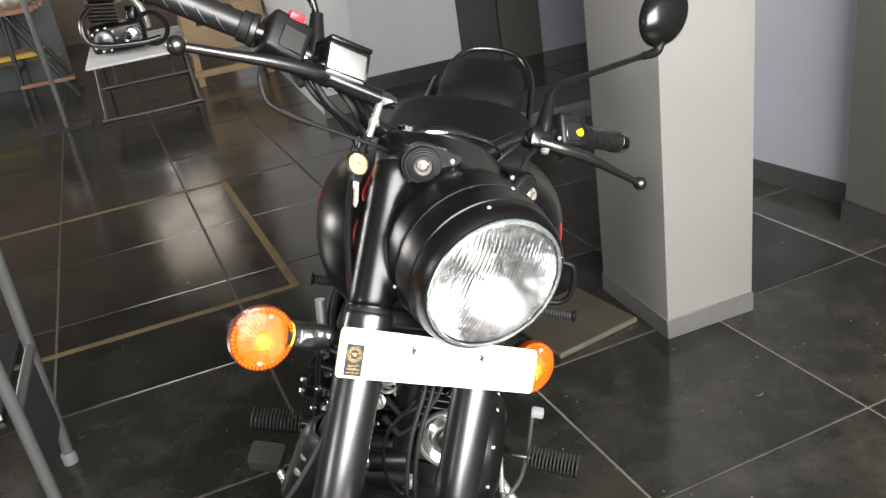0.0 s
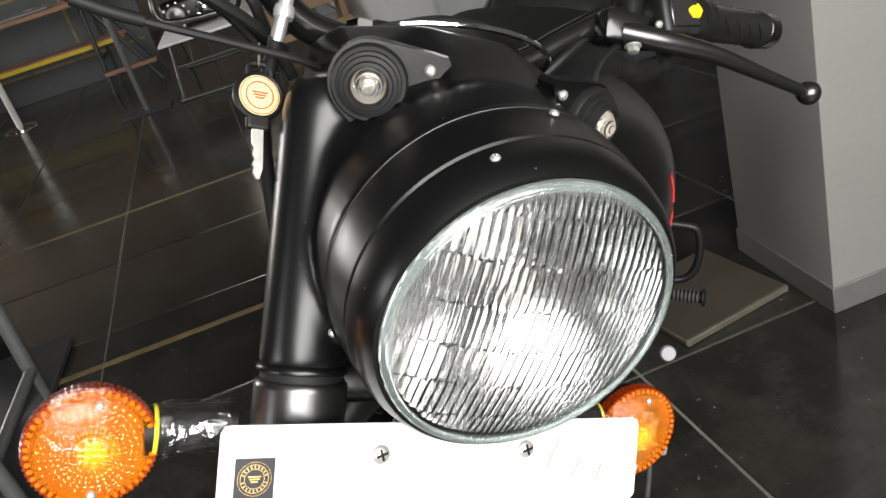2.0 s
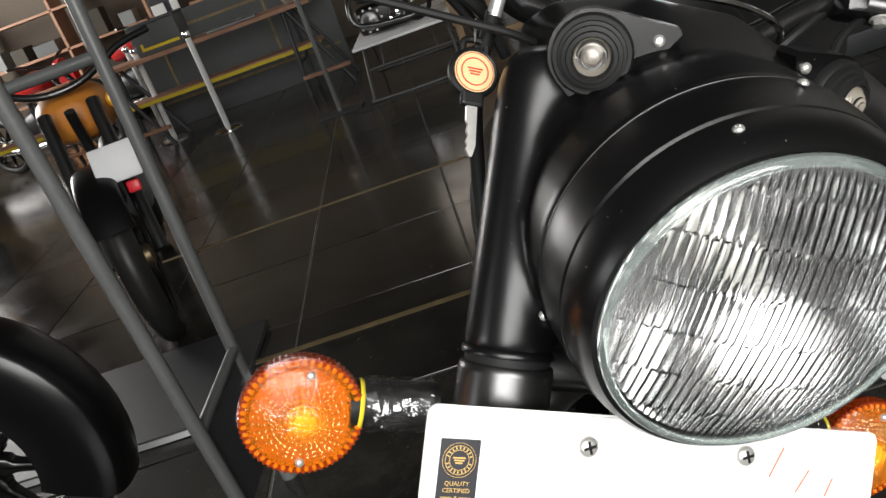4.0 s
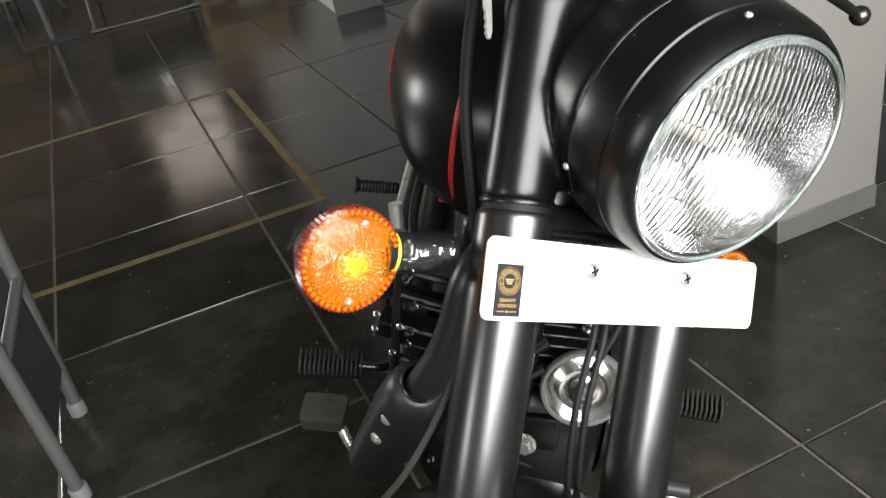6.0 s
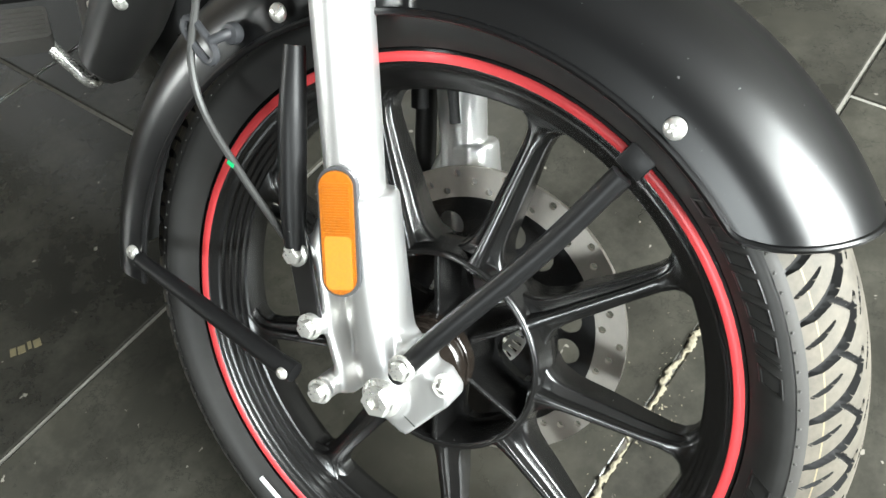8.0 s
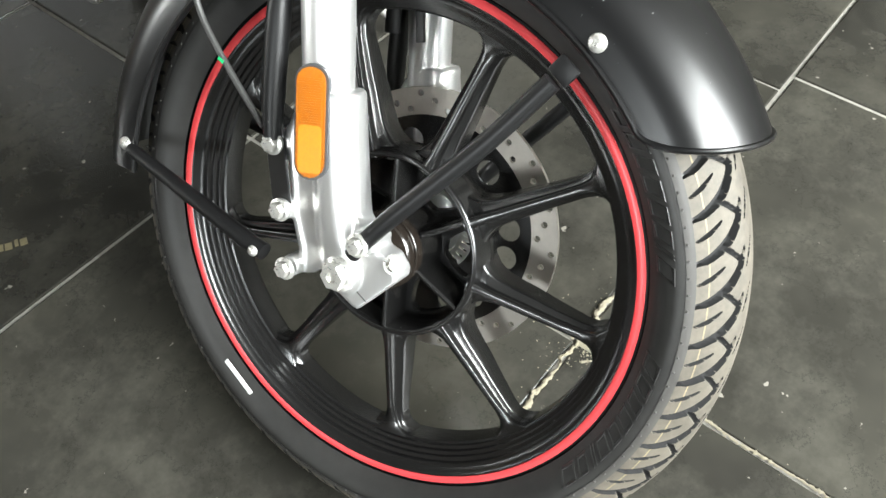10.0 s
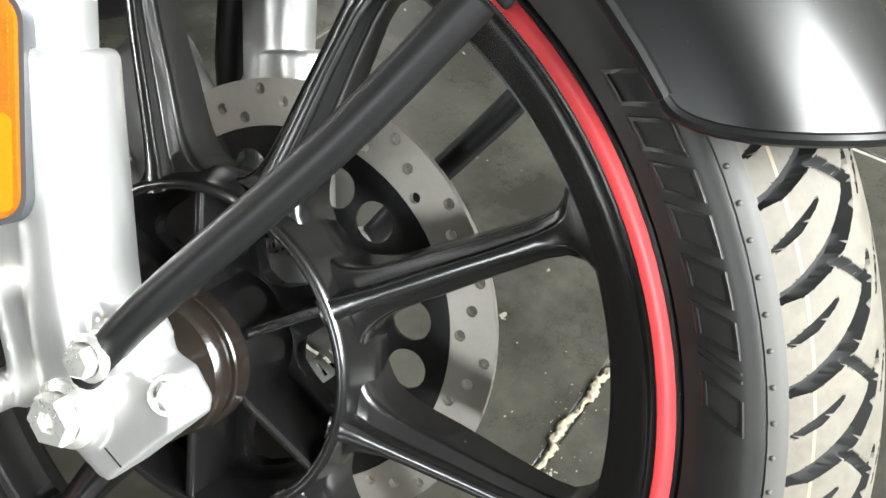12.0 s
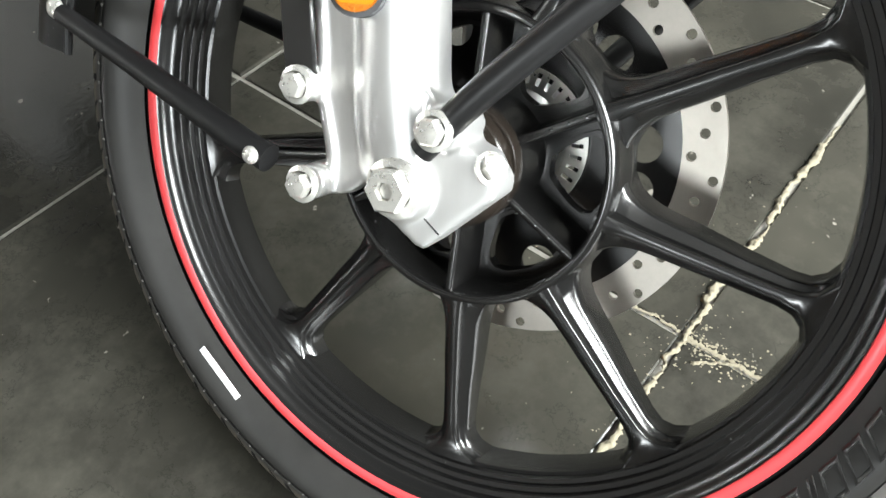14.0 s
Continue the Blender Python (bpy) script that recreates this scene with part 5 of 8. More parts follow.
# ---- bars and controls ----
def handlebar():
    half = [(0.0, 0.058, 0.806), (0.035, 0.058, 0.806), (0.085, 0.056, 0.812), (0.125, 0.050, 0.838), (0.165, 0.047, 0.862), (0.215, 0.050, 0.876), (0.262, 0.056, 0.883), (0.330, 0.079, 0.896), (0.392, 0.101, 0.908)]
    pts = [(-x, y, z) for x, y, z in half[::-1]] + half[1:]
    bar = front("handlebar", tube(pts, 0.0115, 16), GLOSSBLK, "black tubular handlebar with controls")
    for x in (-0.03, 0.03):
        part("clamp", box(0.026, 0.040, 0.046, pose(x, 0.058, 0.800), 0.006, 2), GLOSSBLK, bar)
    for s in (-1, 1):
        a, b = Vector((s * 0.262, 0.056, 0.883)), Vector((s * 0.392, 0.101, 0.908))
        d = (b - a).normalized()
        L = (b - a).length
        m = axis_m(a, d)
        g = part("grip", lathe([(0.012, -0.004), (0.0205, -0.003), (0.0205, 0.003), (0.0165, 0.005), (0.0160, 0.02), (0.0165, 0.060), (0.0160, L - 0.026), (0.0185, L - 0.022), (0.0185, L - 0.016), (0.0150, L - 0.014)], 28, m), GRIPRUB, bar, "black rubber grip with slanting grooves")
        for k in range(4):
            for j in range(3):
                ang = radians(120 * j + 200)
                line = []
                for i in range(5):
                    h = 0.030 + 0.022 * k + 0.016 * (i / 4)
                    aa = ang + 0.9 * (i / 4 - 0.5)
                    line.append(m @ Vector((0.0164 * math.cos(aa), 0.0164 * math.sin(aa), h)))
                part("grip_ridge", tube(line, 0.0012, 6, 1), GRIPRUB, g)
        kn = lathe([(0.0172, 0.004), (0.0188, 0.005), (0.0188, 0.016), (0.0172, 0.017)], 40, m)
        part("grip_collar", kn, RUBBER, g, angle=5)
        part("bar_end", lathe([(0.0150, L - 0.014), (0.0178, L - 0.012), (0.0178, L + 0.008), (0.014, L + 0.013), (0.0001, L + 0.013)], 28, m), GLOSSBLK, bar, "black bar end weight")
        # switch housing
        c = Vector((s * 0.228, 0.050, 0.879))
        turn = axis_m(c, (0, -1, 0.1)) @ pose(0, 0, 0, 0, 0, 12 * s)
        sw = part("switch_housing", box(0.052, 0.050, 0.050, turn, 0.006, 3), PLASTIC, bar, "black switch housing")
        part("housing_seam", box(0.0012, 0.0508, 0.0508, turn @ pose(s * 0.004, 0, 0), 0.006, 2), RUBBER, sw)
        part("housing_face", box(0.030, 0.028, 0.003, turn @ pose(-s * 0.004, -0.004, 0.0252), 0.0012, 1), SATIN, sw, "satin switch panel")
        part("cable_boot", tube([(s * 0.215, 0.040, 0.858), (s * 0.212, 0.030, 0.840), (s * 0.206, 0.020, 0.826)], [0.0080, 0.0065, 0.0045], 12, 3), RUBBER, sw, "black cable boot")
        part("clamp_screw", screw_mesh(0.0036, 0.003), STEEL, sw, "", axis_m((s * 0.204, 0.030, 0.862), (0, -1, -0.2)))
        if s < 0:
            part("kill_switch", box(0.020, 0.012, 0.013, pose(-0.222, 0.032, 0.906, 25, 0, 0), 0.003, 2), REDBTN, sw, "red engine stop switch")
            part("switch_mark", box(0.006, 0.001, 0.004, pose(-0.240, 0.0275, 0.898), 0.0), WHITEPRINT, sw)
        else:
            part("horn_button", lathe([(0.0001, 0.006), (0.0075, 0.005), (0.0085, 0.0), (0.0085, -0.01)], 7, axis_m((0.236, 0.0275, 0.878), (-0.1, -0.9, 0.35))), YELLOWBTN, sw, "yellow horn button")
            part("switch_mark", box(0.006, 0.001, 0.004, pose(0.232, 0.0275, 0.897), 0.0), WHITEPRINT, sw)
        # lever
        path = [(s * 0.160, 0.022, 0.846), (s * 0.195, 0.010, 0.842), (s * 0.245, 0.005, 0.839), (s * 0.305, 0.007, 0.832), (s * 0.352, 0.009, 0.8265)]
        lv = part("lever", tube(path, [0.0085, 0.0095, 0.0078, 0.0060, 0.0052], 14), LEVERBLK, bar, "black hand lever with ball end")
        ball = bmesh.new()
        bmesh.ops.create_uvsphere(ball, u_segments=24, v_segments=16, radius=0.0108, matrix=Matrix.Translation((s * 0.358, 0.009, 0.826)))
        part("lever_ball", ball, LEVERBLK, lv)
        part("lever_perch", box(0.040, 0.030, 0.026, pose(s * 0.165, 0.030, 0.850, 0, 0, -8 * s), 0.005, 2), GLOSSBLK, bar)
        part("perch_bolt", bolt_mesh(0.0052, 0.006), STEEL, bar, "", axis_m((s * 0.170, 0.018, 0.836), (0, -0.2, -1)))
        # mirror
        st = [(s * 0.184, 0.046, 0.858), (s * 0.187, 0.047, 0.890)]
        mi = part("mirror_mount", tube(st + [(s * 0.1905, 0.048, 0.925)], [0.0130, 0.0128, 0.0122, 0.0095, 0.0080], 18, 3), GLOSSBLK, bar, "black mirror with slim stem")
        stem_ = [(s * 0.190, 0.048, 0.910), (s * 0.194, 0.049, 0.930), (s * 0.203, 0.050, 0.943), (s * 0.225, 0.053, 0.957), (s * 0.395, 0.068, 1.052)]
        part("mirror_stem", tube(stem_, 0.0050, 12), GLOSSBLK, mi, "slim black stem")
        part("mirror_elbow", tube([(s * 0.392, 0.068, 1.050), (s * 0.412, 0.070, 1.060), (s * 0.424, 0.069, 1.070), (s * 0.423, 0.062, 1.084)], [0.0070, 0.0075, 0.0085, 0.0075], 14), PLASTIC, mi)
        head = bmesh.new()
        mm = axis_m((s * 0.420, 0.062, 1.128), (s * 0.10, -0.97, -0.15))
        rings = []
        for h, k in ((-0.006, 0.90), (-0.004, 1.0), (0.002, 1.0), (0.010, 0.93), (0.018, 0.74), (0.023, 0.48), (0.0255, 0.12)):
            rings.append([mm @ Vector((0.052 * k * math.cos(2 * math.pi * i / 40) + 0.012 * s * k * math.sin(2 * math.pi * i / 40), 0.056 * k * math.sin(2 * math.pi * i / 40), h)) for i in range(40)])
        loft(head, rings)
        part("mirror_head", head, GLOSSBLK, mi, "smooth black mirror shell")
        part("mirror_glass", plate_mesh([(0.046 * math.cos(2 * math.pi * i / 40) + 0.0105 * s * math.sin(2 * math.pi * i / 40), 0.050 * math.sin(2 * math.pi * i / 40)) for i in range(40)], [], -0.0075, -0.0062, mm), CHROME, mi, "mirror glass")
    # front brake cylinder and fluid box on the right
    part("brake_cylinder", lathe([(0.0001, -0.056), (0.0105, -0.056), (0.0115, -0.05), (0.0115, 0.046), (0.0085, 0.048), (0.0085, 0.056), (0.0001, 0.056)], 24, axis_m((-0.155, 0.014, 0.8405), (0.98, -0.1, -0.12))), GLOSSBLK, bar, "black brake master cylinder")
    res = part("fluid_box", box(0.054, 0.036, 0.040, pose(-0.1625, 0.0185, 0.8615, -6, 2, 4), 0.004, 2), ALLOY, bar, "silver brake fluid box with black lid")
    part("fluid_lid", box(0.058, 0.040, 0.006, pose(-0.1620, 0.0165, 0.8840, -6, 2, 4), 0.002, 2), GLOSSBLK, res, "black lid")
    for z in (0.8460, 0.8790):
        part("box_edge", box(0.0565, 0.0385, 0.004, pose(-0.1623, 0.0180, z, -6, 2, 4), 0.0012, 1), GLOSSBLK, res, "black edge band")
    for sx in (-1, 1):
        part("box_edge", box(0.0030, 0.0375, 0.036, pose(-0.1625 + sx * 0.0268, 0.0185, 0.8620, -6, 2, 4), 0.001, 1), GLOSSBLK, res)
    for pts in ([(-0.20, 0.03, 0.850), (-0.17, 0.02, 0.815), (-0.13, 0.03, 0.800), (-0.10, 0.05, 0.790)], [(-0.21, 0.04, 0.852), (-0.18, 0.035, 0.822), (-0.14, 0.045, 0.806), (-0.10, 0.06, 0.780)], [(-0.15, 0.03, 0.835), (-0.13, 0.028, 0.815), (-0.115, 0.045, 0.80), (-0.09, 0.06, 0.775)]):
        part("wire_sleeve", tube(pts, 0.0042, 8), RUBBER, bar, "black wiring sleeve")
    part("hose_union", lathe([(0.0001, -0.004), (0.0105, -0.004), (0.0105, 0.010), (0.0085, 0.011), (0.0085, 0.018), (0.0001, 0.018)], 6, axis_m((-0.107, 0.007, 0.8345), (1, -0.08, -0.1))), CHROME, bar, "bright brake hose bolt")
    part("brake_hose", tube([(-0.108, 0.006, 0.834), (-0.112, 0.004, 0.815), (-0.116, 0.008, 0.785)], 0.0046, 12), ALLOY, bar, "metal brake pipe")
    part("brake_hose", tube([(-0.116, 0.008, 0.788), (-0.115, 0.035, 0.74), (-0.09, 0.07, 0.66), (-0.06, 0.075, 0.55)], 0.0052, 10), RUBBER, bar)
    part("hose_cuff", lathe([(0.0062, -0.004), (0.0068, 0.0), (0.0062, 0.004)], 16, axis_m((-0.1135, 0.005, 0.803), (0.1, 0.05, 1))), STEEL, bar)
    # throttle and switch cables
    line = [(-0.258, 0.015, 0.842), (-0.266, 0.0, 0.819), (-0.262, 0.0, 0.806), (-0.252, 0.0, 0.791), (-0.233, 0.0, 0.785), (-0.204, 0.0, 0.781), (-0.144, 0.0, 0.777), (-0.100, 0.002, 0.774), (-0.072, 0.02, 0.771), (-0.05, 0.045, 0.77)]
    part("control_cable", tube(line, 0.0028, 8), RUBBER, bar, "thin black control cable")
    part("cable_sleeve", tube([(-0.236, 0.0, 0.7858), (-0.215, 0.0, 0.7822), (-0.196, 0.0, 0.7805)], 0.0042, 10), RUBBER, bar)
    line = [(0.165, 0.03, 0.838), (0.14, 0.02, 0.815), (0.125, 0.02, 0.77), (0.10, 0.06, 0.70), (0.05, 0.09, 0.6)]
    part("control_cable", tube(line, 0.0034, 8), RUBBER, bar)
    line = [(0.150, 0.045, 0.850), (0.120, 0.040, 0.822), (0.10, 0.05, 0.80), (0.07, 0.07, 0.78)]
    part("control_cable", tube(line, 0.0040, 8), RUBBER, bar)
    return bar


handlebar()


CABLEGREY = surface("grey_braided_sleeve", (0.045, 0.045, 0.043), 0.5, vary=0.5, grain=500, bump=0.4, dist=0.0005)


def sensor_cable():
    """The wheel sensor lead and its rubber clip on the mudguard."""
    line = [(-0.06, 0.05, 0.52), (-0.078, 0.050, 0.46), (-0.092, 0.062, 0.40), (-0.100, 0.086, 0.350), (-0.100, 0.122, 0.3105), (-0.100, 0.135, 0.2845), (-0.100, 0.1455, 0.254), (-0.100, 0.1415, 0.2155), (-0.102, 0.112, 0.167), (-0.103, 0.079, 0.121)]
    c = front("sensor_cable", tube(line, 0.0030, 8), CABLEGREY, "thin grey braided wheel sensor cable")
    clip = bmesh.new()
    p, q = Vector((-0.0985, 0.142, 0.280)), Vector((-0.0985, 0.127, 0.259))
    along = (q - p).normalized()
    side = Vector((0, -along.z, along.y))
    loop = [p - along * 0.006, p + side * 0.0065, q + side * 0.0065, q + along * 0.006, q - side * 0.0065, p - side * 0.0065, p - along * 0.006]
    tube(loop, 0.0033, 8, bm=clip)
    tube([(-0.0985, 0.124, 0.268), (-0.092, 0.114, 0.272), (-0.080, 0.110, 0.273)], 0.0042, 10, bm=clip)
    lathe([(0.0001, 0.004), (0.0075, 0.003), (0.0085, 0.0), (0.0085, -0.004)], 20, axis_m((-0.088, 0.112, 0.272), (-1, 0, 0)), bm=clip)
    part("cable_clip", clip, GREYPL, c, "grey rubber cable clip")
    part("paint_mark", box(0.0012, 0.006, 0.003, pose(-0.1052, 0.119, 0.177, 35), 0.0), GREENP, c, "green paint dab")


sensor_cable()


def yokes():
    bm = box(0.178, 0.046, 0.028, pose(0, 0.020, 0.570), 0.010, 3)
    y = front("lower_yoke", bm, SATIN, "black lower fork yoke")
    part("stem_tube", tube([(0, 0.05, 0.56), (0, 0.05, 0.79)], 0.026, 20, 1), SATIN, y)
    part("cable_guide", tube([(0.02, 0.0, 0.545), (0.03, -0.012, 0.50), (0.02, 0.005, 0.45)], 0.003, 8), RUBBER, y)
    for x in (0.006, 0.018):
        part("brake_line", tube([(x, 0.015, 0.56), (x + 0.004, -0.004, 0.50), (x - 0.004, 0.0, 0.42), (x + 0.012, 0.016, 0.35), (x + 0.035, 0.03, 0.31)], 0.0032, 10), RUBBER, y, "black brake hose")


yokes()

# the key hangs by the nacelle
key = tagged(part("key", bmesh.new(), PLASTIC), "ignition key with round black fob hanging by the nacelle", "key")


def key_set():
    m = axis_m((-0.124, 0.012, 0.749), (0.10, -0.97, 0.20), (0, 0.1, 1))
    bm = lathe([(0.0001, -0.003), (0.0150, -0.003), (0.0165, -0.0015), (0.0165, 0.0015), (0.0150, 0.003), (0.0140, 0.0022), (0.0001, 0.0022)], 40)
    box(0.015, 0.010, 0.006, pose(0, -0.017, 0), 0.002, 2, bm)
    tube([(-0.008, 0.012, 0), (-0.006, 0.021, 0), (0.006, 0.021, 0), (0.008, 0.012, 0)], 0.0025, 8, bm=bm)
    bm.to_mesh(key.data)
    bm.free()
    key.matrix_basis = MF @ m
    part("fob_disc", plate_mesh(ring2(0.0132, 36), [], 0.0022, 0.0030), PALEGOLD, key, "gold round emblem with red centre")
    part("fob_ring", plate_mesh(ring2(0.0092, 36), [ring2(0.0084, 36)], 0.0030, 0.0034), CARD_RED, key)
    em = plate_mesh(ring2(0.0126, 28), [ring2(0.0121, 28)], 0.0030, 0.0033)
    part("fob_centre", em, CARD_RED, key)
    bars = bmesh.new()
    for w_, y in ((0.010, 0.0018), (0.008, 0.0), (0.006, -0.0018)):
        box(w_, 0.0009, 0.0003, pose(0, y, 0.0035), bm=bars)
    part("fob_print", bars, CARD_RED, key)
    pts = [(-0.0035, -0.021), (0.0035, -0.021), (0.0035, -0.047), (0.0015, -0.054), (-0.0005, -0.054), (-0.0028, -0.050), (-0.0018, -0.047), (-0.0032, -0.045), (-0.0016, -0.041), (-0.0030, -0.038), (-0.0020, -0.034), (-0.0035, -0.031)]
    part("blade", plate_mesh(pts, [], -0.0011, 0.0011), STEEL, key, "cut steel key blade")
    part("split_ring", lathe([(0.0075, -0.0007), (0.0083, 0.0), (0.0075, 0.0007), (0.0067, 0.0)], 24, pose(0.0, 0.028, 0, 0, 70, 0), closed=True), STEEL, key, "steel split ring")


PALEGOLD = surface("pale_gold_disc", (0.72, 0.58, 0.30), 0.35, metal=0.2, vary=0.06, grain=60, bump=0.0)
CARD_RED = surface("red_emblem_print", (0.55, 0.06, 0.03), 0.4, vary=0.08, grain=60, bump=0.0)
key_set()

# ---- body of the motorcycle ----


def section(cx, cz, w, up, down, y, n=36, e=2.4):
    """A rounded cross-section at y: half width w, reach up and down."""
    pts = []
    for k in range(n):
        a = 2 * math.pi * k / n
        c, s = math.cos(a), math.sin(a)
        pts.append(Vector((cx + w * math.copysign(abs(c) ** (2 / e), c), y, cz + (up if s > 0 else down) * math.copysign(abs(s) ** (2 / e), s))))
    return pts


def shaped(rows, n=36, e=2.4, per=4):
    """A smooth body through sections (y, half width, centre z, up, down)."""
    pts = spline([(y, w, cz) for y, w, cz, u, d in rows], per)
    ups = spline([(y, u, d) for y, w, cz, u, d in rows], per)
    return loft(bmesh.new(), [section(0, p.z, max(0.004, p.y), max(0.004, q.y), max(0.004, q.z), p.x, n, e) for p, q in zip(pts, ups)])


def fuel_tank():
    rows = [(0.015, 0.045, 0.80, 0.035, 0.05), (0.04, 0.095, 0.80, 0.075, 0.085), (0.10, 0.150, 0.80, 0.105, 0.115), (0.20, 0.180, 0.80, 0.120, 0.125), (0.30, 0.178, 0.80, 0.115, 0.13), (0.42, 0.150, 0.79, 0.095, 0.12), (0.52, 0.115, 0.775, 0.07, 0.10), (0.56, 0.08, 0.77, 0.04, 0.07)]
    shell = shaped(rows, 48)
    for v in shell.verts:
        if v.co.x > 0:
            v.co.x *= 1.13
    t = body("fuel_tank", shell, MATTE, "matte black teardrop fuel tank with red lettering", 60)
    part("filler_cap", lathe([(0.0001, 0.014), (0.030, 0.013), (0.034, 0.008), (0.036, 0.0)], 32, axis_m((0, 0.30, 0.912), (0, 0, 1))), SATIN, t, "black filler cap")
    def skin(y, z):
        """The tank's half width at a height, for print that lies on it."""
        for p, q in zip(rows, rows[1:]):
            if p[0] <= y <= q[0]:
                k = (y - p[0]) / (q[0] - p[0])
                w, cz, u, d = (p[i] + (q[i] - p[i]) * k for i in (1, 2, 3, 4))
                h = (z - cz) / (u if z > cz else d)
                return w * max(0.0, 1 - abs(h) ** 2.4) ** (1 / 2.4)
        return 0.0

    for s in (-1, 1.13):
        line = [(s * (skin(y, z) + 0.0005), y, z) for y, z in ((0.151, 0.902), (0.098, 0.890), (0.081, 0.880), (0.068, 0.868), (0.055, 0.855), (0.043, 0.831), (0.040, 0.800), (0.045, 0.765), (0.060, 0.735), (0.10, 0.71))]
        part("pinstripe", tube(line, 0.0030, 8), REDPRINT, t, "red pinstripe round the tank flank")
        for row, z in enumerate((0.822, 0.785)):
            for i in range(6 if row == 0 else 7):
                y = 0.135 + 0.032 * i
                bm = bmesh.new()
                loft(bm, [[(s * (skin(yy, zz) + o), yy, zz) for zz in (z - 0.013, z, z + 0.013) for o in ((0.0012,) if True else ())] + [(s * (skin(yy, zz) - 0.004), yy, zz) for zz in (z + 0.013, z, z - 0.013)] for yy in (y, y + 0.010, y + 0.022)])
                part("tank_letter", bm, REDPRINT, t, "red lettering bar")
    return t


fuel_tank()


def seats():
    rows = [(0.47, 0.07, 0.80, 0.03, 0.05), (0.50, 0.115, 0.80, 0.055, 0.06), (0.58, 0.140, 0.795, 0.055, 0.06), (0.70, 0.150, 0.79, 0.050, 0.06), (0.80, 0.140, 0.79, 0.050, 0.06), (0.85, 0.10, 0.79, 0.03, 0.05)]
    body("rider_seat", shaped(rows, 40, 2.8), LEATHER, "black vinyl rider seat", 60)
    rows = [(0.82, 0.06, 0.80, 0.03, 0.05), (0.86, 0.095, 0.805, 0.05, 0.06), (0.95, 0.100, 0.805, 0.055, 0.06), (1.10, 0.095, 0.81, 0.05, 0.06), (1.17, 0.07, 0.81, 0.03, 0.05)]
    pill = shaped(rows, 40, 2.8)
    bmesh.ops.translate(pill, vec=(0.025, 0, 0), verts=pill.verts[:])
    body("pillion_seat", pill, LEATHER, "black vinyl pillion seat", 60)
    rail = [(-0.108, 0.86, 0.76), (-0.110, 1.00, 0.785), (-0.105, 1.12, 0.82), (-0.070, 1.20, 0.852), (0.0, 1.22, 0.860), (0.070, 1.20, 0.852), (0.105, 1.12, 0.82), (0.110, 1.00, 0.785), (0.108, 0.86, 0.76)]
    shift = Vector((0.035, 0.0, 0.0))
    rail = [Vector(p) + shift for p in rail]
    body("grab_rail", tube(rail, 0.0075, 12), SATIN, "black tubular grab rail behind the seat")


seats()


def frame_and_tail():
    f = body("frame", tube([(0, 0.015, 0.86), (0, 0.04, 0.76), (0, 0.075, 0.62), (0, 0.10, 0.50), (0, 0.12, 0.40)], 0.020, 16), SATIN, "black tubular steel frame")
    part("backbone", tube([(0, 0.03, 0.82), (0, 0.3, 0.76), (0, 0.6, 0.70)], 0.022, 14), SATIN, f)
    for s in (-1, 1):
        part("rear_tube", tube([(s * 0.03, 0.5, 0.72), (s * 0.10, 0.65, 0.70), (s * 0.11, 0.9, 0.74), (s * 0.10, 1.15, 0.78)], 0.013, 12), SATIN, f)
        part("lower_tube", tube([(s * 0.04, 0.55, 0.70), (s * 0.09, 0.56, 0.5), (s * 0.10, 0.52, 0.30)], 0.014, 12), SATIN, f)
        part("swingarm", tube([(s * 0.09, 0.54, 0.33), (s * 0.11, 0.8, 0.33), (s * 0.11, 1.03, 0.31)], 0.018, 12), SATIN, f)
        part("shock", tube([(s * 0.12, 0.78, 0.72), (s * 0.12, 0.95, 0.40)], 0.024, 16, 1), SATIN, f, "black rear shock absorber")
        rows = [(0.50, 0.02, 0.56, 0.06, 0.06), (0.56, 0.028, 0.56, 0.10, 0.10), (0.68, 0.028, 0.57, 0.11, 0.10), (0.76, 0.02, 0.58, 0.07, 0.07)]
        bm = shaped(rows, 24)
        bmesh.ops.translate(bm, vec=(s * 0.125, 0, 0), verts=bm.verts[:])
        part("side_panel", bm, MATTE, f, "matte black side panel", angle=60)
    m = Matrix.Translation((0, 1.03, 0.31))
    bm = turned(tyre_profile(0.31, 0.06, 0.235), 80)
    bmesh.ops.transform(bm, matrix=m, verts=bm.verts[:])
    rear = body("rear_wheel", bm, SIDEWALL, "rear tyre on black alloy wheel")
    bm = turned([(0.238, -0.045), (0.215, -0.03), (0.205, 0.0), (0.215, 0.03), (0.238, 0.045), (0.2345, 0.048), (0.19, 0.03), (0.185, 0.0), (0.19, -0.03), (0.2345, -0.048)], 64, closed=True)
    for k in range(9):
        merge(bm, spoke_mesh(radians(40 * k), 0.06, 0.195))
    bmesh.ops.transform(bm, matrix=m, verts=bm.verts[:])
    part("rim", bm, CAST, rear)
    prof = [(0.335 + 0.028 * math.cos(k / 8 * 1.6), 0.085 * math.sin(k / 8 * 1.6)) for k in range(-8, 9)]
    bm = turned(prof, 40, arc=(radians(-20), radians(160)))
    bmesh.ops.transform(bm, matrix=m, verts=bm.verts[:])
    body("rear_fender", bm, MATTE, "matte black rear mudguard")


frame_and_tail()


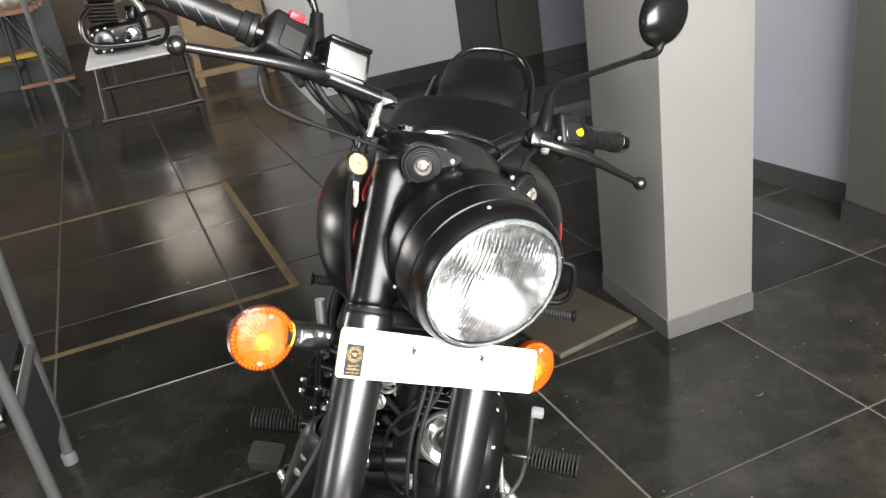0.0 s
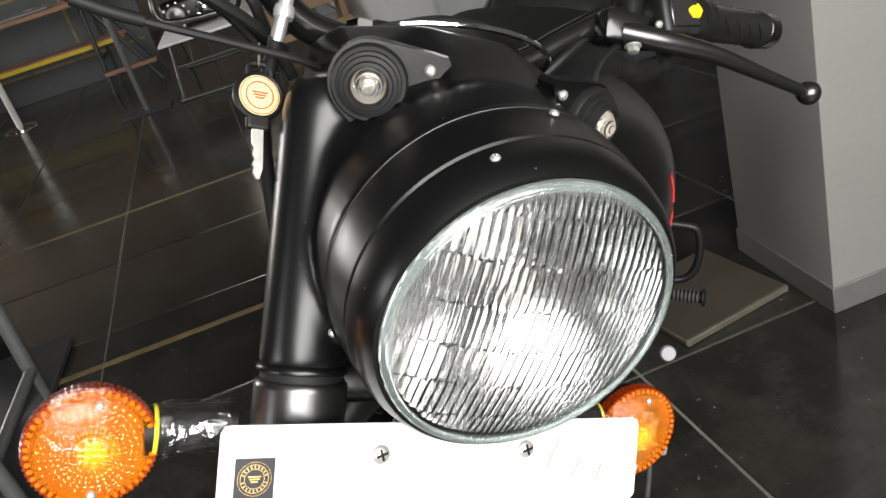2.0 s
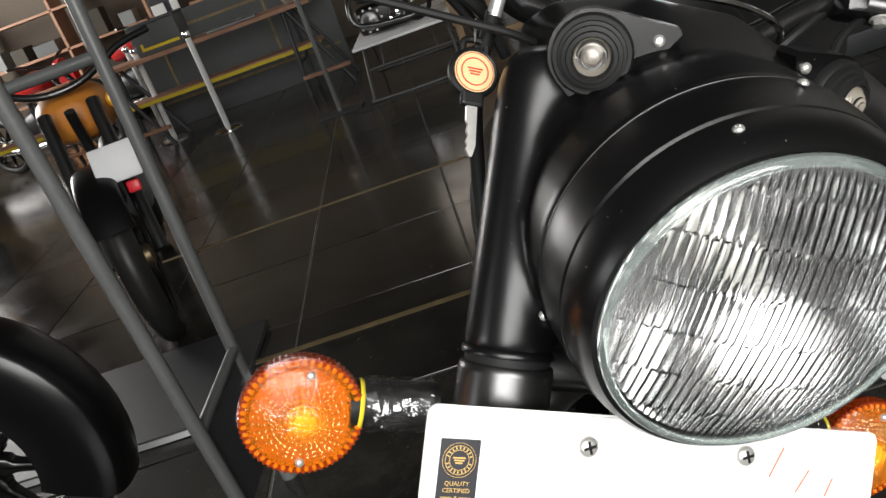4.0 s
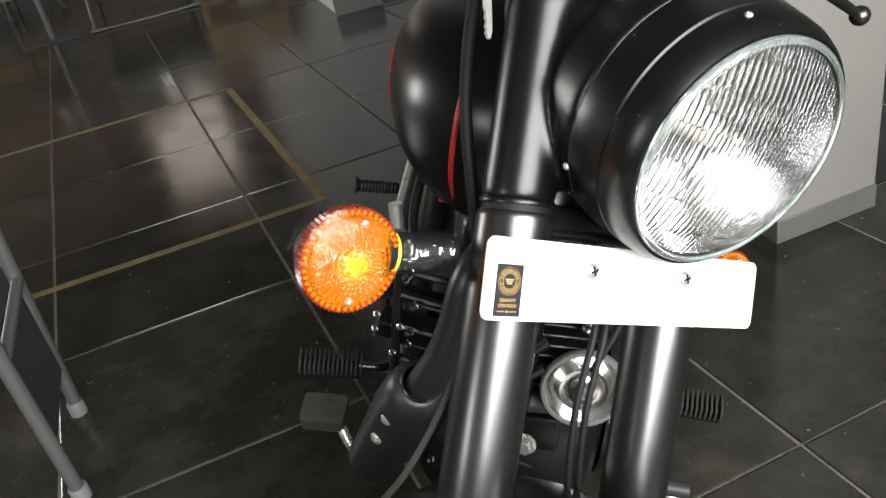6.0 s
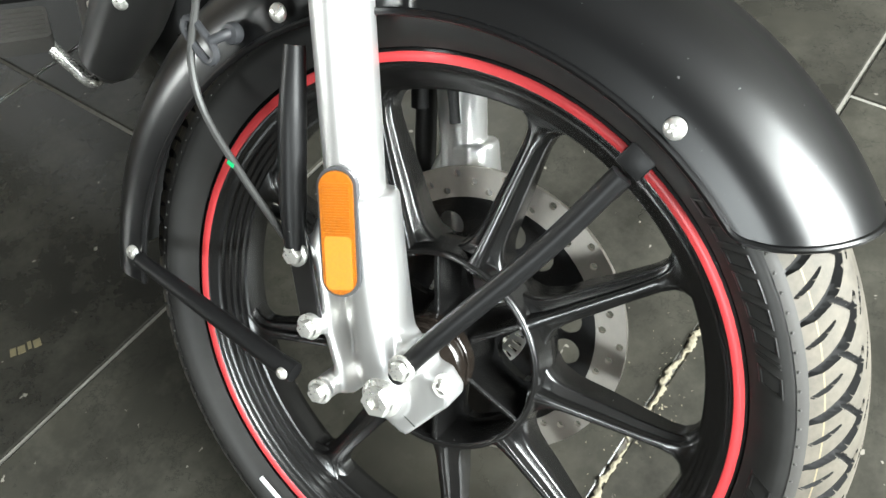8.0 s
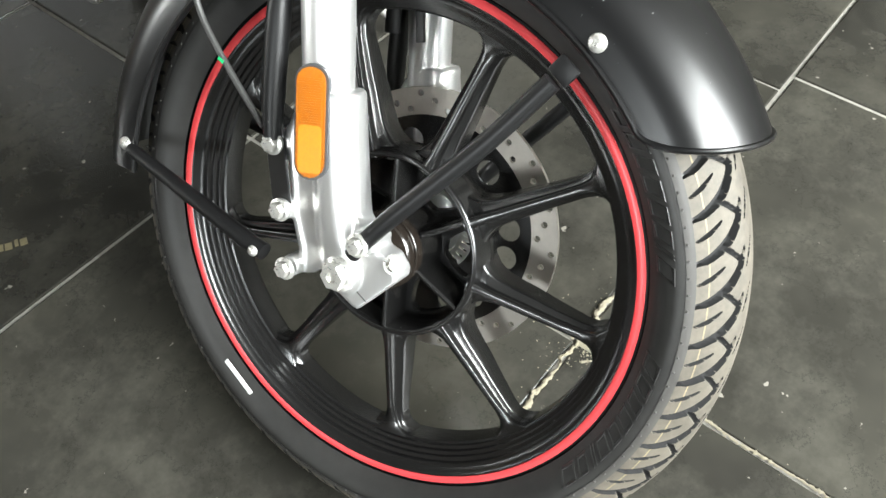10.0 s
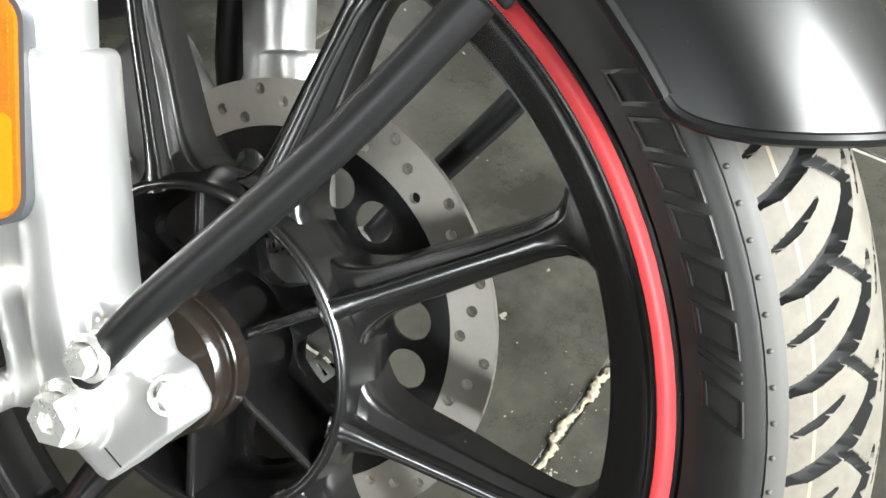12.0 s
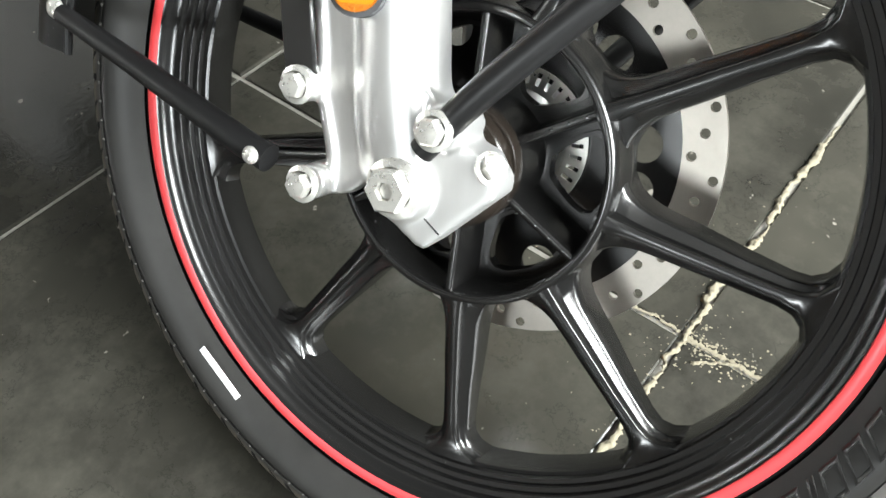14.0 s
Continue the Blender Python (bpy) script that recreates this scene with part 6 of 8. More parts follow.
HEATBLK = surface("heatproof_black_coat", (0.020, 0.0196, 0.0190), 0.40, spec=0.6, vary=0.2, grain=260, bump=0.05, dist=0.0002)
HORNFACE = surface("pressed_horn_steel", (0.78, 0.77, 0.75), 0.24, metal=1.0, vary=0.04, grain=80, bump=0.0, rvary=0.03)
HORNRING = surface("grey_horn_ring", (0.20, 0.197, 0.193), 0.45, metal=0.3, vary=0.06, grain=120, bump=0.0)


def engine():
    bm = shaped([(0.10, 0.07, 0.34, 0.06, 0.07), (0.13, 0.115, 0.34, 0.10, 0.12), (0.22, 0.135, 0.33, 0.13, 0.14), (0.36, 0.135, 0.33, 0.14, 0.13), (0.50, 0.12, 0.34, 0.12, 0.11), (0.56, 0.07, 0.35, 0.06, 0.06)], 40, 3.2)
    e = body("engine", bm, ENGINE, "black single cylinder engine with cooling fins", 50)
    # cylinder with fins, leaning ahead a little
    m = axis_m((0, 0.20, 0.46), (0, -0.16, 1))
    part("cylinder", box(0.12, 0.12, 0.22, m @ pose(0, 0, 0.10), 0.02, 3), ENGINE, e)
    for k in range(9):
        part("fin", box(0.19 - 0.004 * k, 0.185, 0.0045, m @ pose(0, 0, 0.020 + 0.0175 * k), 0.0015, 1), ENGINE, e)
    part("cylinder_head", box(0.17, 0.16, 0.075, m @ pose(0, 0, 0.215), 0.022, 3), ENGINE, e)
    # covers on both flanks, with their bolts
    for s in (-1, 1):
        cov = part("side_cover", lathe([(0.0001, 0.034), (0.07, 0.034), (0.095, 0.026), (0.108, 0.010), (0.112, -0.01)], 44, axis_m((s * 0.135, 0.25, 0.34), (s, 0, 0))), ENGINE, e, "black round engine side cover")
        first = None
        for k in range(9):
            a = 2 * math.pi * k / 9 + 0.3
            mm = axis_m((s * 0.146, 0.25 + 0.104 * math.cos(a), 0.34 + 0.104 * math.sin(a)), (s, 0, 0))
            if first is None:
                first = part("cover_bolt", bolt_mesh(0.0040, 0.006), DARKBOLT, cov, "dull steel cover bolt", mm)
            else:
                again(first, mm, cov)
    first = None
    for x, y, z in ((-0.140, 0.11, 0.60), (-0.128, 0.105, 0.565), (-0.132, 0.10, 0.53), (-0.155, 0.13, 0.44), (-0.135, 0.115, 0.50), (-0.155, 0.115, 0.40), (0.09, 0.095, 0.60), (0.065, 0.085, 0.575), (-0.075, 0.09, 0.585), (-0.02, 0.088, 0.60)):
        mm = axis_m((x, y, z), (math.copysign(0.5, x), -0.85, 0.1))
        if first is None:
            first = part("engine_bolt", bolt_mesh(0.0042, 0.009, 1.25), CHROME, e, "bright engine bolt", mm)
        else:
            again(first, mm, e)
    # ribbed arm and rods along the right front of the engine
    part("case_rib", tube([(-0.150, 0.13, 0.62), (-0.152, 0.12, 0.52), (-0.150, 0.12, 0.40), (-0.14, 0.13, 0.33)], 0.006, 10), ENGINE, e)
    for z in (0.60, 0.565, 0.52, 0.47):
        part("case_rib", tube([(-0.150, 0.125, z), (-0.10, 0.105, z + 0.004), (-0.06, 0.10, z + 0.006)], 0.0048, 8), ENGINE, e)
    part("oil_line", tube([(-0.165, 0.17, 0.66), (-0.155, 0.16, 0.60), (-0.152, 0.155, 0.56)], 0.0085, 10), ALLOY, e, "bright metal oil line")
    part("engine_mount", box(0.060, 0.016, 0.050, pose(0.030, 0.100, 0.395, -8), 0.006, 2), ENGINE, e)
    part("mount_bolt", bolt_mesh(0.0105, 0.012), STEEL, e, "bright engine mount bolt", axis_m((0.018, 0.072, 0.400), (-0.3, -0.95, 0.1)))
    part("mount_sleeve", tube([(-0.06, 0.075, 0.40), (0.012, 0.075, 0.40)], 0.0145, 16, 1), RUBBER, e)
    part("case_bolt", bolt_mesh(0.009, 0.014), STEEL, e, "bright case bolt", axis_m((-0.100, 0.185, 0.262), (-0.6, -0.8, 0.1)))
    # two pressed chevron ribs on the down tube, hoses and a wire loop between the forks
    for z in (0.535, 0.497):
        part("chevron_rib", tube([(-0.034, 0.076, z + 0.022), (-0.006, 0.066, z), (0.026, 0.076, z + 0.020)], 0.0062, 8, 1), RUBBER, e, "black rubber chevron rib")
    part("wire_loop", tube([(0.020, 0.045, 0.585), (-0.020, 0.040, 0.520), (-0.024, 0.045, 0.450), (-0.004, 0.055, 0.395), (0.028, 0.060, 0.372)], 0.0030, 8), RUBBER, e, "thin black wire loop")
    for pts, r in (([(-0.150, 0.26, 0.66), (-0.158, 0.22, 0.61), (-0.150, 0.18, 0.585), (-0.110, 0.15, 0.60)], 0.0075), ([(-0.140, 0.24, 0.68), (-0.146, 0.20, 0.635), (-0.135, 0.16, 0.61), (-0.090, 0.13, 0.625)], 0.0060), ([(-0.155, 0.30, 0.60), (-0.166, 0.24, 0.545), (-0.160, 0.19, 0.52), (-0.13, 0.16, 0.53)], 0.0085)):
        part("hose", tube(pts, r, 10), RUBBER, e, "black rubber hose")
    for p, q, r in (((-0.206, 0.40, 0.425), (-0.166, 0.40, 0.625), 0.0095), ((-0.186, 0.375, 0.440), (-0.150, 0.375, 0.625), 0.0060)):
        part("brake_rod", tube([p, q], r, 14, 1), STEEL, e, "bright steel rod")
    part("pivot_plate", plate_mesh(rounded(0.075, 0.105, 0.030, 6), [ring2(0.010, 16, 0.0, -0.02)], -0.005, 0.005, axis_m((-0.185, 0.33, 0.42), (-0.9, -0.4, 0.1))), ENGINE, e, "black pedal pivot plate")
    for x, y, z in ((-0.176, 0.13, 0.530), (-0.178, 0.13, 0.508), (-0.1436, 0.10, 0.539), (-0.152, 0.10, 0.4985), (-0.047, 0.10, 0.487), (-0.097, 0.10, 0.329), (0.074, 0.10, 0.571), (0.088, 0.10, 0.543)):
        part("small_bolt", bolt_mesh(0.0036, 0.008, 1.3), CHROME, e, "small bright bolt", axis_m((x, y - 0.004, z), (-0.2, -0.9, 0.3)))
    for z, w in ((0.515, 0.10), (0.492, 0.11), (0.555, 0.09)):
        part("case_web", box(w, 0.030, 0.0050, pose(-0.125, 0.135, z, 12, 4, -10), 0.0015, 1), ENGINE, e)
    part("fork_bolt", bolt_mesh(0.0095, 0.012), STEEL, e, "bright flange bolt", axis_m((-0.042, 0.060, 0.560), (-0.2, -0.9, 0.35)))
    # horn
    hm = axis_m((0.074, 0.070, 0.497), (0.05, -0.98, 0.18))
    h = part("horn", lathe([(0.0001, -0.045), (0.026, -0.045), (0.032, -0.020), (0.046, -0.014), (0.050, -0.006), (0.050, 0.000), (0.0485, 0.003), (0.0450, 0.003), (0.0440, 0.0)], 48, hm), HORNRING, e, "round horn with grey ring and bright face")
    part("horn_face", lathe([(0.0440, 0.0), (0.040, -0.006), (0.035, -0.003), (0.028, 0.002), (0.022, 0.000), (0.016, 0.002), (0.013, 0.004), (0.008, 0.004), (0.006, 0.007), (0.0001, 0.007)], 48, hm), HORNFACE, h, "bright pressed horn face")
    part("spring", tube([(-0.030 + 0.012 * math.cos(k * 0.9), 0.075 + 0.012 * math.sin(k * 0.9), 0.565 + 0.0022 * k) for k in range(26)], 0.0028, 6, 2), STEEL, e, "bright coil spring")
    # exhaust header with its guard, and the silencer
    part("exhaust_header", tube([(-0.020, 0.085, 0.690), (-0.040, 0.035, 0.705), (-0.064, 0.003, 0.685), (-0.075, 0.000, 0.625), (-0.0875, 0.010, 0.570), (-0.108, 0.030, 0.512), (-0.1295, 0.060, 0.448), (-0.151, 0.085, 0.372), (-0.172, 0.125, 0.285), (-0.17, 0.25, 0.225), (-0.165, 0.5, 0.235), (-0.165, 0.62, 0.245)], 0.0202, 24), HEATBLK, e, "black exhaust header pipe")
    spine = spline([(-0.1105, 0.027, 0.518), (-0.1135, 0.032, 0.507), (-0.1295, 0.058, 0.448), (-0.151, 0.085, 0.372), (-0.176, 0.108, 0.305)], 6)
    wide = np.interp(np.arange(len(spine)), (0, 2, 4, 7, 9, 12, 18, 24), (0.0225, 0.0235, 0.0270, 0.0350, 0.0378, 0.0395, 0.0385, 0.0320))
    sleeve = tube(spine, list(wide), 30, 1, caps=False)
    tube(spine, [w - 0.0022 for w in wide], 30, 1, sleeve, caps=False)
    gd = part("header_guard", sleeve, HEATBLK, e, "black curved exhaust heat guard")
    part("guard_mouth", lathe([(0.0208, 0.0), (0.0218, 0.0014), (0.0228, 0.0), (0.0218, -0.0014)], 36, axis_m(spine[0], spine[0] - spine[1]), closed=True), SATIN, gd)
    for p in ((-0.1462, 0.0225, 0.4616), (-0.1602, 0.0385, 0.4136)):
        part("guard_screw", screw_mesh(0.0078, 0.004), STEEL, gd, "bright guard screw", axis_m(p, (-0.48, -0.85, 0.15)))
    boss = part("mount_boss", lathe([(0.0001, 0.004), (0.017, 0.004), (0.019, 0.001), (0.019, -0.060), (0.0001, -0.060)], 24, axis_m((-0.050, 0.080, 0.422), (-0.95, -0.25, 0.0))), ENGINE, e, "black engine mount boss")
    part("mount_bolt", bolt_mesh(0.0085, 0.009, 1.4), STEEL, boss, "zinc plated mount bolt", axis_m((-0.054, 0.079, 0.422), (-0.95, -0.25, 0.0)))
    part("oxygen_sensor", lathe([(0.0001, 0.026), (0.0055, 0.026), (0.006, 0.014), (0.0085, 0.013), (0.0085, 0.006), (0.010, 0.005), (0.011, -0.01)], 18, axis_m((-0.059, -0.014, 0.620), (0.90, -0.40, -0.1))), BRASS, e, "brass exhaust sensor")
    part("silencer", lathe([(0.0001, 0.0), (0.026, 0.0), (0.042, 0.05), (0.046, 0.12), (0.046, 0.50), (0.040, 0.56), (0.030, 0.565), (0.0001, 0.54)], 32, axis_m((-0.165, 0.60, 0.245), (0, 1, 0.10))), SATIN, e, "black exhaust silencer")
    return e


engine()


def foot_peg(s, a, b, name, r=0.0165):
    a, b = Vector(a), Vector(b)
    d = (b - a).normalized()
    L = (b - a).length
    flat = axis_m(a, d, (0, -1, -0.15) if axis_m(a, d, (0, 1, 0.15)).col[0].z < 0 else (0, 1, 0.15))
    # near-black core paints in the shade of the gaps between ribs
    p = body(name, box(r * 0.90, r * 1.75, L, flat @ pose(-r * 0.55, 0, L / 2), 0.003, 2), GROOVESHADE, "ribbed black rubber foot peg", 25)
    n = 12
    first = None
    for k in range(n + 2):
        h = (0.015, 0.985)[k - n] if k >= n else 0.06 + 0.88 * (k + 0.5) / n
        m = flat @ pose(r * (0.28 if k < n else 0.32), 0, L * h)
        if first is None:
            first = part("rib", box(r * 1.45, r * 2.15, L * 0.88 / n * 0.46, Matrix(), 0.0011, 1), PEGRUB, p, "", m)
        else:
            again(first, m, p)
    part("peg_bracket", tube([a + d * 0.004, a - d * 0.03, a - d * 0.06 + Vector((0, 0.03, -0.01))], [0.0065, 0.0065, 0.012], 10), SATIN, p)
    return p


def round_peg(a, b):
    """Pillion peg: a round rubber with rings and a flange at its end."""
    a, b = Vector(a), Vector(b)
    L = (b - a).length
    m = axis_m(a, b - a)
    # core colour again darkened for the shade between the rings
    p = body("pillion_foot_peg", lathe([(0.0001, -0.002), (0.0098, -0.002), (0.0104, 0.002), (0.0104, L - 0.003), (0.0098, L), (0.0001, L)], 24, m), GROOVESHADE, "round ringed rubber pillion peg")
    first = None
    for k in range(11):
        mm = m @ Matrix.Translation((0, 0, L * (0.08 + 0.078 * k)))
        if first is None:
            first = part("ring", lathe([(0.0104, -0.0018), (0.0124, -0.0014), (0.0128, 0.0), (0.0124, 0.0014), (0.0104, 0.0018)], 24), PEGRUB, p, "", mm)
        else:
            again(first, mm, p)
    part("end_flange", lathe([(0.0001, -0.001), (0.0135, -0.001), (0.0152, 0.0005), (0.0152, 0.0035), (0.0135, 0.005), (0.0001, 0.005)], 24, m @ Matrix.Translation((0, 0, L - 0.004))), RUBBER, p)
    part("peg_hinge", tube([a, a - (b - a).normalized() * 0.026], [0.0078, 0.0105], 14), STEEL, p, "bright peg hinge")


for s in (-1, 1):
    foot_peg(s, (s * 0.225, 0.302, 0.293), (s * 0.319, 0.288, 0.298), "rider_foot_peg")
    round_peg((s * 0.235, 0.735, 0.373), (s * 0.315, 0.720, 0.379))


PALEPAD = surface("pale_worn_rubber", (0.36, 0.36, 0.37), 0.5, vary=0.2, grain=150, bump=0.1)


def pedals():
    bm = plate_mesh(rounded(0.062, 0.046, 0.007, 4), [], -0.018, 0.008, axis_m((-0.258, 0.188, 0.302), (-0.05, -0.30, 0.95), (0, 1, 0.3)))
    p = body("brake_pedal", bm, PEGRUB, "black rubber brake pedal pad on bright arm")
    for k in range(6):
        part("pad_groove", box(0.054, 0.0025, 0.002, axis_m((-0.258, 0.188, 0.302), (-0.05, -0.30, 0.95), (0, 1, 0.3)) @ pose(0, -0.016 + 0.0064 * k, 0.009), 0.0), PEGRUB, p)
    part("pedal_arm", tube([(-0.240, 0.185, 0.292), (-0.215, 0.165, 0.262), (-0.195, 0.160, 0.238), (-0.18, 0.22, 0.22), (-0.17, 0.33, 0.24)], 0.0075, 12), STEEL, p, "bright steel pedal arm")
    g = body("gear_lever", tube([(0.17, 0.30, 0.27), (0.185, 0.20, 0.27), (0.19, 0.13, 0.30), (0.195, 0.10, 0.325)], 0.0065, 10), STEEL, "bright gear lever with grey rubber")
    part("gear_rubber", tube([(0.185, 0.100, 0.325), (0.235, 0.094, 0.328)], 0.0105, 14, 1), GREYPL, g, "grey rubber toe piece")
    part("heel_arm", tube([(0.185, 0.20, 0.27), (0.212, 0.25, 0.283), (0.224, 0.335, 0.292), (0.228, 0.405, 0.312)], 0.0042, 10), DARKBOLT, g)
    part("heel_rubber", box(0.026, 0.020, 0.017, pose(0.237, 0.408, 0.322, 10, 0, 0), 0.004, 2), PALEPAD, g, "pale worn heel pad")
    part("gear_rod", tube([(0.18, 0.22, 0.27), (0.16, 0.32, 0.34)], 0.005, 8, 1), STEEL, g)
    body("bracket_cap", lathe([(0.0001, 0.006), (0.0110, 0.006), (0.0128, 0.0035), (0.0130, -0.004)], 28, axis_m((0.258, 0.634, 0.320), (0.12, -0.90, 0.42))), PALEPAD, "pale grey round end cap")
    ls = [(0.13, 0.36, 0.25), (0.22, 0.31, 0.16), (0.315, 0.26, 0.092)]
    st = body("side_stand", tube(ls, 0.0105, 12), STEEL, "bright steel side stand resting on the floor")
    part("stand_foot", box(0.060, 0.045, 0.008, pose(0.325, 0.255, 0.086, 0, 14, 0), 0.002, 1), STEEL, st)
    part("stand_pivot", lathe([(0.0001, 0.012), (0.014, 0.012), (0.014, -0.012), (0.0001, -0.012)], 20, axis_m((0.13, 0.36, 0.25), (1, 0, 0))), BRASS, st)
    body("crash_loop", tube([(0.18, 0.75, 0.500), (0.272, 0.75, 0.498), (0.295, 0.75, 0.484), (0.300, 0.75, 0.438), (0.291, 0.75, 0.405), (0.262, 0.75, 0.391), (0.18, 0.75, 0.392)], 0.0068, 12), PLASTIC, "slim black guard loop by the pillion peg")


pedals()


def slate():
    m, nt, p = nodes_of("dark_slate_tile")
    info = nt.nodes.new("ShaderNodeObjectInfo")
    co = nt.nodes.new("ShaderNodeTexCoord")
    add = nt.nodes.new("ShaderNodeVectorMath")
    add.operation = "ADD"
    comb = nt.nodes.new("ShaderNodeCombineXYZ")
    mul = nt.nodes.new("ShaderNodeMath")
    mul.operation, mul.inputs[1].default_value = "MULTIPLY", 37.0
    nt.links.new(info.outputs["Random"], mul.inputs[0])
    nt.links.new(mul.outputs[0], comb.inputs["X"])
    nt.links.new(mul.outputs[0], comb.inputs["Z"])
    nt.links.new(co.outputs["Object"], add.inputs[0])
    nt.links.new(comb.outputs[0], add.inputs[1])

    def tex(scale, detail, rough):
        t = nt.nodes.new("ShaderNodeTexNoise")
        t.inputs["Scale"].default_value, t.inputs["Detail"].default_value, t.inputs["Roughness"].default_value = scale, detail, rough
        nt.links.new(add.outputs[0], t.inputs["Vector"])
        return t

    big, mid, fine = tex(3.0, 4, 0.6), tex(16, 5, 0.65), tex(130, 3, 0.6)
    col = ramp(nt, big.outputs["Fac"], [(0.3, (0.0138, 0.0133, 0.0113)), (0.5, (0.0230, 0.0221, 0.0181)), (0.7, (0.0385, 0.0365, 0.0290))])
    # pale worn cloud patches, then dark hairline cracks
    cloud = ramp(nt, tex(8, 6, 0.7).outputs["Fac"], [(0.46, (0.0,)), (0.76, (0.42,))])
    worn = nt.nodes.new("ShaderNodeMix")
    worn.data_type = "RGBA"
    nt.links.new(cloud.outputs["Color"], worn.inputs[0])
    nt.links.new(col.outputs["Color"], worn.inputs[6])
    worn.inputs[7].default_value = (0.082, 0.078, 0.064, 1)
    veins = ramp(nt, tex(5.5, 7, 0.68).outputs["Fac"], [(0.4945, (0.0,)), (0.5, (1.0,)), (0.5055, (0.0,))])
    mx = nt.nodes.new("ShaderNodeMix")
    mx.data_type = "RGBA"
    half = nt.nodes.new("ShaderNodeMath")
    half.operation, half.inputs[1].default_value = "MULTIPLY", 0.42
    nt.links.new(veins.outputs["Color"], half.inputs[0])
    nt.links.new(half.outputs[0], mx.inputs[0])
    nt.links.new(worn.outputs[2], mx.inputs[6])
    mx.inputs[7].default_value = (0.008, 0.008, 0.0072, 1)
    specks = ramp(nt, tex(60, 2, 0.5).outputs["Fac"], [(0.735, (0.0,)), (0.76, (1.0,))])
    mx2 = nt.nodes.new("ShaderNodeMix")
    mx2.data_type = "RGBA"
    nt.links.new(specks.outputs["Color"], mx2.inputs[0])
    nt.links.new(mx.outputs[2], mx2.inputs[6])
    mx2.inputs[7].default_value = (0.16, 0.15, 0.13, 1)
    tint = nt.nodes.new("ShaderNodeHueSaturation")
    rnd = nt.nodes.new("ShaderNodeMapRange")
    rnd.inputs["To Min"].default_value, rnd.inputs["To Max"].default_value = 0.75, 1.3
    nt.links.new(info.outputs["Random"], rnd.inputs["Value"])
    nt.links.new(rnd.outputs[0], tint.inputs["Value"])
    nt.links.new(mx2.outputs[2], tint.inputs["Color"])
    nt.links.new(tint.outputs[0], p.inputs["Base Color"])
    rr = ramp(nt, big.outputs["Fac"], [(0.3, (0.10,)), (0.7, (0.22,))])
    nt.links.new(rr.outputs["Color"], p.inputs["Roughness"])
    b = nt.nodes.new("ShaderNodeBump")
    b.inputs["Strength"].default_value, b.inputs["Distance"].default_value = 0.055, 0.002
    nt.links.new(mid.outputs["Fac"], b.inputs["Height"])
    cleft = nt.nodes.new("ShaderNodeBump")
    cleft.invert = True
    cleft.inputs["Strength"].default_value, cleft.inputs["Distance"].default_value = 0.10, 0.0005
    nt.links.new(veins.outputs["Color"], cleft.inputs["Height"])
    nt.links.new(b.outputs[0], cleft.inputs["Normal"])
    b2 = nt.nodes.new("ShaderNodeBump")
    b2.inputs["Strength"].default_value, b2.inputs["Distance"].default_value = 0.15, 0.0006
    nt.links.new(fine.outputs["Fac"], b2.inputs["Height"])
    nt.links.new(cleft.outputs[0], b2.inputs["Normal"])
    nt.links.new(b2.outputs[0], p.inputs["Normal"])
    return m


SLATE = slate()

# ---- things round the motorcycle ----


def display_rack():
    """Grey tube rack with a dark sheet between two uprights, beside the motorcycle."""
    r = thing("display_rack", (-0.75, 1.25, 0), "grey tubular display rack with a dark sheet between two uprights", "rack")
    off = Vector((0.75, -1.25, 0))

    def bar(name, pts, rad, mat=TUBE, label=""):
        return part(name, tube([Vector(p) + off for p in pts], rad, 16, 1), mat, r, label)

    bar("upright", [(-0.530, 1.405, 0.012), (-0.480, 1.400, 1.25)], 0.0145)
    bar("upright", [(-0.520, 1.115, 0.012), (-0.490, 0.985, 1.25)], 0.0145)
    bar("upright", [(-1.62, 1.80, 0.012), (-1.58, 1.80, 1.25)], 0.0145)
    for p in ((-0.531, 1.405), (-0.520, 1.116), (-1.62, 1.80)):
        part("rubber_foot", lathe([(0.0001, 0.0), (0.019, 0.0), (0.019, 0.028), (0.0155, 0.034), (0.0001, 0.034)], 20, Matrix.Translation(Vector((*p, 0)) + off)), GREYBOARD, r, "grey rubber foot")
    bar("crossbar", [(-0.487, 1.400, 1.03), (-1.585, 1.80, 1.02)], 0.0130)
    bar("side_bar", [(-0.513, 1.398, 0.36), (-0.511, 1.085, 0.36)], 0.0120)
    # thin dark upright sheet below the side bar
    part("dark_sheet", box(0.006, 0.27, 0.22, Matrix.Translation(Vector((-0.517, 1.245, 0.245)) + off), 0.002, 1), DARKDOOR, r)
    return r


display_rack()


def platform():
    p = thing("display_platform", (-1.60, 2.03, 0), "low dark display platform with a pale front edge", "platform")
    part("deck", box(1.72, 0.58, 0.022, pose(0, 0, 0.014), 0.003, 1), DARKDOOR, p)
    part("front_edge", box(1.72, 0.006, 0.018, pose(0, -0.2935, 0.0125), 0.001, 1), CARD, p, "pale edge strip")


platform()


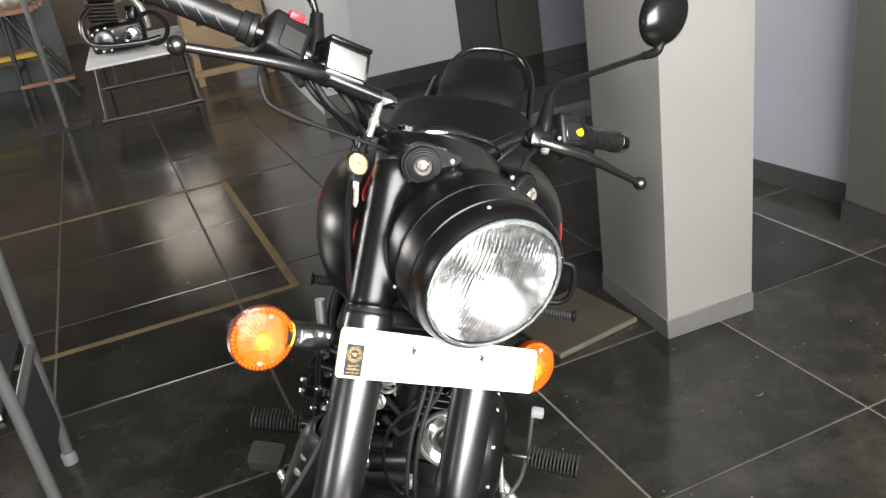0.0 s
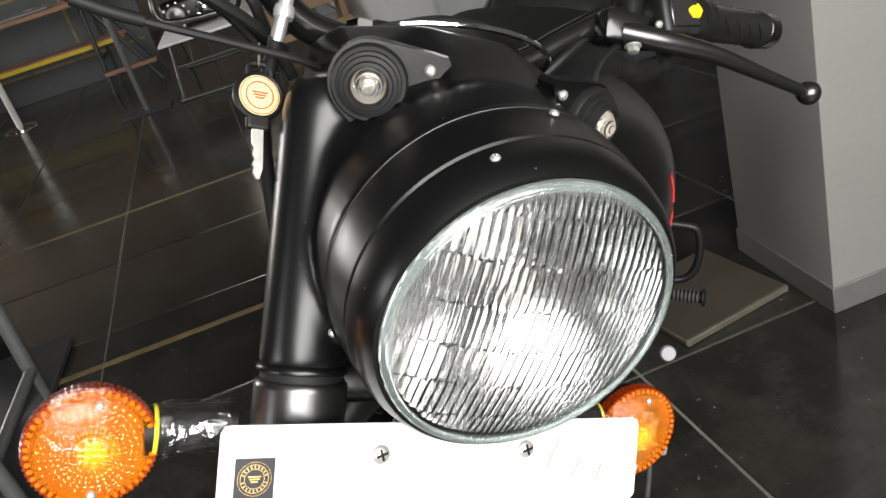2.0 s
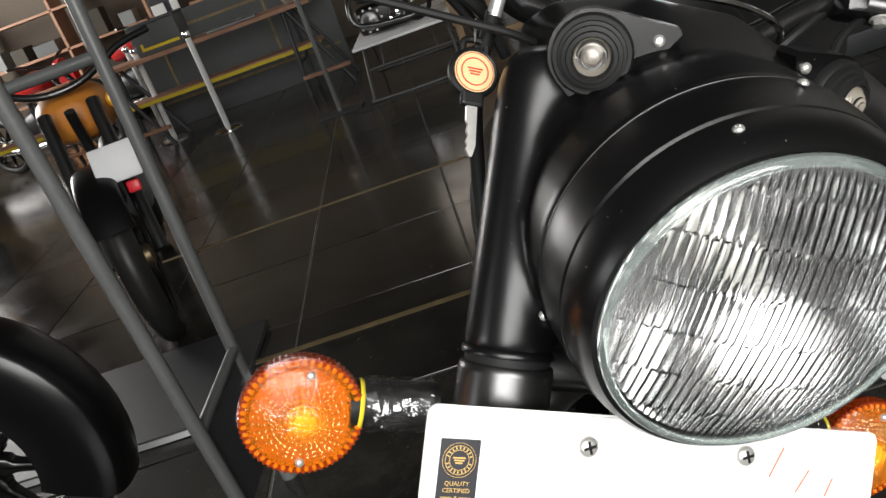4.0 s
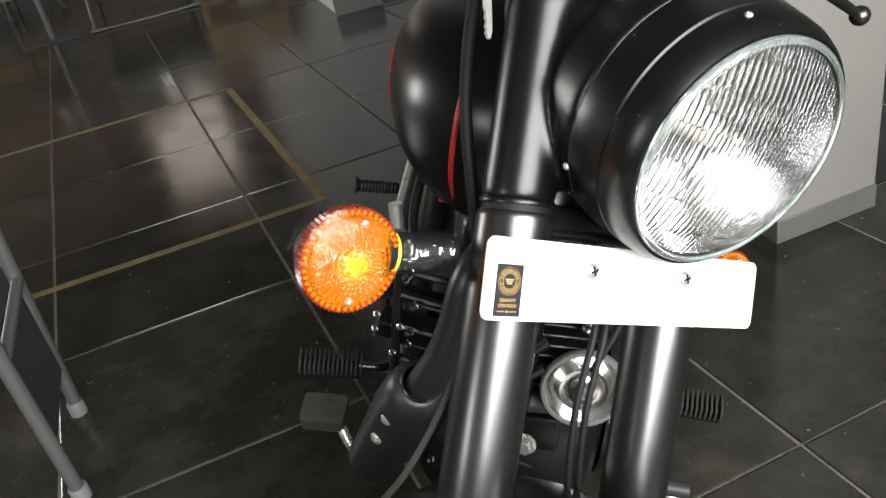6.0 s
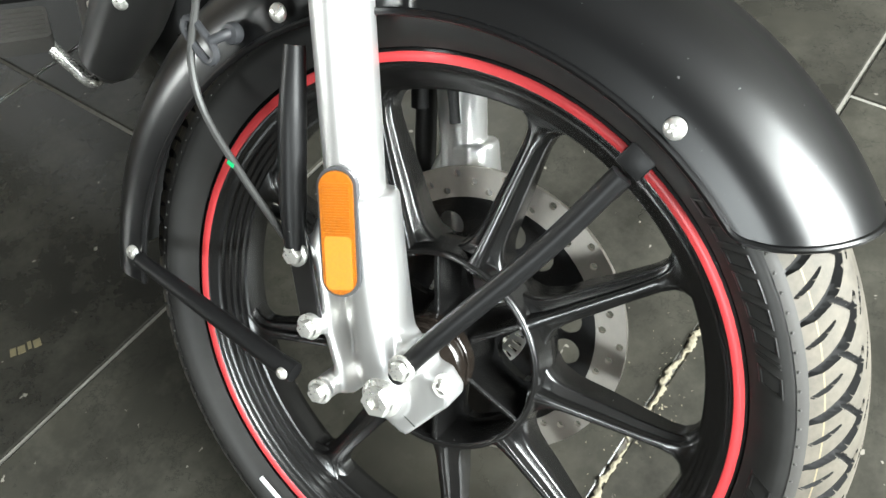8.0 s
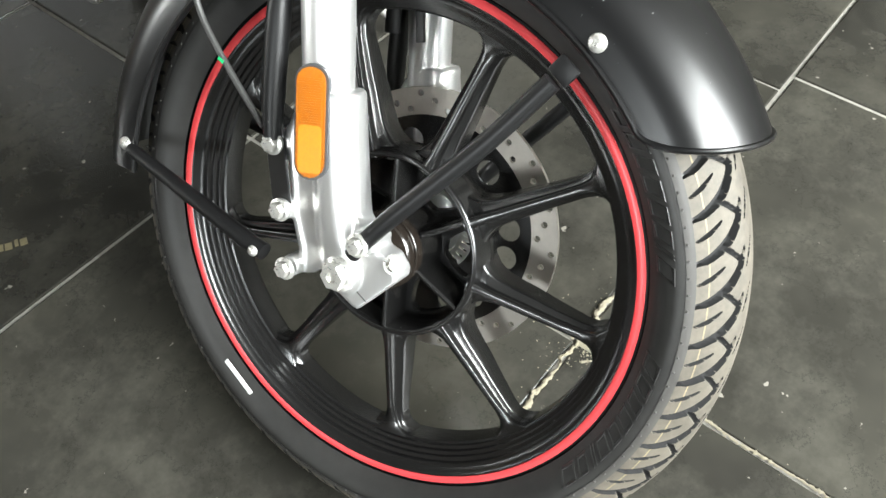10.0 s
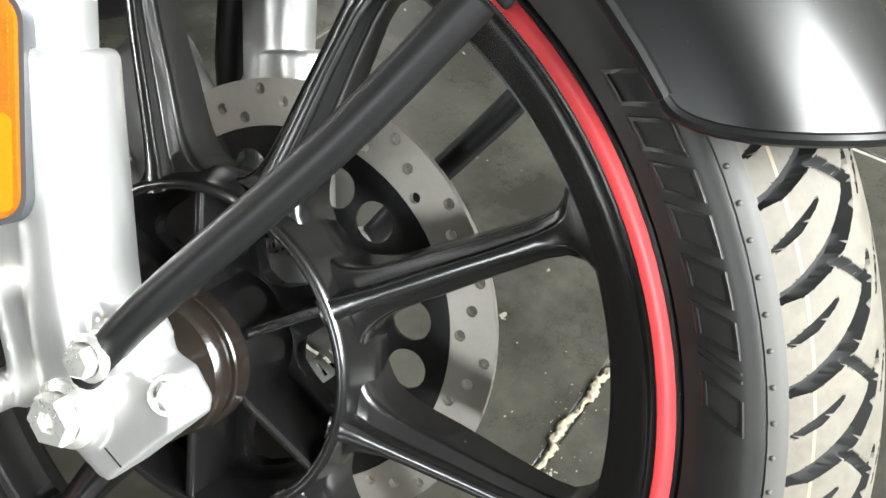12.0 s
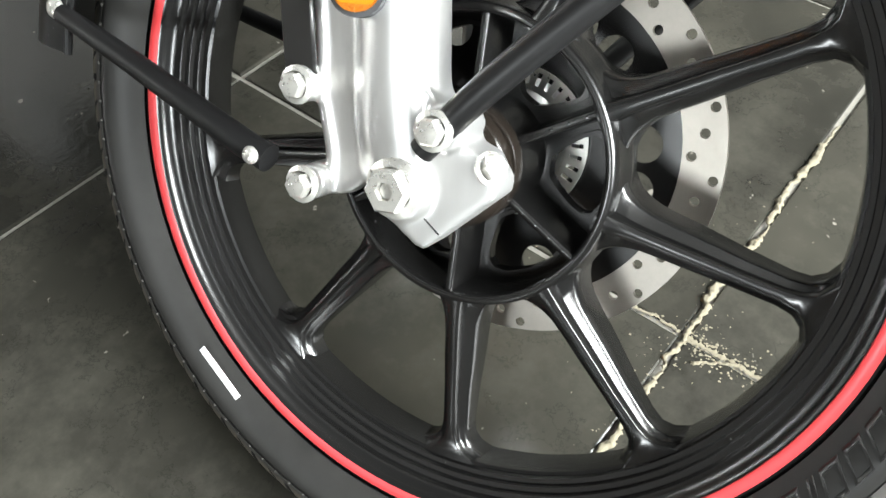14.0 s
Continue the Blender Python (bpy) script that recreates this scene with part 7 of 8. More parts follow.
def plain_motorcycle(place, turn, tone, label, card=False, deep=False):
    """A parked motorcycle seen only in part, in its main masses."""
    b = thing("parked_motorcycle", (*place[:2], 0), label, "motorcycle", "parked motorcycles")
    b.rotation_euler = (0, 0, radians(turn))

    def add(name, bm, mat, lab=""):
        return part(name, bm, mat, b, lab, angle=50)

    for y, r in ((-0.68, 0.32), (0.70, 0.31)):
        bm = turned(tyre_profile(r, 0.05, 0.24), 64)
        bmesh.ops.translate(bm, vec=(0, y, r), verts=bm.verts[:])
        w = add("wheel", bm, SIDEWALL)
        bm = turned([(0.24, -0.035), (0.22, -0.03), (0.215, 0), (0.22, 0.03), (0.24, 0.035)], 48)
        for k in range(9):
            merge(bm, spoke_mesh(radians(40 * k), 0.03, 0.218))
        bmesh.ops.translate(bm, vec=(0, y, r), verts=bm.verts[:])
        part("rim", bm, CAST, w)
        hubm = turned([(0.012, -0.06), (0.04, -0.05), (0.05, 0.0), (0.04, 0.05), (0.012, 0.06)], 24)
        bmesh.ops.translate(hubm, vec=(0, y, r), verts=hubm.verts[:])
        part("hub", hubm, BRASS, w)
    prof = [(0.345 + 0.02 * math.cos(k / 6 * 1.5), 0.07 * math.sin(k / 6 * 1.5)) for k in range(-6, 7)]
    if deep:
        prof = [(0.19, -0.078), (0.26, -0.084), (0.32, -0.082), *prof, (0.32, 0.082), (0.26, 0.084), (0.19, 0.078)]
    bm = turned(prof, 32, arc=(radians(-15 if deep else 20), radians(205 if deep else 150)))
    bmesh.ops.translate(bm, vec=(0, -0.68, 0.32), verts=bm.verts[:])
    add("front_fender", bm, MATTE)
    for s in (-1, 1):
        add("fork_leg", tube([(s * 0.09, -0.68, 0.32), (s * 0.09, -0.36, 0.86)], 0.026, 16, 1), SATIN)
    bm = shaped([(-0.30, 0.05, 0.82, 0.05, 0.06), (-0.24, 0.12, 0.82, 0.09, 0.10), (-0.08, 0.15, 0.82, 0.11, 0.12), (0.12, 0.13, 0.80, 0.08, 0.11), (0.2, 0.06, 0.79, 0.04, 0.06)], 28)
    add("fuel_tank", bm, tone)
    add("seat", shaped([(0.15, 0.08, 0.80, 0.03, 0.05), (0.2, 0.13, 0.80, 0.04, 0.05), (0.5, 0.13, 0.81, 0.04, 0.05), (0.85, 0.10, 0.84, 0.04, 0.05), (0.9, 0.05, 0.84, 0.03, 0.04)], 24), LEATHER)
    add("engine", shaped([(-0.25, 0.07, 0.42, 0.1, 0.1), (-0.15, 0.13, 0.42, 0.2, 0.17), (0.15, 0.13, 0.40, 0.18, 0.15), (0.3, 0.08, 0.40, 0.1, 0.1)], 24, 3), ENGINE)
    if not card:
        add("headlight", lathe([(0.0001, 0.02), (0.05, 0.015), (0.085, 0.0), (0.09, -0.05), (0.07, -0.1), (0.0001, -0.12)], 32, axis_m((0, -0.52, 0.88), (0, -1, 0))), tone)
    add("handlebar", tube([(-0.38, -0.2, 1.02), (-0.25, -0.26, 1.0), (-0.08, -0.32, 0.93), (0.08, -0.32, 0.93), (0.25, -0.26, 1.0), (0.38, -0.2, 1.02)], 0.014, 12), SATIN)
    add("exhaust", tube([(-0.1, -0.25, 0.4), (-0.15, -0.1, 0.25), (-0.16, 0.4, 0.25), (-0.17, 0.95, 0.33)], [0.02, 0.022, 0.03, 0.045], 14), CHROME)
    add("frame", tube([(0, -0.38, 0.85), (0, -0.2, 0.5), (0, 0.1, 0.3), (0, 0.7, 0.33)], 0.02, 10), SATIN)
    if card:
        add("card", box(0.15, 0.010, 0.125, pose(0.09, -0.82, 0.68, -20, 0, -12), 0.004, 1), CARD, "white card hung at the front")
        add("tail_reflector", box(0.045, 0.012, 0.040, pose(0.11, -0.80, 0.585, -10, 0, -12), 0.006, 2), REDBTN, "red reflector")
        add("side_marker", lathe([(0.0001, 0.02), (0.03, 0.01), (0.034, -0.01)], 20, axis_m((0.17, -0.42, 0.84), (0.3, -1, 0))), AMBERBULB, "amber indicator")
        add("side_panel", box(0.05, 0.34, 0.16, pose(0.15, 0.12, 0.62), 0.03, 3), ORANGE, "orange side panel")
        add("cover_cloth", shaped([(-0.50, 0.03, 0.50, 0.05, 0.06), (-0.42, 0.10, 0.52, 0.10, 0.12), (-0.30, 0.14, 0.50, 0.10, 0.14), (-0.22, 0.05, 0.48, 0.05, 0.06)], 20), GREYBOARD, "pale grey plastic cover on the engine")
    return b


plain_motorcycle((-1.37, 3.14), 20, ORANGE, "parked motorcycle with orange tank and a white card", True)
plain_motorcycle((-1.84, 1.34), 90, MATTE, "matte black parked motorcycle standing close behind the rack", deep=True)
REDTANK = surface("red_tank_paint", (0.42, 0.02, 0.02), 0.25, vary=0.1, grain=40, bump=0.0)
plain_motorcycle((-4.0, 8.2), 70, REDTANK, "parked motorcycle with a red tank in the dim hall")
plain_motorcycle((-3.3, 9.2), 80, REDTANK, "parked motorcycle with a red tank by the far wall")
plain_motorcycle((-4.7, 6.6), 60, ORANGE, "parked motorcycle with an orange tank in the dim hall")


def bench(x0, x1, y, label):
    """Plank bench on trestle legs with a taped lower shelf."""
    cx = (x0 + x1) / 2
    b = thing("plank_bench", (cx, y, 0), label, "bench", "plank benches")
    L = x1 - x0
    for k in range(3):
        part("plank", box(L, 0.17, 0.035, pose(0.02 * k, -0.18 + 0.18 * k, 0.735), 0.004, 1), WOOD, b)
    part("shelf_plank", box(L * 0.96, 0.26, 0.03, pose(0, -0.02, 0.40), 0.004, 1), WOOD, b, "brown lower shelf plank")
    part("tape_strip", box(L * 0.96, 0.003, 0.030, pose(0, -0.1515, 0.385), 0.0), YTAPE, b, "yellow tape along the shelf edge")
    for x in (-L / 2 + 0.25, L / 2 - 0.25):
        for s in (-1, 1):
            part("trestle_leg", tube([(x, s * 0.20, 0.715), (x - 0.02, s * 0.24, 0.0)], 0.019, 10, 1), DARKSTEEL, b)
            part("trestle_leg", tube([(x + 0.03, s * 0.20, 0.715), (x + 0.38, s * 0.24, 0.0)], 0.019, 10, 1), DARKSTEEL, b)
        part("foot_plank", box(0.42, 0.06, 0.03, pose(x + 0.18, -0.23, 0.16), 0.004, 1), WOOD, b, "brown foot rail")
        part("stretcher", tube([(x, -0.23, 0.28), (x, 0.23, 0.28)], 0.012, 8, 1), DARKSTEEL, b)
    return b


bench(-3.0, -0.85, 7.0, "brown plank bench on steel trestles with taped shelf")
bench(-5.3, -3.3, 7.3, "brown plank bench on steel trestles by the wall")


DARKBOARD = surface("dark_grey_board", (0.08, 0.085, 0.085), 0.5, vary=0.12, grain=30, bump=0.03)


def low_partition():
    p = thing("low_partition", (-1.75, 7.75, 0), "grey partition board with yellow tape lines", "partition")
    part("board", box(1.9, 0.05, 1.0, pose(0, 0, 0.50), 0.003, 1), DARKBOARD, p)
    for z in (0.24, 0.86):
        part("tape_strip", box(1.8, 0.003, 0.025, pose(0, -0.0265, z), 0.0), FLOORPAINT, p, "yellow tape line")
    for x in (-0.7, 0.35):
        part("tape_strip", box(0.025, 0.003, 0.58, pose(x, -0.0265, 0.55), 0.0), FLOORPAINT, p)


low_partition()


def grey_sheet():
    s = thing("document_tray", (-1.55, 6.95, 0.753), "flat grey folder lying on the bench", "folder")
    part("folder", box(0.42, 0.36, 0.02, pose(0, 0, 0.011, 0, 0, 8), 0.004, 1), GREYBOARD, s)
    part("paper", box(0.05, 0.10, 0.003, pose(0.05, 0.05, 0.0235, 0, 0, 20), 0.0), CARD, s, "white paper slip")


grey_sheet()


def bench_box(x, y, w, h, mat, label, taped=False):
    c = thing("storage_box", (x, y, 0.7535), label, "box", "boxes on the bench")
    part("body", box(w, 0.30, h, pose(0, 0, h / 2), 0.006, 2), mat, c)
    part("lid", box(w + 0.012, 0.312, 0.025, pose(0, 0, h + 0.0125), 0.004, 1), mat, c)
    if taped:
        part("tape_strip", box(w * 0.8, 0.003, 0.024, pose(0.02, -0.1515, 0.05), 0.0), YTAPE, c, "yellow tape strip")
        part("tape_strip", box(0.024, 0.003, 0.06, pose(-w * 0.36, -0.1515, 0.07), 0.0), YTAPE, c)


bench_box(-2.16, 6.98, 0.40, 0.24, DARKBOARD, "dark grey box with yellow tape on the bench", True)


def white_cabinet():
    """Narrow white upright cabinet with two doors and dark gaps."""
    c = thing("cabinet", (-2.52, 8.75, 0), "narrow white cabinet with dark door gaps", "cabinet")
    part("body", box(0.32, 0.30, 1.15, pose(0, 0, 0.605), 0.006, 1), DARKSTEEL, c)
    for x, w in ((-0.07, 0.14), (0.105, 0.08)):
        for z, h in ((0.33, 0.46), (0.86, 0.50)):
            part("door", box(w, 0.018, h, pose(x, -0.160, z), 0.003, 1), WHITEPL, c, "white door panel")
    part("plinth", box(0.28, 0.26, 0.03, pose(0, 0, 0.015), 0.002, 1), DARKSTEEL, c)


white_cabinet()


def helmet(x, y, z):
    h = thing("helmet", (x, y, z), "dull silver open helmet on the bench", "helmet")
    bm = bmesh.new()
    bmesh.ops.create_uvsphere(bm, u_segments=32, v_segments=20, radius=0.125)
    bmesh.ops.bisect_plane(bm, geom=bm.verts[:] + bm.edges[:] + bm.faces[:], plane_co=(0, 0, -0.07), plane_no=(0, 0, -1), clear_outer=True)
    bmesh.ops.scale(bm, vec=(1, 1.12, 1.0), verts=bm.verts[:])
    bmesh.ops.translate(bm, vec=(0, 0, 0.072), verts=bm.verts[:])
    part("shell", bm, DISC, h)
    part("rim", lathe([(0.103, 0.0), (0.109, 0.006), (0.103, 0.012)], 32), RUBBER, h)


helmet(-0.98, 7.0, 0.753)


def white_table():
    """Low white-topped folding table with tubular sled legs."""
    t = thing("folding_table", (-0.16, 5.95, 0), "white topped folding table with tubular legs", "table")
    part("top", box(0.71, 1.36, 0.018, pose(0, 0.20, 0.385, 0), 0.004, 2), TABLETOP, t, "bright white table top")
    for y, lean in ((-0.44, 0.30), (0.84, -0.30)):
        bm = tube([(-0.31, y + lean, 0.375), (-0.325, y + 0.03, 0.05), (-0.30, y, 0.012), (0.30, y, 0.012), (0.325, y + 0.03, 0.05), (0.31, y + lean, 0.375)], 0.010, 10, 5)
        part("sled_leg", bm, TUBE, t, "grey tubular leg")
    part("cross_bar", tube([(-0.32, -0.26, 0.20), (0.32, -0.26, 0.20)], 0.008, 8, 1), TUBE, t)
    for x in (-0.20, 0.20):
        part("folding_stay", tube([(x, -0.24, 0.20), (x, -0.02, 0.30), (x, 0.10, 0.375)], 0.006, 8, 2), TUBE, t)


white_table()


def engine_display():
    e = thing("display_engine", (-0.26, 5.98, 0.396), "dark cutaway engine and small wheel on the white table", "engine")
    part("case", box(0.30, 0.20, 0.15, pose(0, 0, 0.085), 0.025, 3), ENGINE, e)
    for k in range(6):
        part("fin", box(0.15, 0.15, 0.006, pose(-0.05, -0.01, 0.175 + 0.020 * k, 0, 8, 0), 0.002, 1), ENGINE, e)
    part("head_cover", box(0.15, 0.14, 0.05, pose(-0.03, -0.01, 0.305, 0, 8, 0), 0.014, 2), ENGINE, e)
    for x, z, r in ((-0.075, 0.085, 0.058), (0.075, 0.080, 0.048)):
        part("round_cover", lathe([(r, -0.01), (r, 0.006), (r * 0.85, 0.012), (r * 0.6, 0.010), (r * 0.3, 0.016), (0.0001, 0.016)], 28, axis_m((x, -0.100, z), (0, -1, 0.05))), CHROME if x > 0 else SATIN, e, "round side cover")
    for k in range(10):
        a = 0.628 * k
        part("cover_bolt", bolt_mesh(0.006, 0.008), STEEL, e, "", axis_m((-0.075 + 0.066 * math.cos(a), -0.099, 0.085 + 0.062 * math.sin(a)), (0, -1, 0)))
    bm = turned([(0.075, -0.014), (0.090, -0.016), (0.098, 0), (0.090, 0.016), (0.075, 0.014)], 40)
    bmesh.ops.transform(bm, matrix=pose(0.185, -0.10, 0.098, 0, 0, 75), verts=bm.verts[:])
    part("wheel_ring", bm, RUBBER, e)
    part("intake_pipe", tube([(0.03, 0.0, 0.27), (0.11, -0.02, 0.28), (0.16, -0.04, 0.20), (0.17, -0.03, 0.10)], 0.018, 14), STEEL, e, "bright bent pipe")
    part("exhaust_pipe", tube([(-0.10, -0.08, 0.26), (-0.16, -0.13, 0.20), (-0.14, -0.15, 0.08), (0.10, -0.16, 0.045), (0.22, -0.15, 0.05)], 0.015, 14), SATIN, e)
    part("filter_can", lathe([(0.0001, 0.07), (0.036, 0.07), (0.040, 0.064), (0.040, 0.0), (0.0001, 0.0)], 24, axis_m((0.10, 0.02, 0.16), (0.2, 0, 1))), GLOSSBLK, e)
    e.scale = (1.3, 1.3, 1.3)


engine_display()


def crate(x, y, label):
    c = thing("wooden_crate", (x, y, 0), label, "crate", "wooden crates")
    part("board", box(0.62, 0.03, 0.30, pose(0, -0.2, 0.40), 0.003, 1), PLY, c)
    part("board", box(0.62, 0.40, 0.025, pose(0, 0, 0.56), 0.003, 1), PLY, c)
    part("board", box(0.62, 0.03, 0.30, pose(0, 0.2, 0.40), 0.003, 1), PLY, c)
    for sx in (-0.27, 0.27):
        for sy in (-0.17, 0.17):
            part("post", box(0.05, 0.05, 0.54, pose(sx, sy, 0.27), 0.003, 1), PLY, c)
    part("rail", box(0.62, 0.03, 0.05, pose(0, -0.2, 0.10), 0.003, 1), PLY, c)
    for x in (-0.16, 0.16):
        part("hand_slot", box(0.085, 0.004, 0.030, pose(x, -0.2155, 0.47), 0.001, 1), RUBBER, c, "dark hand slot")


crate(0.50, 6.20, "brown plywood crate by the wall")


def stanchion(x, y, label="pale upright post on a round base"):
    s = thing("stanchion", (x, y, 0), label, "post", "stanchions")
    part("base", lathe([(0.0001, 0.03), (0.10, 0.024), (0.13, 0.008), (0.13, 0.0), (0.0001, 0.0)], 32), CHROME, s)
    part("post", tube([(0, 0, 0.02), (0, 0, 0.80)], 0.024, 20, 1), WHITEPL, s)
    part("cap", lathe([(0.0001, 0.06), (0.03, 0.05), (0.036, 0.02), (0.03, 0.0)], 24, Matrix.Translation((0, 0, 0.79))), CHROME, s)


stanchion(-2.45, 7.0)
stanchion(-2.95, 8.2)
stanchion(-1.85, 6.6)


def pole(x, y):
    p = thing("banner_pole", (x, y, 0), "dark tall pole on a flat foot", "pole")
    part("foot_plate", box(0.34, 0.20, 0.012, pose(0, 0, 0.006), 0.003, 1), DARKSTEEL, p)
    part("shaft", tube([(0, 0, 0.01), (0.0, 0, 2.3)], 0.017, 16, 1), TUBE, p)


pole(-0.76, 5.62)


def shelf_unit():
    u = thing("shelf_unit", (-3.6, 9.85, 0), "dark wooden shelf unit with red and pale boxes", "shelf")
    for z in (0.1, 0.55, 1.0, 1.45):
        part("shelf", box(3.2, 0.36, 0.03, pose(0, 0, z), 0.003, 1), WOOD, u)
    for x in (-1.6, -0.5, 0.55, 1.6):
        part("upright", box(0.035, 0.36, 1.6, pose(x, 0, 0.8), 0.003, 1), WOOD, u)
    rng = random.Random(7)
    tones = (REDTANK, GREYBOARD, REDTANK, DARKBOARD, ORANGE, MATBOARD)
    for z in (0.116, 0.566, 1.016):
        x = -1.45
        while x < 1.4:
            w_, h_ = rng.uniform(0.14, 0.30), rng.uniform(0.12, 0.30)
            if not any(abs(x + w_ / 2 - q) < w_ / 2 + 0.03 for q in (-0.5, 0.55)):
                bx_ = part("carton", box(w_, 0.24, h_, pose(0, 0, h_ / 2), 0.004, 1), rng.choice(tones))
                bx_.matrix_basis = pose(-3.6 + x + w_ / 2, 9.83, z, 0, 0, rng.uniform(-6, 6))
                tagged(bx_, "small coloured carton standing on the shelf", "carton", "cartons on the shelf")
            x += w_ + rng.uniform(0.04, 0.2)


shelf_unit()


def ground_bits():
    # board lying by the pillar
    b = tagged(part("floor_board", box(0.285, 0.275, 0.016, None, 0.003, 1), MATBOARD, m=pose(0.900, 1.287, 0.0085, 0, 0, 11)), "grey brown board lying by the pillar foot", "board")
    part("board_edge", box(0.2856, 0.012, 0.0165, pose(0, -0.1320, 0.0004), 0.003, 1), BOARDEDGE, b, "pale worn front edge")
    # worn painted lines of a parking bay
    for name, p, q in (("bay_line", (-1.75, 2.045), (0.225, 2.075)), ("bay_line", (0.21, 2.09), (0.105, 3.50)), ("bay_line", (0.10, 3.50), (-1.75, 3.46))):
        p, q = Vector((*p, 0)), Vector((*q, 0))
        d = q - p
        ob = part(name, box(d.length, 0.030, 0.0012, None), FLOORPAINT, m=Matrix.Translation((p + q) / 2 + Vector((0, 0, 0.0012))) @ Matrix.Rotation(math.atan2(d.y, d.x), 4, "Z"))
        tagged(ob, "worn yellow painted bay line on the floor", "floor line", kind="structure")
    bm = bmesh.new()
    for dx, w_ in ((-0.020, 0.008), (-0.009, 0.010), (0.002, 0.005), (0.012, 0.010)):
        box(w_, 0.013, 0.0006, pose(dx, 0.002 * math.sin(dx * 300), 0, 0, 0, dx * 200), bm=bm)
    tagged(part("paint_dab", bm, PALEDAB, m=pose(-0.258, 0.604, 0.0008, 0, 0, -24)), "small faded yellow paint mark on a tile", "paint mark", kind="structure")
    # pale mortar squeezed up along the joints by the wheel, with crumbs round it
    rng = random.Random(11)
    bm = bmesh.new()

    def ribbon(p, d, length, wide, steps, lift, rough=0.5):
        side = Vector((-d.y, d.x, 0))
        rows = []
        drift, swell = 0.0, 1.0
        w0 = w1 = wide * 0.5
        for i in range(steps + 1):
            drift = (drift + rng.gauss(0, wide * 0.16)) * 0.88
            swell = min(1.5, max(0.25, swell + rng.gauss(0, 0.16) + (1 - swell) * 0.12))
            c = p + d * (length * i / steps) + side * drift
            w0 = w0 * (1 - rough) + rough * wide * swell * rng.uniform(0.1, 1.0)
            w1 = w1 * (1 - rough) + rough * wide * swell * rng.uniform(0.1, 1.0)
            top = lift * swell
            rows.append([bm.verts.new((*(c + side * q).xy, h)) for q, h in ((-w0, 0.0002), (-w0 * 0.72, top * rng.uniform(0.2, 0.7)), (-w0 * 0.25, top * rng.uniform(0.5, 1.1)), (w1 * 0.1, top * rng.uniform(0.25, 1.0)), (w1 * 0.5, top * rng.uniform(0.5, 1.1)), (w1 * 0.8, top * rng.uniform(0.1, 0.5)), (w1, 0.0002))])
        for a_, b_ in zip(rows, rows[1:]):
            for j in range(6):
                bm.faces.new((a_[j], a_[j + 1], b_[j + 1], b_[j]))

    def crumb(p, r):
        n = rng.randint(4, 6)
        a0 = rng.random() * 6
        h = r * rng.uniform(0.2, 0.7)
        base = [bm.verts.new((p.x + r * rng.uniform(0.5, 1.3) * math.cos(a0 + 6.283 * i / n), p.y + r * rng.uniform(0.5, 1.3) * math.sin(a0 + 6.283 * i / n), 0.0004)) for i in range(n)]
        top = bm.verts.new((p.x, p.y, h + 0.0004))
        for i in range(n):
            bm.faces.new((base[i], base[(i + 1) % n], top))

    knot = Vector((0.1412, -0.0961, 0))
    e1, e2 = Vector((1, 0.045, 0)).normalized(), Vector((-0.063, 1, 0)).normalized()
    ribbon(knot - e1 * 0.26, e1, 0.64, 0.0064, 340, 0.0046)
    ribbon(knot - e2 * 0.004, -e2, 0.09, 0.0040, 60, 0.0012, 0.8)
    ribbon(knot - e2 * 0.10, -e2, 0.35, 0.0030, 200, 0.0010, 0.8)
    ribbon(knot + e2 * 0.005, e2, 0.06, 0.0040, 50, 0.0009, 0.8)
    ribbon(knot + Vector((-0.022, -0.020, 0)), Vector((0.6, -0.8, 0)), 0.045, 0.0026, 40, 0.0022)
    for k in range(420):
        # crumbs gather along the side joint and thin out over the tiles
        along = -abs(rng.gauss(0, 0.055)) if k % 4 else rng.gauss(0, 0.16)
        crumb(knot + e2 * along + e1 * rng.gauss(0, 0.0055 if k % 3 else 0.016), rng.uniform(0.0004, 0.0017))
    for k in range(200):
        crumb(knot + e1 * rng.gauss(0, 0.15) + e2 * rng.gauss(0, 0.010 if rng.random() < 0.6 else 0.04), rng.uniform(0.0003, 0.0012))
    tagged(part("mortar_crumbs", bm, GROUTC, angle=180), "pale mortar crumbs along the broken floor joint", "crumbs", kind="stuff")


GROUTC = surface("pale_mortar", (0.165, 0.148, 0.105), 0.9, vary=0.25, grain=200, bump=0.2)
ground_bits()


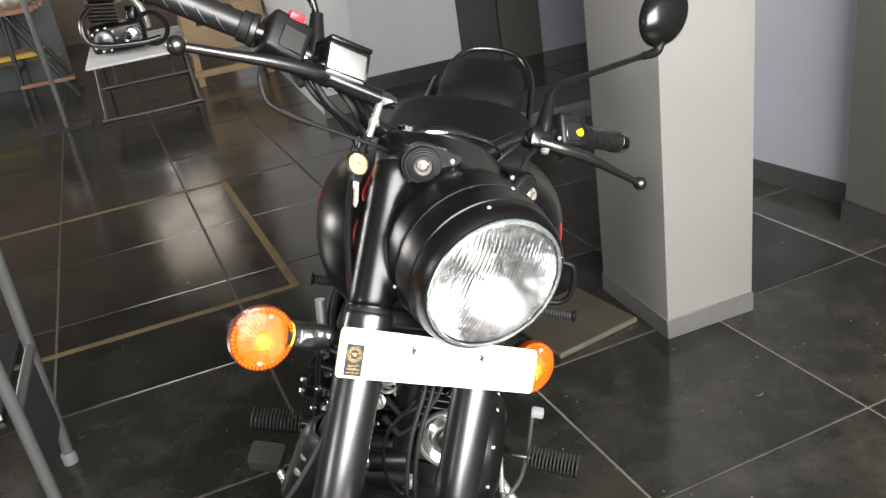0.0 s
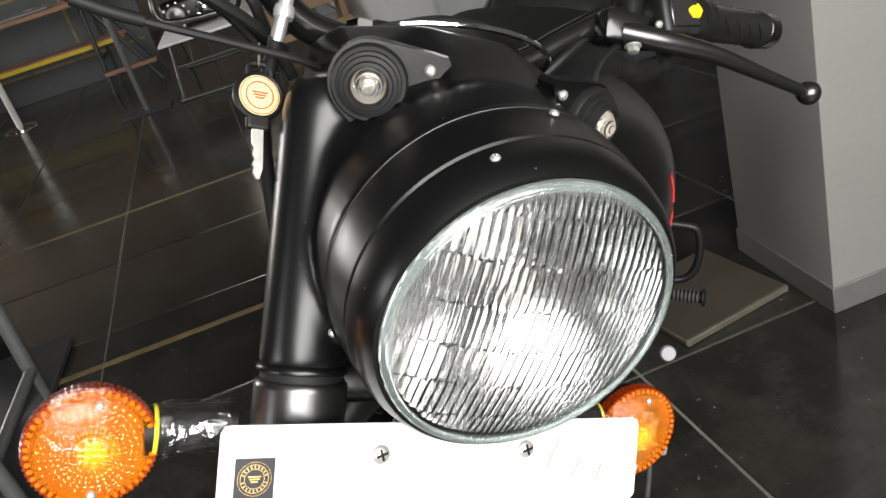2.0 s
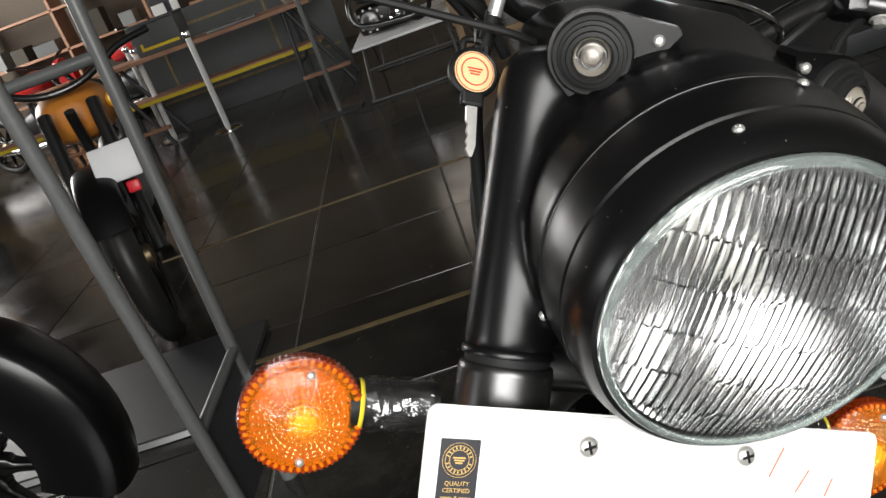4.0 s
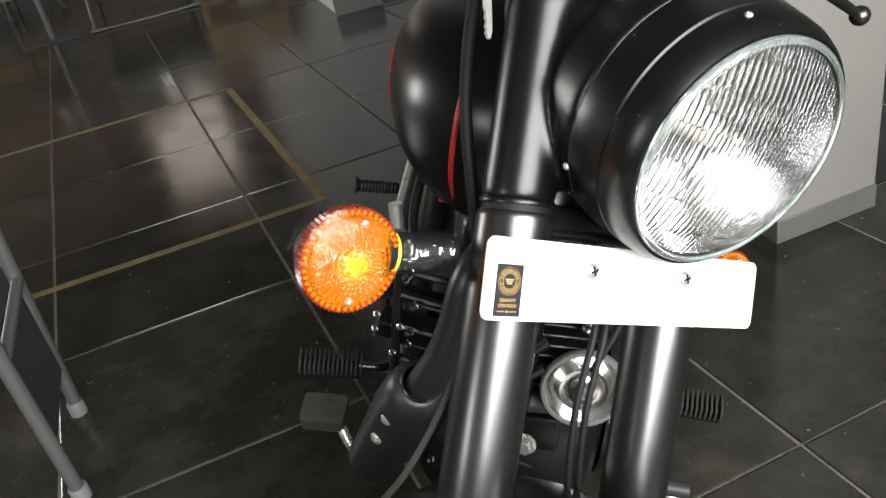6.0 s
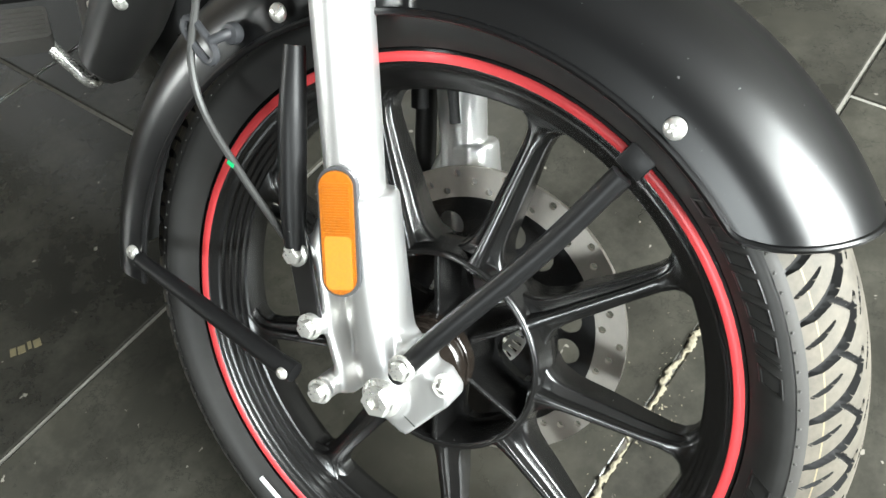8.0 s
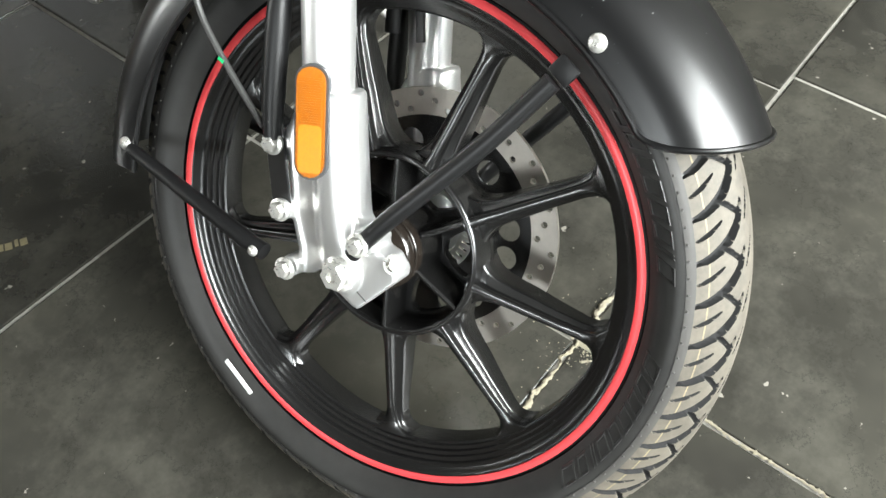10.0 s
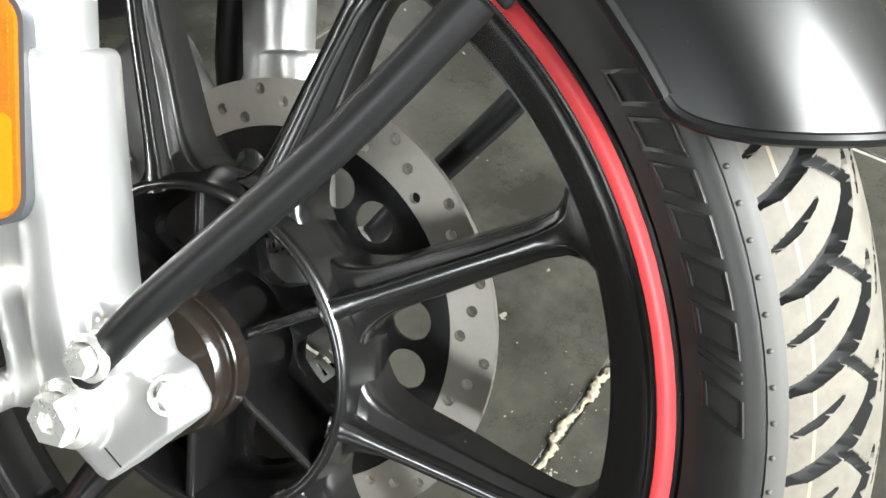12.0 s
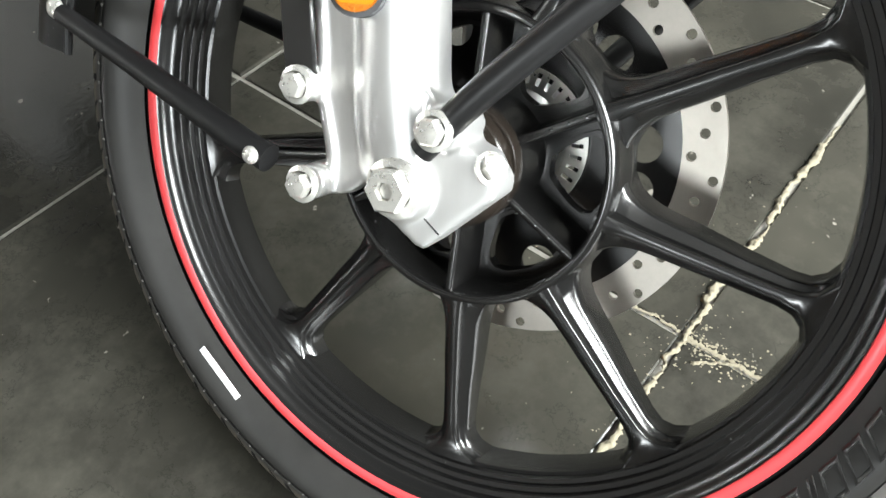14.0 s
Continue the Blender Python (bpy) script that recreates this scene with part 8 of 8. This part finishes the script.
# ---- floor ----
def floor():
    base = slab("floor", (-6.4, -3.6, -0.12), (3.5, 10.4, -0.0035), GROUT, "dark slate tile floor with pale uneven joints")
    # each joint is a line of its own: rows y = a + b x, columns x = c + d y
    rows = {-1: (-0.1025, 0.045), 0: (0.505, 0.042), 1: (1.083, 0.030), 2: (1.662, 0.012), 3: (2.285, 0.005), 4: (2.895, 0.010), 5: (3.505, 0.020)}
    cols = {-2: (-0.510, -0.050), -1: (0.135, -0.063), 0: (0.742, -0.072), 1: (1.335, -0.070), 2: (1.930, -0.078)}
    for j in range(6, 19):
        rows[j] = (3.505 + 0.611 * (j - 5), 0.03)
    for j in range(-7, -1):
        rows[j] = (-0.1025 + 0.612 * (j + 1), 0.048)
    for i in range(-13, -2):
        cols[i] = (-0.510 + 0.615 * (i + 2), -0.050)
    for i in range(3, 7):
        cols[i] = (1.930 + 0.610 * (i - 2), -0.060)
    near = dict(cols)
    near[0], near[1] = (0.788, -0.060), (1.400, -0.060)

    def corner(i, j, lines):
        (a, b), (c, d) = rows[j], lines[i]
        y = (a + b * c) / (1 - b * d)
        return Vector((c + d * y, y, 0))

    rng = random.Random(5)
    for i in range(-13, 6):
        for j in range(-7, 18):
            lines = near if j < -1 else cols
            quad = [corner(i, j, lines), corner(i + 1, j, lines), corner(i + 1, j + 1, lines), corner(i, j + 1, lines)]
            c = sum(quad, Vector()) / 4
            if not (-6.3 < c.x < 3.4 and -3.5 < c.y < 10.3) or (c.x > 2.45 and c.y < 2.0):
                continue
            rings = []
            for inset, z in ((0.0036, -0.016), (0.0036, -0.0022), (0.0043, -0.0007), (0.0058, 0.0)):
                ring = []
                for k, q in enumerate(quad):
                    u, v = (quad[(k + 1) % 4] - q).normalized(), (quad[k - 1] - q).normalized()
                    p = q + (u + v) * inset - c
                    ring.append((p.x, p.y, z))
                rings.append(ring)
            faces = [(4 * r + k, 4 * r + (k + 1) % 4, 4 * r + 4 + (k + 1) % 4, 4 * r + 4 + k) for r in range(3) for k in range(4)] + [(12, 13, 14, 15)]
            me = bpy.data.meshes.new("floor_tile")
            me.from_pydata([p for ring in rings for p in ring], [], faces)
            me.materials.append(SLATE)
            ob = new("floor_tile", me)
            tilt = Matrix.Rotation(radians(rng.uniform(-0.12, 0.12)), 4, "X") @ Matrix.Rotation(radians(rng.uniform(-0.12, 0.12)), 4, "Y")
            ob.matrix_basis = Matrix.Translation((c.x, c.y, rng.uniform(-0.0006, 0.0006))) @ tilt
            ob.parent = base
            ob.matrix_parent_inverse = Matrix.Translation(-base.location)


floor()
